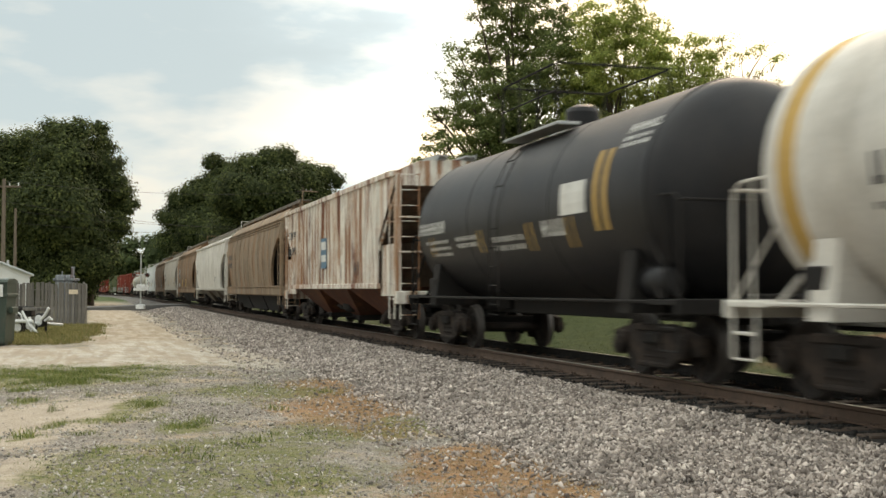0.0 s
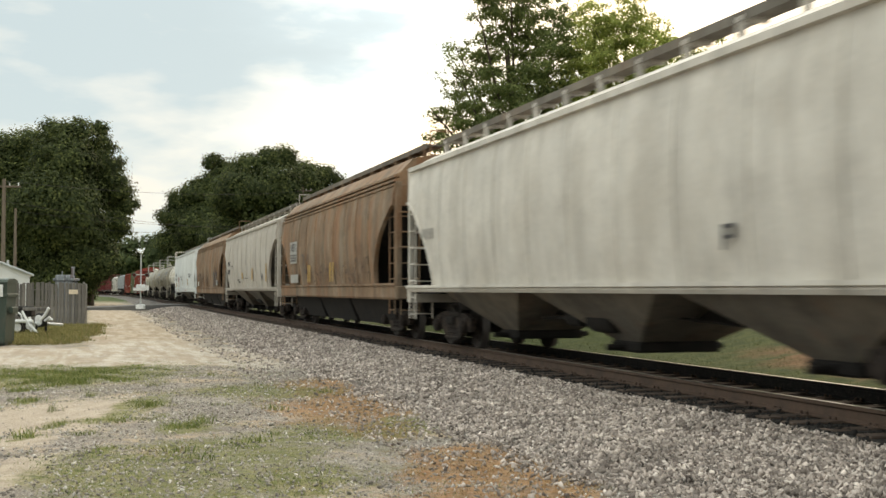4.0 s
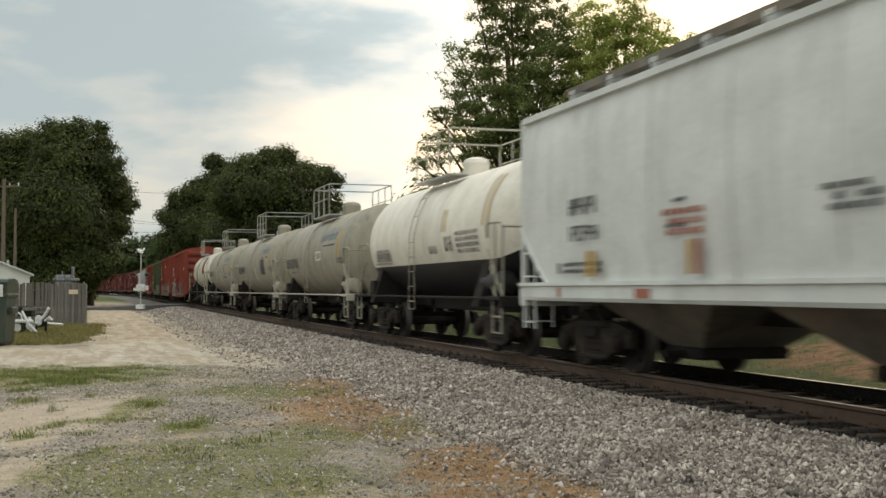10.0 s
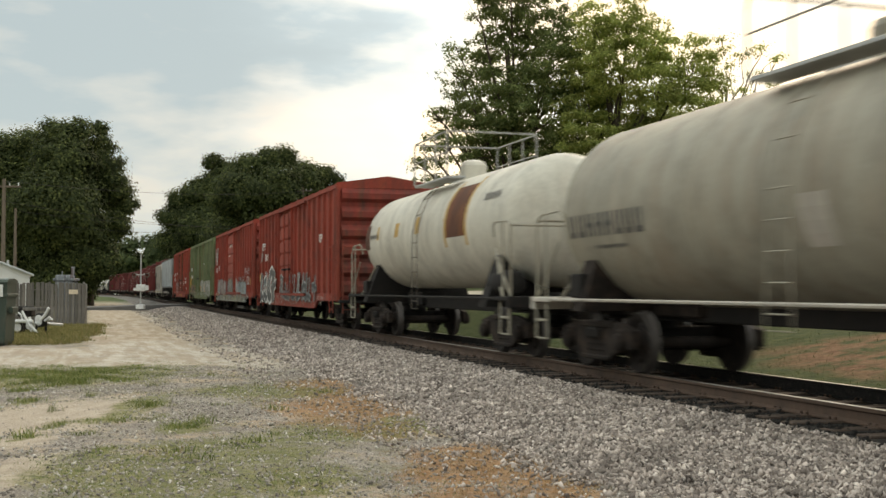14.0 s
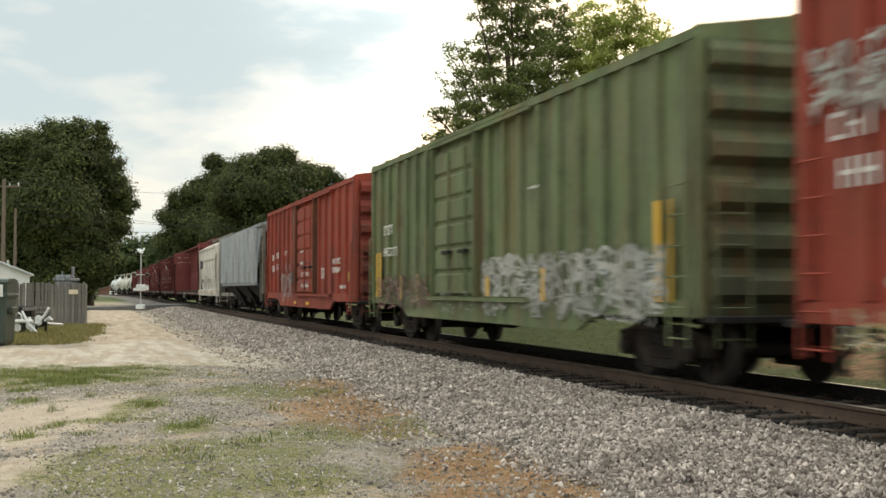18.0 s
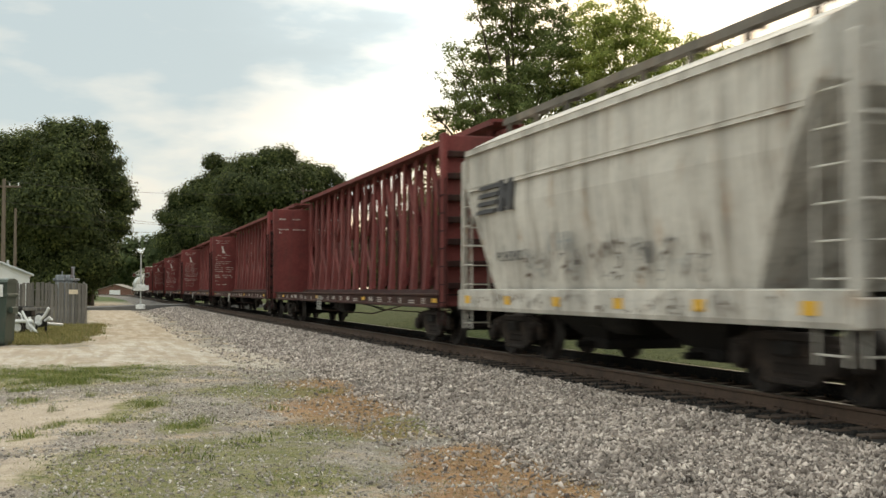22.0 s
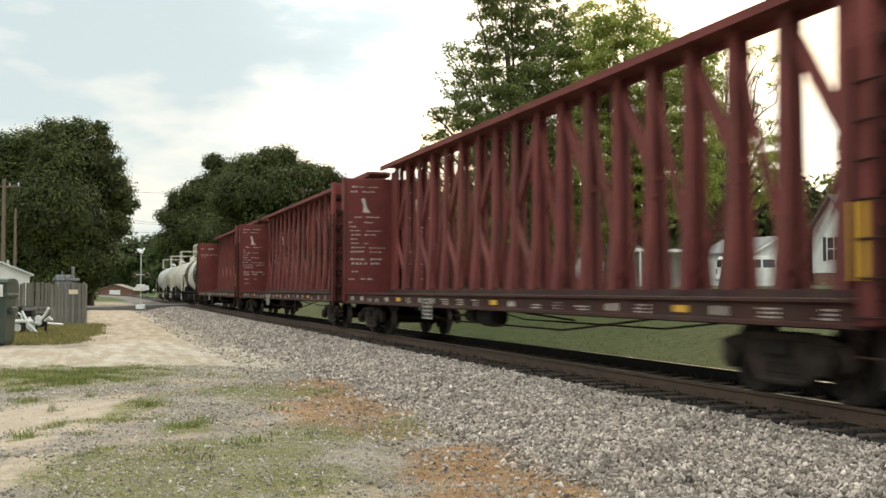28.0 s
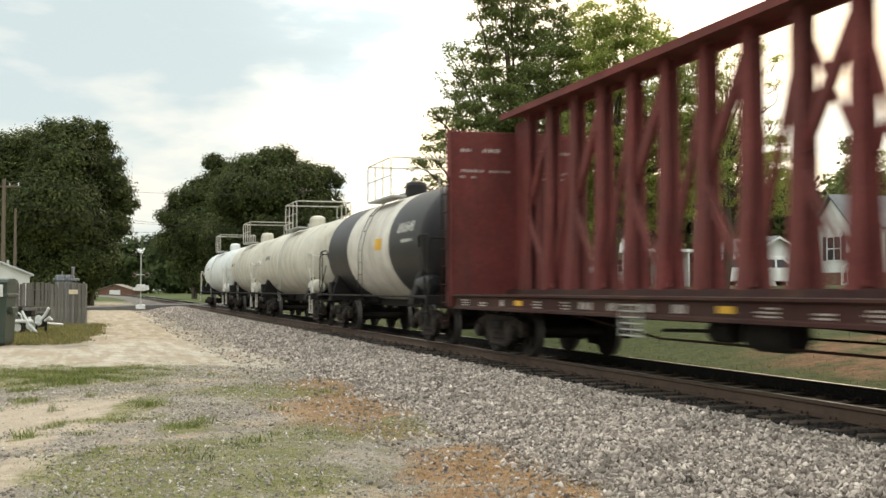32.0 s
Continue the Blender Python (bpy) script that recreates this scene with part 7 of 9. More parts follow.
def boxcar(spec, group="freight cars of the train"):
    """A ribbed-side boxcar with a sliding door and pressed ends."""
    L, body = spec["L"], spec["L"] - 2.0
    mt = M[spec["mat"]]
    car = thing("boxcar", spec["label"], "boxcar", group)
    running_gear(car, L, body + 0.3, 1.9)
    zb, zt, zr = 0.95, 4.15, 4.42
    w = 1.48
    dy0, dy1 = spec.get("door", (-0.5, 2.2))
    g = Geo()
    gap = spec.get("gap")
    if gap:
        a, b, d = gap[0], gap[1], w - 1.1
        t = w - 0.07
        notch = [(w, a), (t, a), (t, a - 2.2), (d, a - 2.2), (d, b + 1.6), (t, b + 1.6), (t, b), (w, b)]
        g.extrude([(-w, -body / 2), (w, -body / 2)] + notch + [(w, body / 2), (-w, body / 2)] + [(-x, y) for x, y in notch[::-1]], "z", zb, zt)
    else:
        g.box(-w, w, -body / 2, body / 2, zb, zt)
    part("car_body", g, mt, car)
    # roof: low gable with cross seams
    g = Geo()
    g.extrude([(-w - 0.07, zt - 0.08), (-w - 0.07, zt + 0.04), (0, zr), (w + 0.07, zt + 0.04), (w + 0.07, zt - 0.08), (0, zt - 0.05)], "y", -body / 2 - 0.04, body / 2 + 0.04)
    part("roof", g, M[spec.get("roof", spec["mat"])], car)
    for k in range(13):
        y = -body / 2 + body * k / 12
        g = Geo()
        g.extrude([(-w - 0.05, zt + 0.04), (-w - 0.05, zt + 0.08), (0, zr + 0.04), (w + 0.05, zt + 0.08), (w + 0.05, zt + 0.04), (0, zr)], "y", y - 0.03, y + 0.03)
        part("roof_seam", g, M[spec.get("roof", spec["mat"])], car)
    for s in (-1, 1):
        # side posts
        n = spec.get("posts", 19)
        for k in range(n):
            y = -body / 2 + 0.12 + (body - 0.24) * k / (n - 1)
            if dy0 - 0.12 < y < dy1 + 0.12 or (gap and gap[0] - 0.1 < y < gap[1] + 0.3):
                continue
            g = Geo()
            g.extrude([(s * w, y - 0.075), (s * (w + 0.086), y - 0.055), (s * (w + 0.086), y + 0.055), (s * w, y + 0.075)], "z", zb + 0.12, zt - 0.1)
            part("side_post", g, mt, car)
        # door
        g = Geo()
        prof = [(s * (w + 0.04), zb + 0.12)]
        z = zb + 0.12
        nn = 6
        hh = (zt - zb - 0.35) / nn
        for k in range(nn):
            prof += [(s * (w + 0.09), z + 0.04), (s * (w + 0.09), z + hh - 0.10), (s * (w + 0.05), z + hh - 0.06), (s * (w + 0.05), z + hh - 0.01)]
            z += hh
        prof += [(s * (w + 0.01), z), (s * (w + 0.01), zb + 0.12)]
        g.extrude(prof, "y", dy0, dy1)
        door = part("sliding_door", g, M[spec.get("door_mat", spec["mat"])], car)
        for y in (dy0, dy1):
            g = Geo()
            g.box(s * (w + 0.01), s * (w + 0.14), y - 0.045, y + 0.045, zb + 0.05, zt - 0.12, 0.012)
            part("door_edge", g, M[spec.get("door_edge", spec["mat"])], door)
        for ym in spec.get("bars", (dy0 + 0.5, dy0 + 1.5)):
            g = Geo()
            g.tube((s * (w + 0.14), ym, zb + 0.2), (s * (w + 0.14), ym, zt - 0.3), 0.024, 6)
            part("locking_bar", g, M[spec["mat"]], door)
            g = Geo()
            g.box(s * (w + 0.09), s * (w + 0.18), ym - 0.1, ym + 0.34, zb + 0.9, zb + 0.97)
            part("door_lever", g, M["under"], door)
        g = Geo()
        g.box(s * (w + 0.02), s * (w + 0.14), dy0 - 2.6 if spec.get("slide", 1) else dy0 - 0.2, dy1 + 0.3, zt - 0.14, zt - 0.06, 0.01)
        part("upper_door_track", g, mt, car)
        g = Geo()
        g.box(s * (w + 0.02), s * (w + 0.15), dy0 - 2.6, dy1 + 0.3, zb + 0.02, zb + 0.10, 0.01)
        part("lower_door_track", g, mt, car)
        # sill, deeper between the trucks
        g = Geo()
        g.extrude([(-body / 2, zb - 0.1), (-body / 2 + 2.7, zb - 0.12), (-body / 2 + 3.3, zb - 0.36), (body / 2 - 3.3, zb - 0.36), (body / 2 - 2.7, zb - 0.12), (body / 2, zb - 0.1), (body / 2, zb + 0.1), (-body / 2, zb + 0.1)], "x", s * (w + 0.0), s * (w + 0.06))
        part("side_sill", g, mt, car)
        # pressed end
        ye = s * body / 2
        prof = [(ye, zb - 0.1)]
        n = 6
        hh = (zt - zb) / n
        for k in range(n):
            z = zb + hh * k
            prof += [(ye + s * 0.02, z + 0.06), (ye + s * 0.15, z + hh * 0.30), (ye + s * 0.15, z + hh * 0.60), (ye + s * 0.02, z + hh - 0.06)]
        prof += [(ye + s * 0.02, zt + 0.02), (ye, zt + 0.02)]
        g = Geo()
        g.extrude(prof, "x", -w + 0.1, w - 0.1)
        part("corrugated_end", g, M[spec.get("end_mat", "red_end")], car, "dark grimy pressed end")
        g = Geo()
        for x in (-w, w):
            g.box(x - 0.06, x + 0.06, ye - 0.06, ye + 0.06, zb - 0.12, zt, 0.02)
        g.extrude([(-w, zt - 0.05), (w, zt - 0.05), (w, zt + 0.05), (0, zr), (-w, zt + 0.05)], "y", ye - 0.02, ye + 0.05)
        part("corner_post", g, mt, car)
        ladder(car, mt, ye - s * 0.52, ye - s * 0.06, -w - 0.13, zb - 0.45, zb + 1.5)
        ladder(car, mt, -w + 0.12, -w + 0.56, ye + s * 0.16, zb - 0.45, zb + 1.6, "x")
        g = Geo()
        g.box(-w, w, min(ye, ye + s * 0.35), max(ye, ye + s * 0.35), zb - 0.16, zb - 0.08, 0.01)
        part("end_platform", g, M["under"], car)
    # hand brake wheel on the leading end
    g = Geo()
    for a in range(12):
        t0, t1 = a * 0.5236, (a + 1) * 0.5236
        g.tube((0.6 + 0.27 * math.cos(t0), -body / 2 - 0.2, 2.0 + 0.27 * math.sin(t0)), (0.6 + 0.27 * math.cos(t1), -body / 2 - 0.2, 2.0 + 0.27 * math.sin(t1)), 0.018, 5)
    for a in range(4):
        g.tube((0.6, -body / 2 - 0.2, 2.0), (0.6 + 0.27 * math.cos(a * 1.57), -body / 2 - 0.2, 2.0 + 0.27 * math.sin(a * 1.57)), 0.014, 5)
    part("brake_wheel", g, mt, car)
    brake_gear(car, 0.4, 0.66)
    for y, z, ww, h, nn, ink in spec.get("marks", ()):
        stencil(car, M[ink], y, z, ww, h, nn, -w - 0.088, seed=int(z * 53 + y))
    for y0, y1, z0, z1, ink in spec.get("plates", ()):
        plate(car, M[ink], y0, y1, z0, z1, -w - 0.088, "panel")
    for y0, y1, z0, z1, outer, inner, seed, n, wide in spec.get("bold", ()):
        lettered_graffiti(car, y0, y1, z0, z1, -w - 0.096, M[outer], M[inner], seed, n, wide)
    for y0, y1, z0, z1, fills, inks, seed, n in spec.get("murals", ()):
        mural(car, y0, y1, z0, z1, -w - 0.096, [M[k] for k in fills], [M[k] for k in inks], seed, n)
    for y0, y1, z0, z1, inks, seed, n in spec.get("graffiti", ()):
        graffiti(car, y0, y1, z0, z1, -w - 0.092, [M[i] for i in inks], seed, n)
    return car


def tank_car(spec, group="freight cars of the train"):
    """A tank car: domed shell on saddles, top platform with railings, end platforms and handrails."""
    L, body = spec["L"], spec["L"] - 1.1
    r, zc = spec.get("r", 1.36), spec.get("zc", 2.30)
    car = thing("tank_car", spec["label"], "tank car", group)
    running_gear(car, L, body, 1.4)
    half = body / 2 - spec.get("end", 0.3)
    dome = r * 0.55
    mats = [M[k] for k in spec["mats"]]
    pick = spec.get("pick", lambda y, a: 0)
    ys = [(-half + dome * (1 - math.cos(t)), r * math.sin(t)) for t in [0.03 + 1.54 * i / 7 for i in range(8)]]
    cyl = spec.get("cuts") or [-half + dome + (2 * half - 2 * dome) * i / 12 for i in range(1, 12)]
    prof = ys + [(y, r) for y in cyl if abs(y) < half - dome] + [(-y, q) for y, q in ys[::-1]]
    N = 40
    g = Geo()
    g.loft([[(q * math.cos(6.28318 * i / N), y, zc + q * math.sin(6.28318 * i / N)) for i in range(N)] for y, q in prof])
    me = g.mesh("tank_shell", mats, True)
    if len(mats) > 1:
        for p in me.polygons:
            c = p.center
            p.material_index = pick(c.y, math.degrees(math.atan2(c.z - zc, -c.x)))
    shell = part("tank_shell", me, None, car)
    for y in () if len(mats) > 1 else (-half + dome, -half * 0.33, half * 0.33, half - dome):
        g = Geo()
        g.loft([[((r + e) * math.cos(6.28318 * i / N), y + dy, zc + (r + e) * math.sin(6.28318 * i / N)) for i in range(N)] for dy, e in ((-0.035, 0.0), (-0.02, 0.008), (0.02, 0.008), (0.035, 0.0))], caps=False)
        part("weld_band", g, mats[0], shell, smooth=True)
    # top fittings
    g = Geo()
    g.tube((0, 0, zc + r - 0.1), (0, 0, zc + r + 0.30), 0.30, 18)
    g.tube((0, 0, zc + r + 0.30), (0, 0, zc + r + 0.38), 0.30, 18, 0.26)
    g.tube((0, 0, zc + r + 0.38), (0, 0, zc + r + 0.43), 0.26, 18, 0.14)
    part("valve_housing", g, M[spec.get("dome", spec["mats"][0])], car, smooth=True)
    g = Geo()
    g.tube((0.1, 1.0, zc + r - 0.05), (0.1, 1.0, zc + r + 0.16), 0.28, 14)
    for a in range(6):
        g.tube((0.1 + 0.26 * math.cos(a), 1.0 + 0.26 * math.sin(a), zc + r + 0.1), (0.1 + 0.26 * math.cos(a), 1.0 + 0.26 * math.sin(a), zc + r + 0.2), 0.03, 6)
    part("manway_cover", g, M["steel"], car)
    pw, pl = 1.02, spec.get("plat", 1.25)
    g = Geo()
    zp = zc + r - 0.06
    for x in (-pw, pw):
        g.box(min(x, x * 0.6), max(x, x * 0.6), -pl, pl, zp - 0.05, zp, 0.008)
    part("top_platform", g, M["steel"], car)
    rail_mt = M[spec.get("rail", "cream")]
    end_mt = M[spec.get("end_rail", spec.get("rail", "cream"))]
    zh = zp + 0.95

    def bar(name, pts, rad, m_):
        g = Geo()
        g.path(pts, rad, 6)
        part(name, g, m_, car)

    for x in (-pw, pw):
        bar("platform_railing", [(x, -pl, zp), (x, -pl, zh - 0.16), (x, -pl + 0.05, zh - 0.05), (x, -pl + 0.16, zh), (x, pl - 0.16, zh), (x, pl - 0.05, zh - 0.05), (x, pl, zh - 0.16), (x, pl, zp)], 0.020, rail_mt)
        bar("mid_rail", [(x, -pl, zp + 0.5), (x, pl, zp + 0.5)], 0.014, rail_mt)
        for y in (-pl / 3, pl / 3):
            bar("stanchion", [(x, y, zp), (x, y, zh)], 0.018, rail_mt)
    for y in (-pl, pl):
        bar("cross_rail", [(-pw, y, zh), (pw, y, zh)], 0.020, rail_mt)
    # side ladders that follow the shell
    for s in (-1, 1):
        g = Geo()
        stile = lambda dy, foot: [(s * (r + 0.16), dy * foot, 0.75), (s * (r + 0.16), dy * foot, 0.9), (s * (r + 0.16), dy, 1.5), (s * (r + 0.16), dy, zc)] + [(s * (r + 0.12) * math.cos(t), dy, zc + (r + 0.12) * math.sin(t)) for t in (0.3, 0.6, 0.9)]
        g.path(stile(-0.2, 1.15)[::-1] + stile(0.2, 1.15), 0.010, 6)
        side = part("side_ladder", g, M[spec.get("ladder", "steel")], car)
        spots = [(s * (r + 0.16), 0.6 + 0.32 * k) for k in range(1, 6)] + [(s * (r + 0.12) * math.cos(t), zc + (r + 0.12) * math.sin(t)) for t in (0.3, 0.6)]
        for xr, zr_ in spots:
            g = Geo()
            g.tube((xr, -0.21, zr_), (xr, 0.21, zr_), 0.011, 5)
            part("rung", g, M[spec.get("ladder", "steel")], side)
        # long side rail at deck height
        g = Geo()
        g.path([(s * 1.46, -body / 2, 1.02), (s * 1.46, body / 2, 1.02)], 0.024, 6)
        part("side_sill_rail", g, M[spec.get("sillrail", "steel")], car)
    for s in (-1, 1):
        ye = s * body / 2
        g = Geo()
        # stub sill and saddle
        a, b = min(ye, ye - s * 3.1), max(ye, ye - s * 3.1)
        g.box(-0.32, 0.32, a, b, 0.78, 1.12, 0.03)
        y0, y1 = ye - s * 1.75, ye - s * 1.35
        prof = [(-1.42, 0.86), (1.42, 0.86)] + [(r * 1.01 * math.sin(t), zc - r * 1.01 * math.cos(t)) for t in (1.05, 0.7, 0.35, 0, -0.35, -0.7, -1.05)]
        g.extrude(prof, "y", y0, y1)
        part("saddle", g, M[spec.get("saddle", "under")], car)
        g = Geo()
        c, d = min(ye, ye - s * 0.75), max(ye, ye - s * 0.75)
        g.box(-1.5, 1.5, c, d, 0.98, 1.05, 0.012)
        g.box(-1.5, 1.5, ye - 0.05, ye + 0.05, 0.86, 1.06, 0.015)
        part("end_platform", g, M[spec.get("sillrail", "steel")], car)
        for x in (-1.42, 1.42):
            loop = [(x, ye - s * 0.04, 1.0), (x, ye - s * 0.04, 2.14)] + [(x * 0.99, ye - s * (0.24 - 0.2 * math.cos(t)), 2.14 + 0.2 * math.sin(t)) for t in (0.4, 0.8, 1.2, 1.57)] + [(x * 0.98, ye - s * 0.85, 2.36), (x * 0.97, ye - s * 1.0, 2.30), (x * 0.95, ye - s * 1.05, 2.1)]
            bar("end_handrail", loop, 0.019, end_mt)
            bar("handrail_post", [(x, ye - s * 0.42, 1.0), (x, ye - s * 0.42, 2.34)], 0.016, end_mt)
            bar("handrail_brace", [(x, ye - s * 0.06, 1.05), (x * 0.98, ye - s * 0.9, 1.9)], 0.016, end_mt)
        bar("end_rail", [(-1.42, ye - s * 0.04, 2.26), (1.42, ye - s * 0.04, 2.26)], 0.020, end_mt)
        for x in (-1.44, 1.44):
            g = Geo()
            g.path([(x, ye - s * 0.06, 1.0), (x, ye - s * 0.06, 0.42), (x, ye - s * 0.5, 0.42), (x, ye - s * 0.5, 1.0)], 0.022, 6)
            g.path([(x, ye - s * 0.06, 0.70), (x, ye - s * 0.5, 0.70)], 0.022, 6)
            part("corner_step", g, end_mt, car)
        for x in (-1.3, 1.3):
            g = Geo()
            g.tube((x, ye - s * 0.75, 1.05), (x * 0.86, ye - s * 1.5, 1.75), 0.03, 6)
            part("saddle_brace", g, end_mt, car)
    # brake reservoir on the leading deck
    g = Geo()
    x, y, z = -1.05, -body / 2 + 1.25, 1.28
    g.loft([[(x + 0.24 * q * math.cos(a), yy, z + 0.24 * q * math.sin(a)) for a in [6.28318 * i / 16 for i in range(16)]] for yy, q in ((y - 0.55, 0.2), (y - 0.5, 0.75), (y - 0.38, 1), (y + 0.38, 1), (y + 0.5, 0.75), (y + 0.55, 0.2))])
    part("air_reservoir", g, M[spec.get("reservoir", spec["mats"][0])], car, smooth=True)
    g = Geo()
    g.box(-1.38, -1.12, body / 2 - 1.6, body / 2 - 1.2, 1.05, 1.4, 0.02)
    part("brake_valve", g, M["under"], car)
    for a0, y, w, h, n, ink in spec.get("marks", ()):
        g = Geo()
        rng = random.Random(int(a0 * 7 + y * 13))
        for k in range(n):
            u0 = y + w * k / n
            u1 = u0 + w / n * (0.58 if ink == "stencil_blue" else 0.62)
            dh = math.degrees(h / r)
            for q0, q1, p0, p1 in [(0, 1, 0.0, 0.34), (0.36, 0.56, 0.34, 1.0), (0, 0.5, 0.72, 1)] if ink == "stencil_blue" else rng.choice(([(0, 1, 0, 0.3), (0, 1, 0.7, 1), (0, 0.25, 0.3, 0.7)], [(0, 1, 0, 0.3), (0.4, 0.6, 0.3, 0.7), (0, 1, 0.7, 1)])) if h > 0.13 else [(0, 1, 0, rng.uniform(0.2, 0.5)), (0.1, 1, rng.uniform(0.55, 0.7), 1)]:
                aa, bb = radians(a0 + dh * q0), radians(a0 + dh * q1)
                mid = (aa + bb) / 2
                rr = r + 0.006
                lean = 0.4 * r if ink == "stencil_blue" else 0.0
                v = [(-rr * math.cos(t), uu - lean * (t - radians(a0)), zc + rr * math.sin(t)) for t in (aa, mid, bb) for uu in (u0 + (u1 - u0) * p0, u0 + (u1 - u0) * p1)]
                g.add(v, [(0, 1, 3, 2), (2, 3, 5, 4)])
        part("lettering", g, M[ink], shell, kind="stuff")
    for a0, a1, y0, y1, ink in spec.get("patches", ()):
        g = Geo()
        k = max(2, int((a1 - a0) / 6))
        v = []
        for i in range(k + 1):
            t = radians(a0 + (a1 - a0) * i / k)
            v += [(-(r + 0.005) * math.cos(t), y0, zc + (r + 0.005) * math.sin(t)), (-(r + 0.005) * math.cos(t), y1, zc + (r + 0.005) * math.sin(t))]
        g.add(v, [(2 * i, 2 * i + 1, 2 * i + 3, 2 * i + 2) for i in range(k)])
        part("painted_patch", g, M[ink], shell)
    return car


def lumber_car(spec, group="freight cars of the train"):
    """An empty centre-beam flat car: a trussed beam of posts and braces between end bulkheads."""
    L, body = spec["L"], spec["L"] - 1.4
    mt, dk = M["lumber"], M["lumber_shaded"]
    car = thing("center_beam_flat_car", spec["label"], "flat car", group)
    running_gear(car, L, body, 1.9)
    w, zd, zt = 1.38, 1.08, 4.70
    for s in (-1, 1):
        g = Geo()
        g.extrude([(s * (w - 0.10), 0.80), (s * w, 0.80), (s * w, 0.84), (s * (w - 0.06), 0.86), (s * (w - 0.06), zd - 0.06), (s * w, zd - 0.03), (s * w, zd), (s * (w - 0.10), zd)], "y", -body / 2, body / 2)
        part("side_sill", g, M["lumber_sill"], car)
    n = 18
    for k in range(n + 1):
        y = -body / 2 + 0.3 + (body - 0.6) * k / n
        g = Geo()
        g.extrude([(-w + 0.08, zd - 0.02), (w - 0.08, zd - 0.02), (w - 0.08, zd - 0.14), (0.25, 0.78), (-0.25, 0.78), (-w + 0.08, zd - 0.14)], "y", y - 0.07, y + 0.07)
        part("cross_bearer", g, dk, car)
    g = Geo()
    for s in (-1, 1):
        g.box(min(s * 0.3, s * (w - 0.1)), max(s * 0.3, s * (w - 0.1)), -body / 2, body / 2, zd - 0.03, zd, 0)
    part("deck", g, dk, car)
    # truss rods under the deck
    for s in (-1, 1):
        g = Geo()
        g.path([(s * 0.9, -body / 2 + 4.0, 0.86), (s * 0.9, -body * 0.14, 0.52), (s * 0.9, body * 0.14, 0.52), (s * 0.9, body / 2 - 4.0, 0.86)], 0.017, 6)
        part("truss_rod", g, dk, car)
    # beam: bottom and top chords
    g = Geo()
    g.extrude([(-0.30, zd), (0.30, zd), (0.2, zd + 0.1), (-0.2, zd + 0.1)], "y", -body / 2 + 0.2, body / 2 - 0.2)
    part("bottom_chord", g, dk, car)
    g = Geo()
    g.extrude([(-0.36, zt - 0.14), (-0.36, zt - 0.02), (-0.30, zt), (0.30, zt), (0.36, zt - 0.02), (0.36, zt - 0.14), (0.30, zt - 0.14), (0.28, zt - 0.06), (-0.28, zt - 0.06), (-0.30, zt - 0.14)], "y", -body / 2 + 0.1, body / 2 - 0.1)
    part("top_chord", g, mt, car)
    m = 19
    ys = [-body / 2 + 0.9 + (body - 1.8) * k / (m - 1) for k in range(m)]
    for k, y in enumerate(ys):
        for s in (-1, 1):
            g = Geo()
            lo, hi = zd + 0.02, zt - 0.12
            wide = 0.125
            rings = [[(s * x0, y - wd, z), (s * x1, y - wd, z), (s * x1, y + wd, z), (s * x0, y + wd, z)] for z, x0, x1, wd in ((lo, 0.06, 0.22, wide), (lo + 1.2, 0.05, 0.13, wide * 0.98), (hi, 0.04, 0.10, wide * 0.96))]
            g.loft(rings)
            part("beam_post", g, mt, car)
    for k in range(0, m - 1):
        y0, y1 = ys[k], ys[k + 1]
        for s in (-1,):
            a, b = (y0, y1) if (y0 + y1) < 0 else (y1, y0)
            g = Geo()
            if k % 2:
                g.loft([[(-0.05, yy - 0.11, z), (0.05, yy - 0.11, z), (0.05, yy + 0.11, z), (-0.05, yy + 0.11, z)] for yy, z in ((a, zd + 1.75), (b, zt - 0.3))])
                part("diagonal_brace", g, mt, car)
                for e in (0, 0.16):
                    g = Geo()
                    g.tube((-0.1, b - e, zd + 0.12), (-0.1, a - e, zd + 1.5), 0.026, 5)
                    part("tie_down_rod", g, mt, car)
            else:
                g.loft([[(-0.035, yy - 0.05, z), (0.035, yy - 0.05, z), (0.035, yy + 0.05, z), (-0.035, yy + 0.05, z)] for yy, z in ((a, zd + 0.2), (b, zt - 0.4))])
                part("diagonal_brace", g, mt, car)
    # crossed braces in the upper half of the two middle bays
    for k in (m // 2 - 1, m // 2):
        for s in (1,):
            g = Geo()
            a, b = (ys[k], ys[k + 1]) if (ys[k] + ys[k + 1]) > 0 else (ys[k + 1], ys[k])
            g.loft([[(0.04, yy - 0.05, z), (0.10, yy - 0.05, z), (0.10, yy + 0.05, z), (0.04, yy + 0.05, z)] for yy, z in ((a, zd + 1.4), (b, zt - 0.4))])
            part("cross_brace", g, mt, car)
    # solid web panels next to the bulkheads
    for s in (-1, 1):
        ye = s * (body / 2 - 0.12)
        g = Geo()
        g.box(-w, w, ye - 0.05, ye + 0.05, zd - 0.25, 4.32, 0.02)
        bh = part("bulkhead", g, mt, car)
        prof = []
        n = 7
        for k in range(n):
            z = zd + 0.1 + k * (4.2 - zd) / n
            g = Geo()
            y0, y1 = min(ye + s * 0.05, ye + s * 0.19), max(ye + s * 0.05, ye + s * 0.19)
            g.box(-w + 0.02, w - 0.02, y0, y1, z, z + 0.13, 0.02)
            # ribs in the dark copy: the shade of the gap between cars is painted
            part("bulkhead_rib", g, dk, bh)
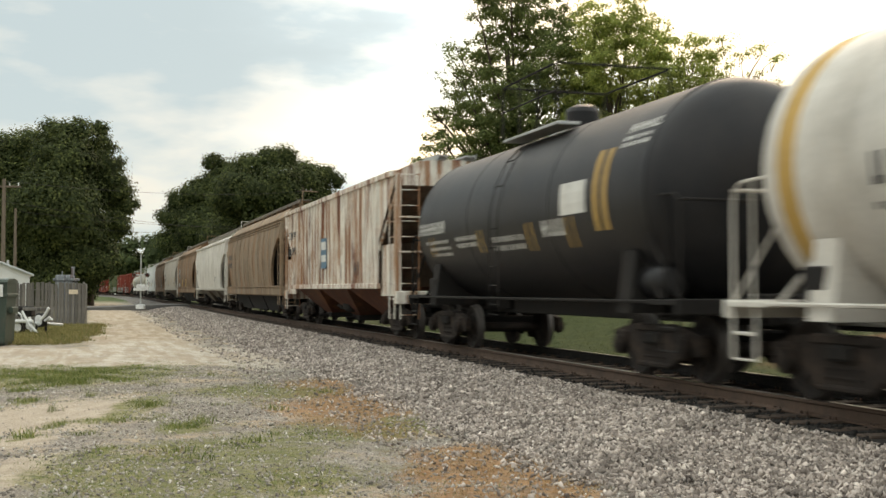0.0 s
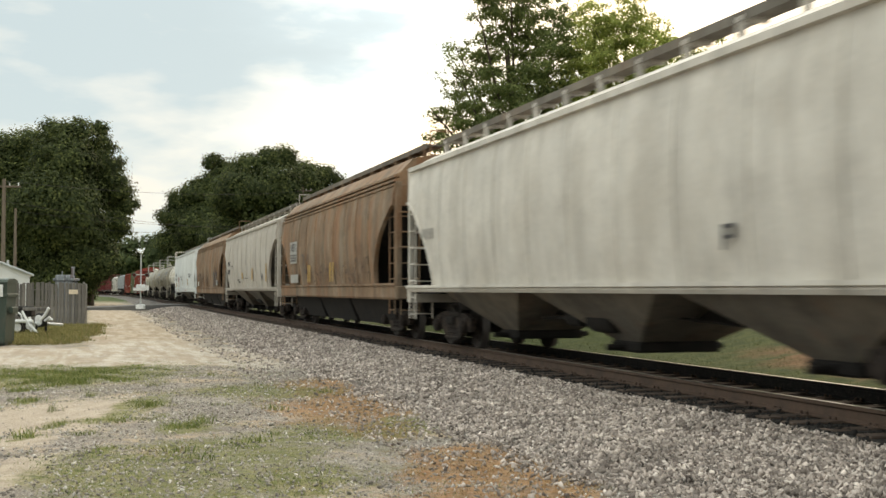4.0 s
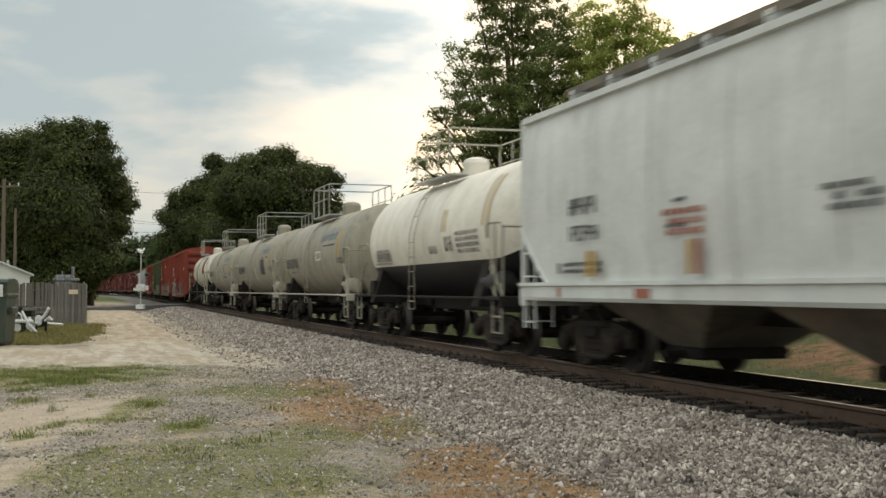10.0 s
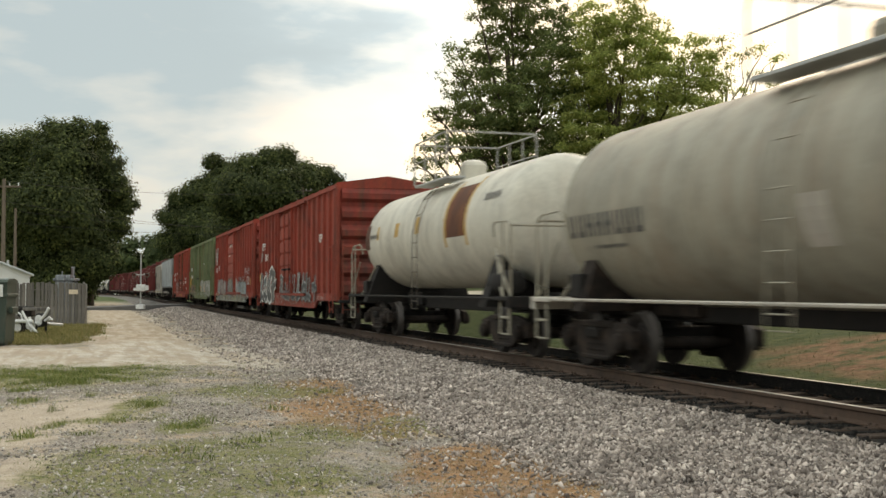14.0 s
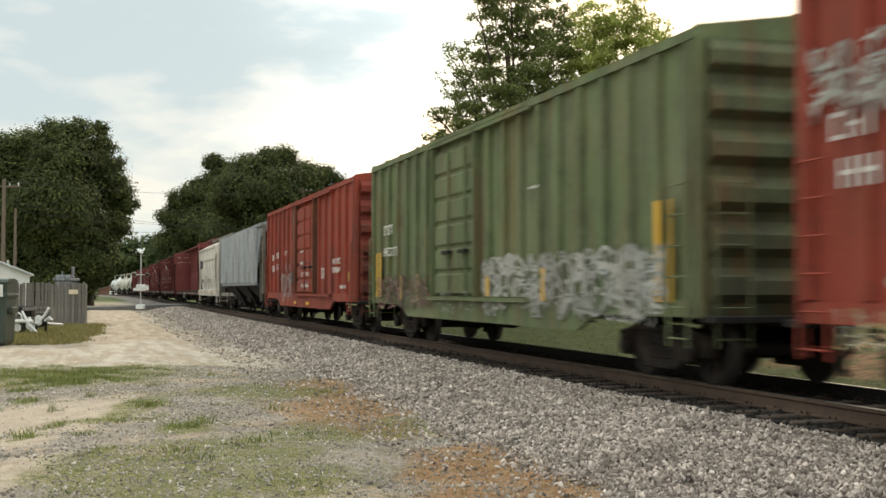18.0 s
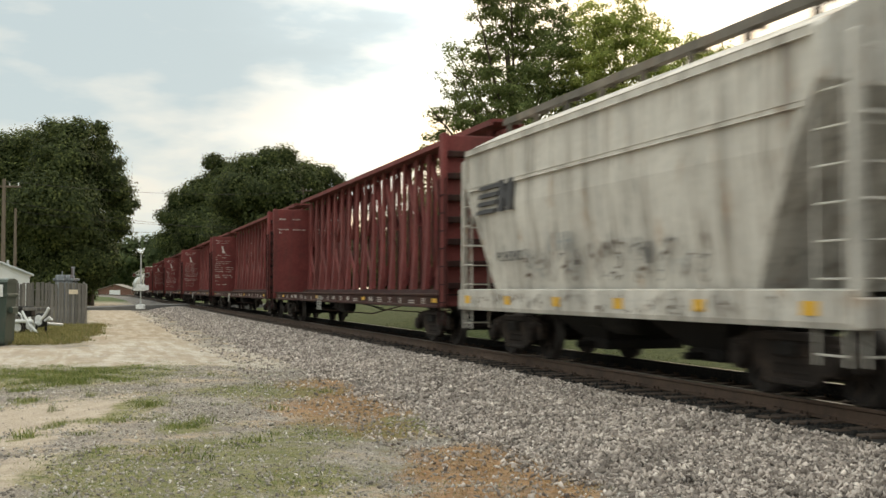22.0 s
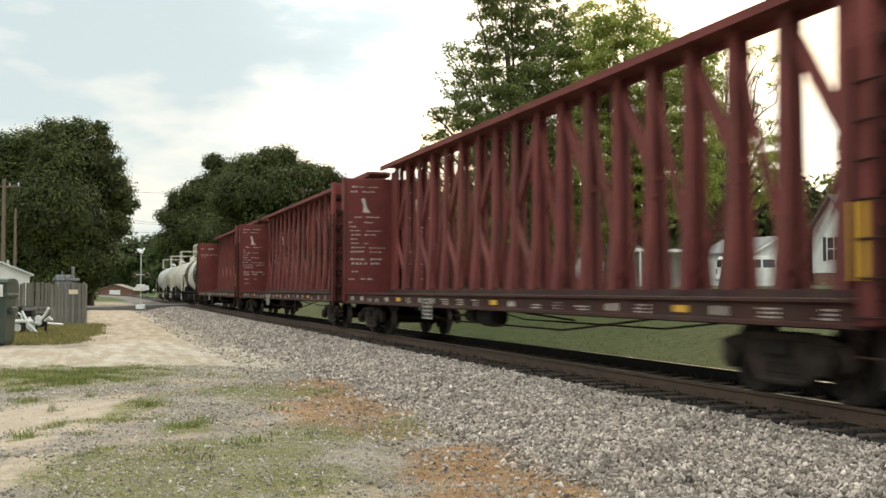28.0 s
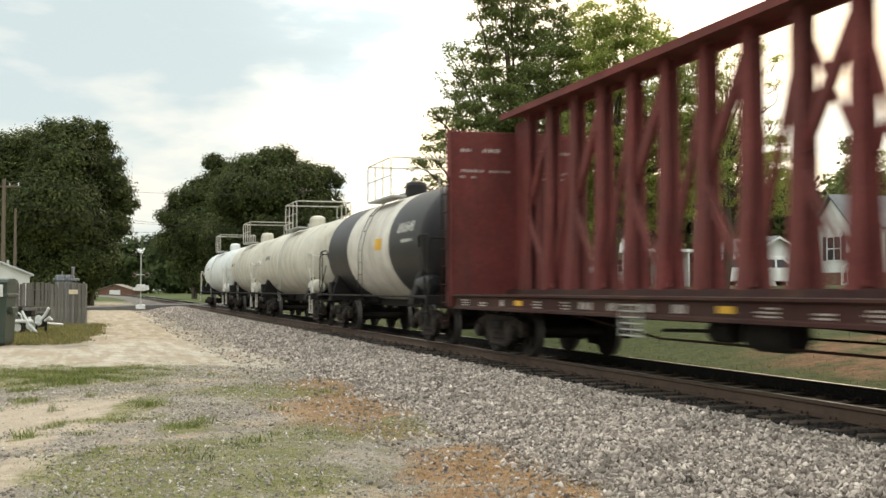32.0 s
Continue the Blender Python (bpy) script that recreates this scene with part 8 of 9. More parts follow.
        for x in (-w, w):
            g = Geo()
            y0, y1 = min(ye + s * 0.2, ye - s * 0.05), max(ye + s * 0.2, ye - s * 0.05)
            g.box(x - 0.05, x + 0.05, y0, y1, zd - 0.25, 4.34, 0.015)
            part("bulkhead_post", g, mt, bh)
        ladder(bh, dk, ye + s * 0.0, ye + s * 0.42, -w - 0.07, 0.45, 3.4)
        # braces from the beam to the bulkhead
        g = Geo()
        y0, y1 = ye - s * 0.05, ye - s * 0.8
        g.extrude([(y0, zd), (y1, zd), (y0 - s * 0.45, zt - 0.2), (y0, zt - 0.2)], "x", -0.04, 0.04)
        part("end_web", g, mt, car)
    # marks on the rear bulkhead's inner face, one column on either side of the beam
    rng = random.Random(spec.get("seed", 3))
    yi = body / 2 - 0.12 - 0.05
    rows = [(3.92, 0.06, 5, 0.6), (3.05, 0.05, 6, 0.55), (2.93, 0.05, 5, 0.6), (2.70, 0.055, 5, 0.65), (2.58, 0.05, 6, 0.6), (2.34, 0.05, 9, 0.9), (2.22, 0.06, 8, 0.8), (2.0, 0.07, 7, 0.8), (1.88, 0.07, 8, 0.9), (1.66, 0.05, 4, 0.5), (1.45, 0.05, 4, 0.55), (3.2, 0.06, 7, 0.75), (2.82, 0.04, 7, 0.8), (2.46, 0.05, 8, 0.9), (4.06, 0.05, 6, 0.7)] if not spec.get("plain") else [(3.9, 0.09, 7, 0.75), (3.5, 0.07, 9, 0.95), (3.38, 0.06, 6, 0.6)]
    for x0 in (-1.28, 0.25):
        for z, h, nn, ww in rows:
            cut = rng.uniform(0.3, 0.6)
            stencil(car, M["stencil_faded"], x0 + rng.uniform(0, 0.1), z, ww * cut, h * 0.8, max(2, int(nn * cut)), yi, face="end", seed=int(z * 100))
            if rng.random() < 0.8:
                stencil(car, M["stencil_faded"], x0 + 0.18 + ww * cut, z, ww * (1 - cut), h * rng.uniform(0.5, 0.9), max(2, int(nn * (1 - cut))), yi, face="end", seed=int(z * 130))
        if not spec.get("plain"):
            g = Geo()
            g.extrude([(x0 + 0.36, 3.74), (x0 + 0.46, 3.76), (x0 + 0.52, 3.48), (x0 + 0.64, 3.34), (x0 + 0.40, 3.36), (x0 + 0.43, 3.52)], "y", yi - 0.005, yi)
            part("emblem", g, M["stencil_faded"], car, "white emblem shape")
    # side sill marks: yellow reflectors and white stencil blocks
    n = 23
    for k in range(n):
        y = -body / 2 + 0.6 + (body - 1.7) * k / (n - 1) + rng.uniform(-0.12, 0.12)
        if k % 7 == (spec.get("seed", 3) % 7):
            plate(car, M["yellow"], y, y + 0.34, 0.90, 0.985, -w + 0.058, "reflector", "yellow reflector")
        elif rng.random() < 0.35:
            stencil(car, M["stencil_faded"], y, 0.88, rng.uniform(0.3, 0.5), 0.11, rng.randint(2, 4), -w + 0.058, seed=k, fill=0.6)
        else:
            ww = rng.uniform(0.3, 0.6)
            for dz in (0.87, 0.915, 0.96)[:rng.randint(2, 3)]:
                stencil(car, M["stencil_faded"], y, dz, ww * rng.uniform(0.7, 1), 0.024, rng.randint(4, 7), -w + 0.058, seed=k)
    g = Geo()
    y = 1.6 + spec.get("seed", 3) % 2
    for dz in (0.0, 0.08, 0.16, 0.24, 0.32, 0.40):
        g.box(-w - 0.012, -w + 0.0, y, y + 0.66, 0.56 + dz, 0.578 + dz)
    for dy in (0.0, 0.22, 0.40, 0.63):
        g.box(-w - 0.008, -w + 0.004, y + dy, y + dy + 0.03, 0.55, 0.98)
    part("routing_board", g, M["dull_panel"], car)
    if spec.get("stripes"):
        for dy in (0.0, 0.14):
            plate(car, M["yellow"], -body / 2 - 0.02 + dy, -body / 2 + 0.06 + dy, 1.25, 1.98, -w - 0.052, "stripe")
    brake_gear(car, 0.5, 0.66, -0.8)
    return car


# ---- the train: where each car's couplings lie along it, in metres behind the mark ----
FREIGHT = []


def put_car(build, front, rear, **spec):
    spec["L"] = rear - front
    FREIGHT.append((build(spec), (front + rear) / 2))


def make_train():
    g = "stencil_black"
    wht = "stencil_white"
    put_car(tank_car, -4.2, 11.35, label="white tank car with a yellow end band and black lettering", mats=["white", "amber"], r=1.5, zc=2.42, rail="white", saddle="white", sillrail="white",
            cuts=[-4, -2, 0, 2, 4, 5.2, 5.95, 6.25], pick=lambda y, a: 1 if 5.93 < y < 6.27 else 0, end=0.05,
            marks=[(-12, 2.9, 2.0, 0.3, 7, g), (-21, 3.0, 1.9, 0.08, 8, g), (-27, 3.3, 1.3, 0.08, 5, g)])
    put_car(tank_car, 11.35, 24.3, label="glossy black tank car with white lettering and yellow double stripes", mats=["black"], r=1.5, zc=2.45, rail="under", ladder="under", sillrail="under", end=0.0,
            marks=[(-6, 3.3, 1.9, 0.24, 10, wht), (-14, 3.2, 1.5, 0.07, 9, wht), (-19, 3.1, 1.4, 0.07, 8, wht), (-24, 3.1, 1.2, 0.07, 7, wht), (-14, 1.5, 1.2, 0.09, 8, wht), (-19, 1.5, 1.2, 0.09, 8, wht),
                   (-18, -0.8, 1.5, 0.1, 8, wht), (-24, -0.8, 1.5, 0.1, 8, wht), (-18, -2.5, 0.9, 0.26, 4, wht), (33, -5.1, 0.9, 0.16, 5, wht), (28, -5.0, 0.8, 0.07, 6, wht), (24, -5.0, 0.8, 0.07, 6, wht)],
            patches=[(-7, 11, -3.35, -2.45, "stencil_white"), (-18, 26, -3.75, -3.6, "amber"), (-18, 26, -4.05, -3.9, "amber"), (-24, -8, 1.37, 1.42, "amber"), (-24, -8, 1.12, 1.17, "amber"), (-26, -8, -1.03, -0.98, "amber"), (-26, -8, -1.28, -1.23, "amber"), (-26, -8, -2.63, -2.58, "amber"), (-26, -8, -2.88, -2.83, "amber"), (-24, -8, 4.37, 4.42, "amber"), (-24, -8, 4.12, 4.17, "amber")])
    put_car(ribbed_hopper, 24.3, 41.05, label="rust-streaked white covered hopper car with upright ribs", mat="rusty_white", bay="maroon", pitch=0.45,
            marks=[(5.2, 2.9, 1.3, 0.26, 5, g), (5.2, 2.35, 1.5, 0.26, 5, g), (-4.4, 1.55, 0.7, 0.35, 2, g)], plates=[(-0.1, 0.75, 1.8, 2.7, "stencil_blue"), (-0.02, 0.67, 2.0, 2.2, "stencil_white"), (-0.02, 0.67, 2.35, 2.6, "stencil_white")])
    put_car(round_hopper, 41.05, 59.3, label="grimy tan covered hopper car with bowed sides and a deep sill", mat="tan", ribs_top=True, marks=[(6.0, 2.65, 1.3, 0.22, 4, g), (6.0, 2.25, 1.4, 0.22, 5, g)])
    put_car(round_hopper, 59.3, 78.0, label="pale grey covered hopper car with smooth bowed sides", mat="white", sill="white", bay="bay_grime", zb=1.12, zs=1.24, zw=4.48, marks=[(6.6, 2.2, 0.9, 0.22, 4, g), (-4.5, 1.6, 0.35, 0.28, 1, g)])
    put_car(round_hopper, 78.0, 95.4, label="rusty brown covered hopper car with a white number panel", mat="orange_tan", ribs_top=True,
            graffiti=[(2.4, 3.5, 1.5, 2.3, ["stencil_black"], 41, 9), (-6.0, 1.5, 1.32, 2.0, ["brown_grime"], 42, 40)],
            plates=[(4.5, 5.8, 2.06, 2.80, "dull_panel"), (4.2, 5.65, 1.40, 1.68, "dull_panel"), (2.3, 2.42, 1.4, 1.95, "amber"), (2.0, 2.12, 1.4, 1.95, "amber"), (-1.2, -1.05, 1.4, 1.95, "amber"), (-1.6, -1.45, 1.4, 1.95, "amber")])
    letters(FREIGHT[-1][0], M["stencil_black"], "AEEX", 5.68, 2.48, 0.25, -1.620, 1.06)
    letters(FREIGHT[-1][0], M["stencil_black"], "55553", 5.68, 2.13, 0.25, -1.620, 1.06)
    put_car(round_hopper, 95.4, 113.9, label="off-white covered hopper car with smooth bowed sides", mat="grey_white", sill="grey_white", bay="bay_grime", zb=1.12, zs=1.24, zw=4.48,
            marks=[(6.0, 2.35, 1.0, 0.22, 5, g), (6.0, 1.95, 1.1, 0.22, 5, g), (4.9, 2.3, 0.5, 0.06, 3, g), (4.9, 2.2, 0.5, 0.06, 3, g), (2.0, 1.6, 0.8, 0.06, 5, g), (2.0, 1.5, 0.8, 0.06, 5, g), (-0.8, 1.65, 0.8, 0.06, 5, g), (-5.4, 1.55, 0.4, 0.3, 1, g)],
            plates=[(1.0, 1.3, 1.65, 1.95, "amber"), (-2.4, -2.1, 1.6, 2.1, "amber"), (-6.45, -6.25, 1.5, 2.2, "amber")])
    put_car(round_hopper, 113.9, 131.4, label="brown rust-stained covered hopper car with faded marks", mat="orange_tan", ribs_top=True, plates=[(5.5, 6.15, 1.42, 1.7, "stencil_white"), (-6.1, -5.3, 1.42, 1.68, "graffiti_grey"), (-6.05, -5.85, 1.46, 1.64, "stencil_black"), (-5.75, -5.55, 1.46, 1.64, "stencil_black")],
            graffiti=[(-5.5, -3.6, 1.35, 2.2, ["stencil_black"], 31, 38), (-0.1, 1.1, 1.35, 2.0, ["brown_grime"], 32, 22), (-5.2, -3.9, 2.1, 2.5, ["brown_grime"], 33, 16), (2.0, 6.0, 1.35, 2.2, ["brown_grime"], 34, 26)],
            marks=[(5.7, 2.0, 0.5, 0.16, 3, g)])
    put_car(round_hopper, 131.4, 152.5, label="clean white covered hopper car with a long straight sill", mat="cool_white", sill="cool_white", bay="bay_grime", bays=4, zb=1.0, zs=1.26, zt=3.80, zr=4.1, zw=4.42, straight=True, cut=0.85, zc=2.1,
            marks=[(6.95, 1.85, 1.05, 0.22, 6, g), (4.6, 2.2, 0.5, 0.05, 3, g), (4.6, 1.9, 0.5, 0.05, 3, g), (4.2, 2.05, 1.0, 0.08, 6, "faded_red"), (4.2, 1.93, 1.0, 0.08, 6, "faded_red"), (4.2, 1.81, 0.9, 0.08, 5, "faded_red"), (6.9, 1.5, 1.3, 0.06, 8, g), (6.9, 1.4, 1.3, 0.06, 8, g), (6.95, 2.22, 1.0, 0.24, 5, g), (1.2, 2.1, 0.9, 0.07, 5, g), (1.2, 2.0, 0.9, 0.07, 5, g), (1.2, 1.9, 0.8, 0.07, 5, g),
                   (-5.8, 2.05, 0.7, 0.3, 2, g), (-6.9, 2.05, 0.8, 0.08, 4, g), (-6.9, 2.2, 0.8, 0.08, 4, g), (8.2, 1.4, 0.4, 0.16, 1, g)],
            plates=[(0.3, 0.42, 1.45, 1.95, "amber"), (-4.1, -3.98, 1.5, 1.95, "amber"), (-4.35, -4.23, 1.5, 1.95, "amber"), (-1.9, -1.5, 1.06, 1.18, "faded_red"), (5.6, 6.0, 1.06, 1.18, "faded_red"), (8.4, 8.5, 1.06, 1.2, "faded_red"), (4.45, 4.55, 1.35, 1.75, "amber"), (4.25, 4.35, 1.35, 1.75, "faded_red"), (7.0, 7.1, 1.35, 1.7, "amber"), (7.2, 7.3, 1.35, 1.7, "amber")])
    put_car(tank_car, 152.5, 164.7, label="tank car, cream-white above and black below", mats=["bright_cream", "black"], r=1.34, zc=2.34, rail="cream", end_rail="tank_grey", sillrail="under", reservoir="black",
            pick=lambda y, a: 1 if a < -27 and a > -153 else 0, ladder="tank_grey", marks=[(-21, 2.6, 1.5, 0.22, 9, g), (-11, 2.7, 1.2, 0.05, 8, g), (-18, -1.2, 0.6, 0.16, 3, g), (-17, -2.3, 0.6, 0.3, 2, g), (-24.5, 2.7, 1.6, 0.05, 9, g), (-20, -3.9, 1.4, 0.09, 5, g), (-15, -3.9, 1.4, 0.09, 5, g), (-10, -3.9, 1.4, 0.09, 5, g), (-5, -3.9, 1.4, 0.09, 5, g)],
            patches=[(0, 45, -4.3, -4.2, "amber"), (0, 45, -4.55, -4.45, "amber"), (0, 20, -1.75, -1.67, "amber"), (0, 20, -1.95, -1.87, "amber")])
    for f, b, seed in ((164.7, 177.85, 0), (177.85, 192.3, 1), (192.3, 206.85, 2)):
        h = (b - f) / 2
        put_car(tank_car, f, b, label=("dusty grey tank car with a faded blue emblem", "pale grey tank car with a blue emblem and a lettering board", "grey-green tank car with a blue emblem and white lines")[seed],
                mats=["tank_grey"], r=1.36, zc=2.28, rail="dull_panel", end_rail="tank_grey", ladder="tank_grey", sillrail="grey_white", saddle="truck", plat=1.3,
                marks=[(-15, h - 4.0, 2.4, 0.33, 8, g), (-23, h - 3.4, 1.0, 0.06, 6, g), (16, -h * 0.55, 2.3, 0.42, 6, "stencil_blue"), (9, -h * 0.55, 2.9, 0.05, 1, g), (-14, -h * 0.72, 0.8, 0.06, 5, g), (-10, -h * 0.72, 0.8, 0.06, 5, g)] + ([(4 - 3.6 * k, -h * 0.42, 1.1, 0.06, 5, wht if seed == 2 else g) for k in range(7)] if seed else []),
                patches=[(-4, 30, -h + 2.35, -h + 2.6, "amber")] + ([(-8, 4, -1.6, -0.75, "stencil_white"), (-6, 2, -1.5, -0.85, "tank_grey")] if seed == 0 else [(-20, 7.5, -h * 0.42 - 0.08, -h * 0.42 + 1.15, "stencil_black"), (-4, 30, -h + 4.0, -h + 4.2, "amber"), (-30, -6, -0.55, -0.1, "grey_white")]))
    put_car(tank_car, 206.85, 220.2, label="short grey-green tank car with rust-red patches and yellow marks", mats=["cream", "maroon", "amber"], r=1.22, zc=2.42, rail="dull_panel", end_rail="tank_grey", ladder="bay_grime", reservoir="under", sillrail="under", plat=1.25,
            cuts=[-3.1, -2.95, -1.75, -1.6, -0.8, 0, 1, 2, 3, 4, 4.5], pick=lambda y, a: (1 if -10 < a < 48 else 0) if -2.95 < y < -1.75 else (2 if -3.1 < y < -1.6 and -20 < a < 55 else 0),
            marks=[(20, -4.8, 0.9, 0.16, 5, g), (2, 4.0, 0.8, 0.12, 6, g)], patches=[(-10, 20, 4.85, 5.3, "maroon"), (0, 16, 2.0, 2.35, "amber"), (0, 18, 0.2, 0.55, "amber"), (0, 16, 3.9, 4.1, "amber")])
    put_car(boxcar, 220.2, 237.75, label="red ribbed boxcar with large black and silver graffiti", mat="red_bright", door=(-0.6, 2.2), marks=[(5.8, 2.75, 0.9, 0.28, 4, wht), (5.0, 2.3, 0.9, 0.28, 3, wht), (-5.9, 2.6, 0.5, 0.25, 2, wht)],
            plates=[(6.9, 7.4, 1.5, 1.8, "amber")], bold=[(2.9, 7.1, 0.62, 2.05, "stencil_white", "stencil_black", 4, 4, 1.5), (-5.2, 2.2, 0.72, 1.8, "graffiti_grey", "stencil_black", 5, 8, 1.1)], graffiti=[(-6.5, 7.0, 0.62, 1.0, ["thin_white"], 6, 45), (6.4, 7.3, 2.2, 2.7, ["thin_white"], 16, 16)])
    put_car(boxcar, 237.75, 255.3, label="red ribbed boxcar with pink and grey graffiti along its lower side", mat="red", bars=(), door=(-1.3, 1.6), marks=[(6.6, 2.55, 0.7, 0.28, 3, wht), (6.6, 2.1, 0.6, 0.28, 2, wht), (5.4, 2.2, 0.5, 0.28, 2, wht), (-0.3, 3.28, 1.2, 0.15, 9, wht), (0.5, 2.85, 0.7, 0.05, 5, wht), ],
            plates=[(5.6, 5.9, 1.1, 1.25, "yellow"), (3.0, 3.5, 1.1, 1.25, "yellow"), (0.2, 0.7, 1.0, 1.15, "yellow"), (-7.4, -7.0, 1.4, 1.7, "amber"), (-6.8, -6.05, 1.40, 1.75, "dull_panel"), (-6.72, -6.13, 1.44, 1.71, "red"), (-6.5, -6.35, 1.46, 1.69, "stencil_black")],
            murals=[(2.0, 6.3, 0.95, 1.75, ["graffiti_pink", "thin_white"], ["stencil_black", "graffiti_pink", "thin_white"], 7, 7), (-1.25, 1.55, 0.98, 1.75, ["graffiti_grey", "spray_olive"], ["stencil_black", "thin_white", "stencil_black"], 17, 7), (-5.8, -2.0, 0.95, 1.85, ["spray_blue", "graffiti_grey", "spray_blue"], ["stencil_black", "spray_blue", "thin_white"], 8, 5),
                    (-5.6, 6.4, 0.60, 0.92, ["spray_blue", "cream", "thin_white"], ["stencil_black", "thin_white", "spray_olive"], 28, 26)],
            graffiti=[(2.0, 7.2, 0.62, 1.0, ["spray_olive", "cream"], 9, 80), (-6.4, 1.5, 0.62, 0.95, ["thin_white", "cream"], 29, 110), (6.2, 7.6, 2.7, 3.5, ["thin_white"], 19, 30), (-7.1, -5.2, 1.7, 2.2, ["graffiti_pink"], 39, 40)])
    put_car(boxcar, 255.3, 272.95, label="faded green ribbed boxcar with yellow corner stripes and pale graffiti", mat="green", end_mat="green_end", posts=21, door=(-0.2, 2.4), marks=[(5.75, 2.45, 0.8, 0.22, 4, wht), (5.3, 1.95, 1.25, 0.2, 7, wht), (-3.3, 2.75, 0.6, 0.05, 4, wht)],
            plates=[(-7.34, -7.2, 1.02, 2.25, "yellow"), (-7.05, -6.91, 1.02, 2.25, "yellow"), (7.1, 7.22, 1.0, 2.05, "yellow"), (6.78, 6.90, 1.0, 2.05, "yellow"), (3.55, 3.65, 0.95, 1.5, "amber"), (4.9, 5.0, 0.95, 1.5, "amber"), (-3.4, -3.28, 1.0, 1.5, "yellow"), (-0.9, -0.75, 1.0, 1.4, "yellow")],
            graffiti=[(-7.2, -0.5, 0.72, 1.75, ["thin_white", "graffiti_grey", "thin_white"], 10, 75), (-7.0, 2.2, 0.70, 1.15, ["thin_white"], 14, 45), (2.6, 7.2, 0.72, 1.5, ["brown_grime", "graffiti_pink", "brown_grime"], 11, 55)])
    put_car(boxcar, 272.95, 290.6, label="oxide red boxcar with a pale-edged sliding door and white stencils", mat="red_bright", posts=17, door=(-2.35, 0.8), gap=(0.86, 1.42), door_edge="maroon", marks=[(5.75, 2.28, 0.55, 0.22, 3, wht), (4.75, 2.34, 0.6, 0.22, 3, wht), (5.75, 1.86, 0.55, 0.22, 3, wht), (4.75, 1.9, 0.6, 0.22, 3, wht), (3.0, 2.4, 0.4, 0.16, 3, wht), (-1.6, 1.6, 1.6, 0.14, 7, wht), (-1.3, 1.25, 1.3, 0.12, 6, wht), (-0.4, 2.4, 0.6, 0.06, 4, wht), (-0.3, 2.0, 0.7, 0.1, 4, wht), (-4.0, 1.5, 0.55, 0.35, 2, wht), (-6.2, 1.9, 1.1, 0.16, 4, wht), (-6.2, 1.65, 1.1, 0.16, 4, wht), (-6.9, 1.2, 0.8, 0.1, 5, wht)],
            # the black plate at 1.75 paints the dark inside of a small hole
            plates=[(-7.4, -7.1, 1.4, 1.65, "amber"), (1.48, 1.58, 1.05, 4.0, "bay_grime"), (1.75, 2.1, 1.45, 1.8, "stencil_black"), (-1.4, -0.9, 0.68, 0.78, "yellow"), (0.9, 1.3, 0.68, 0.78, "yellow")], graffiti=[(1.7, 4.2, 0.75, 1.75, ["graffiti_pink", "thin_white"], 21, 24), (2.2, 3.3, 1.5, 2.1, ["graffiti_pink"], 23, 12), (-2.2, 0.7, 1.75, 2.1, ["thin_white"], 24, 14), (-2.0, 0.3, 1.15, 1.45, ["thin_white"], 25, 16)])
    put_car(ribbed_hopper, 290.6, 308.3, label="cement-grey ribbed covered hopper car with soot-dark ends", mat="cement", rib_mat="cement_light", dark_end=True, zs=1.40, pitch=0.74, rib=(0.08, 0.15), marks=[(-4.1, 1.98, 0.62, 0.3, 2, wht), (-5.4, 1.5, 0.6, 0.36, 2, wht), (-3.6, 1.56, 0.5, 0.12, 3, g), (0.9, 1.62, 0.7, 0.1, 4, g), (0.9, 1.78, 0.7, 0.08, 5, g), (4.2, 1.85, 0.6, 0.24, 3, wht), (2.9, 3.3, 0.7, 0.1, 4, g)],
            plates=[(-5.6, -5.0, 2.1, 2.75, "stencil_black"), (5.3, 5.7, 1.5, 1.95, "amber"), (1.75, 2.1, 1.5, 1.93, "amber"), (-1.2, -0.85, 1.5, 1.95, "amber"), (-4.35, -4.05, 1.5, 2.0, "amber"), (1.2, 1.6, 1.68, 1.84, "stencil_white")])
    put_car(short_hopper, 308.3, 321.3, label="short dirty-white hopper car with a dark emblem and orange squares", mat="dirty_white", marks=[(2.6, 1.65, 1.2, 0.16, 6, g), (0.6, 1.75, 1.0, 0.3, 3, "graffiti_grey"), (-2.0, 1.5, 0.6, 0.3, 1, g)])
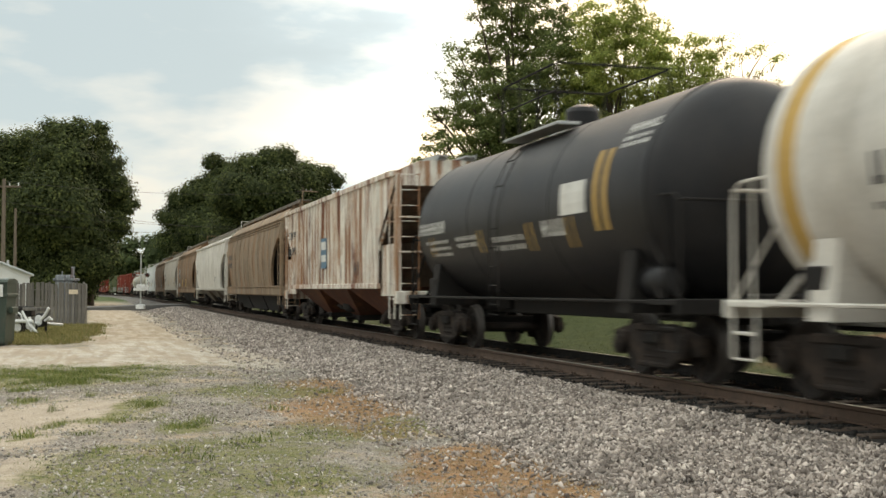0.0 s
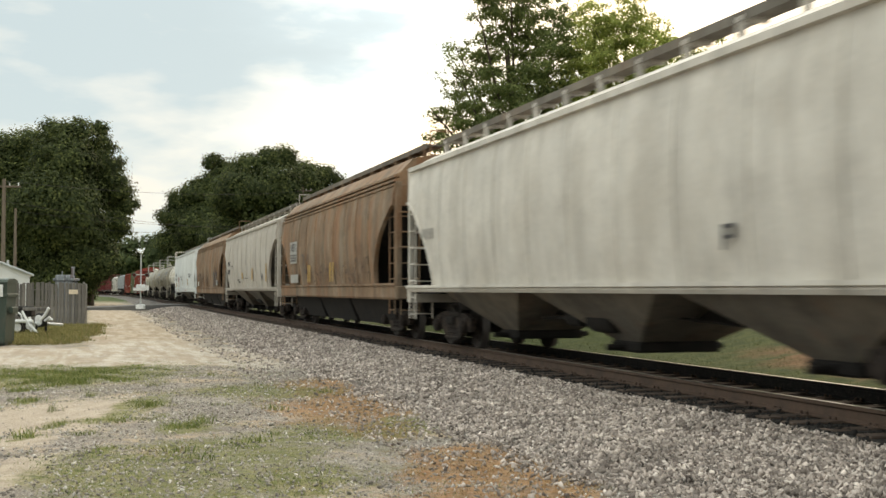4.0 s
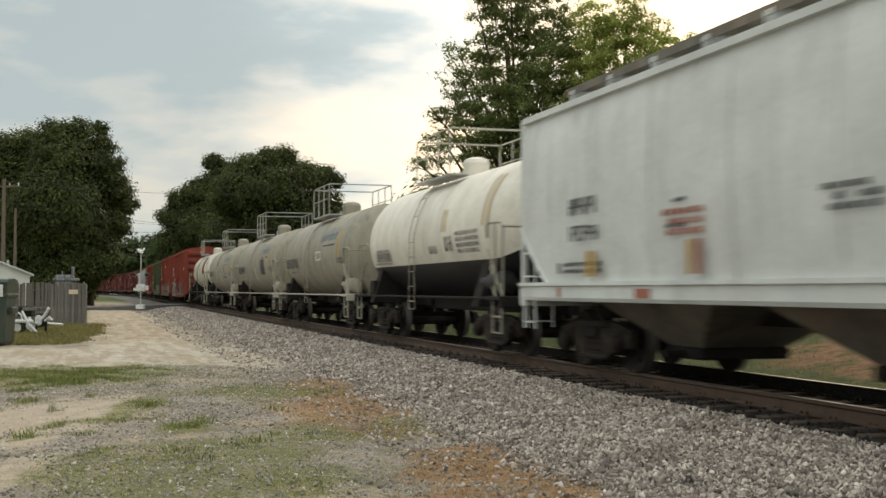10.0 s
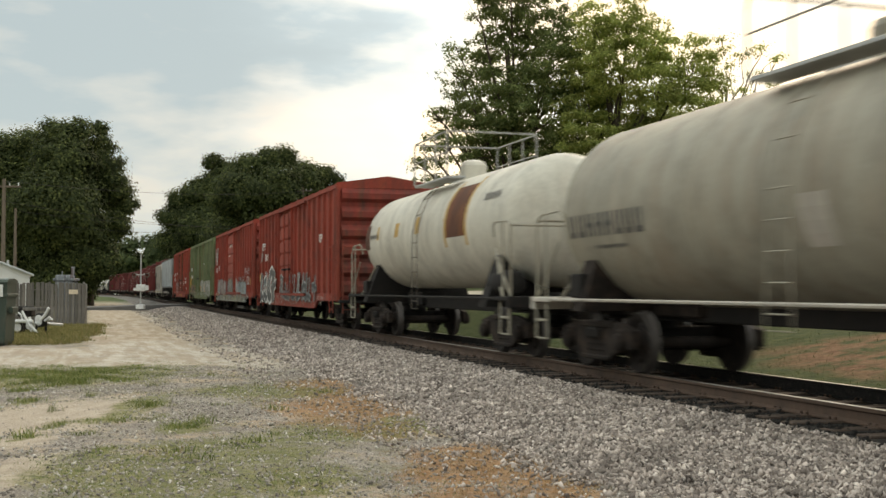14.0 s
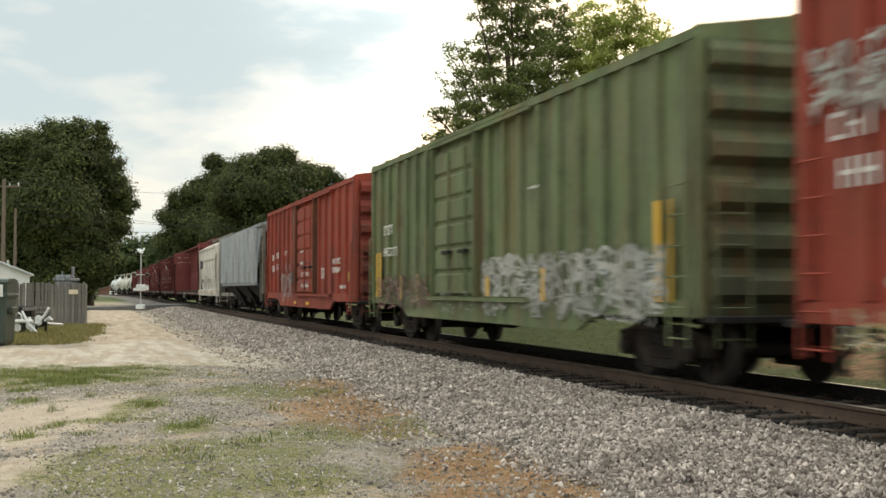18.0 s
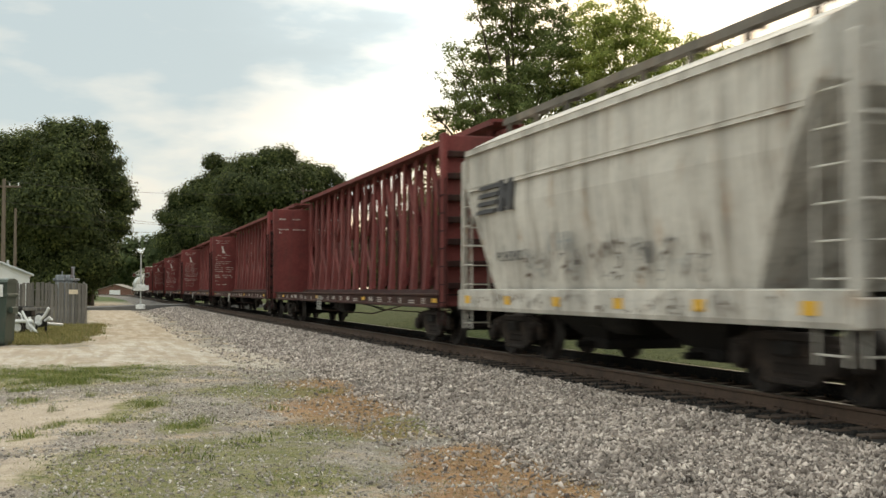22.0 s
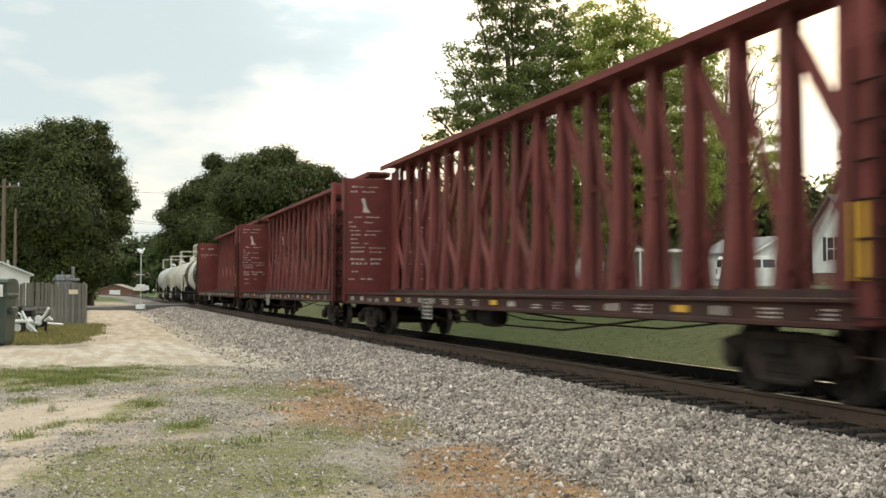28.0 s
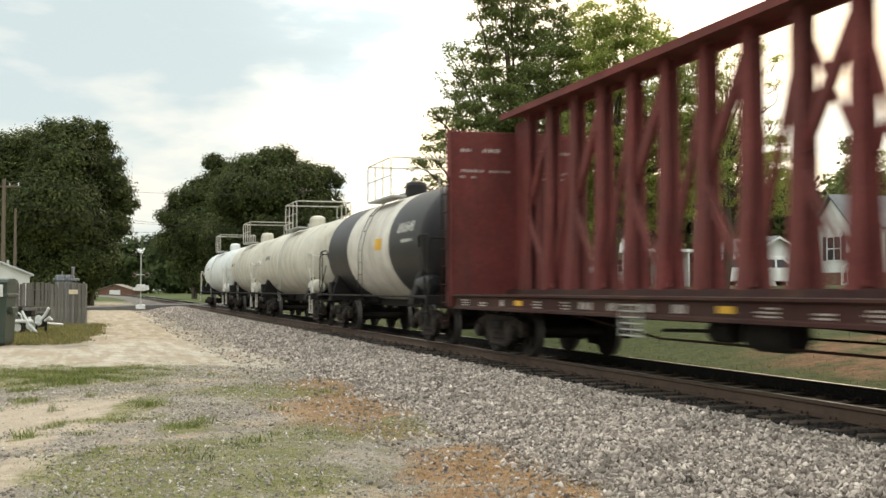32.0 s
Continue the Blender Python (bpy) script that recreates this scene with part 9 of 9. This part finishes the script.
    for k, (f, b) in enumerate(((321.3, 345.1), (345.1, 368.9), (368.9, 392.35), (392.35, 416.25), (416.25, 439.95), (439.95, 462.9))):
        put_car(lumber_car, f, b, label="empty oxide-brown centre-beam lumber car with bulkhead ends", seed=k, plain=k in (0, 5), stripes=k in (3, 5))
    put_car(tank_car, 462.9, 476.0, label="black tank car with a wide white band", mats=["black", "white"], r=1.36, zc=2.25, rail="cream", end_rail="under", ladder="under", sillrail="under", cuts=[-2.3, -1.1, 0, 1.1, 2.3], pick=lambda y, a: 1 if -2.2 < y < 2.2 else 0,
            marks=[(10, -4.4, 1.4, 0.24, 6, wht), (0, -4.4, 1.0, 0.08, 6, wht)], patches=[(-4, 8, -1.6, -0.9, "yellow")])
    put_car(tank_car, 476.0, 490.4, label="stained cream tank car with a white top platform", mats=["cream"], r=1.30, zc=2.25, rail="white", sillrail="under", marks=[(5, 3.5, 1.2, 0.18, 7, g)])
    put_car(tank_car, 490.4, 502.0, label="pale cream tank car with a white top platform", mats=["cream"], r=1.28, zc=2.25, rail="white", sillrail="under", marks=[(5, 3.0, 1.0, 0.16, 6, g)])
    put_car(tank_car, 502.0, 516.8, label="white tank car, the last of the train", mats=["cool_white"], r=1.28, zc=2.25, rail="white", sillrail="under", marks=[(5, 3.0, 1.0, 0.16, 6, g)])


make_train()


# ---- movement: the train rolls past from far to near ----
def rolled(t):
    return 13.3817 * t + 0.0125339 * t * t


def motions():
    for car, q in FREIGHT:
        walk(car, [(0.5 * k, track_pose(q - rolled(0.5 * k))) for k in range(65)])
    place = {car: q for car, q in FREIGHT}
    for car, wheels, off, y in WHEELSETS:
        q = place[car] + off
        rows, t, turned, last = [], 0.0, 0.0, None
        spin = lambda tt: max(0.0, min(rolled(tt), q + 4.0) - max(0.0, q - 46.0)) / 0.425
        while t <= 32.0001:
            a = spin(t)
            if last is None or a != last or t > 31.99:
                rows.append((t, pose(0, y, 0.425, math.degrees(a))))
            last = a
            nxt = t + 1 / 30
            t = nxt
        if rows[-1][0] < 31.99:
            rows.append((32.0, pose(0, y, 0.425, math.degrees(last))))
        walk(wheels, rows)


motions()
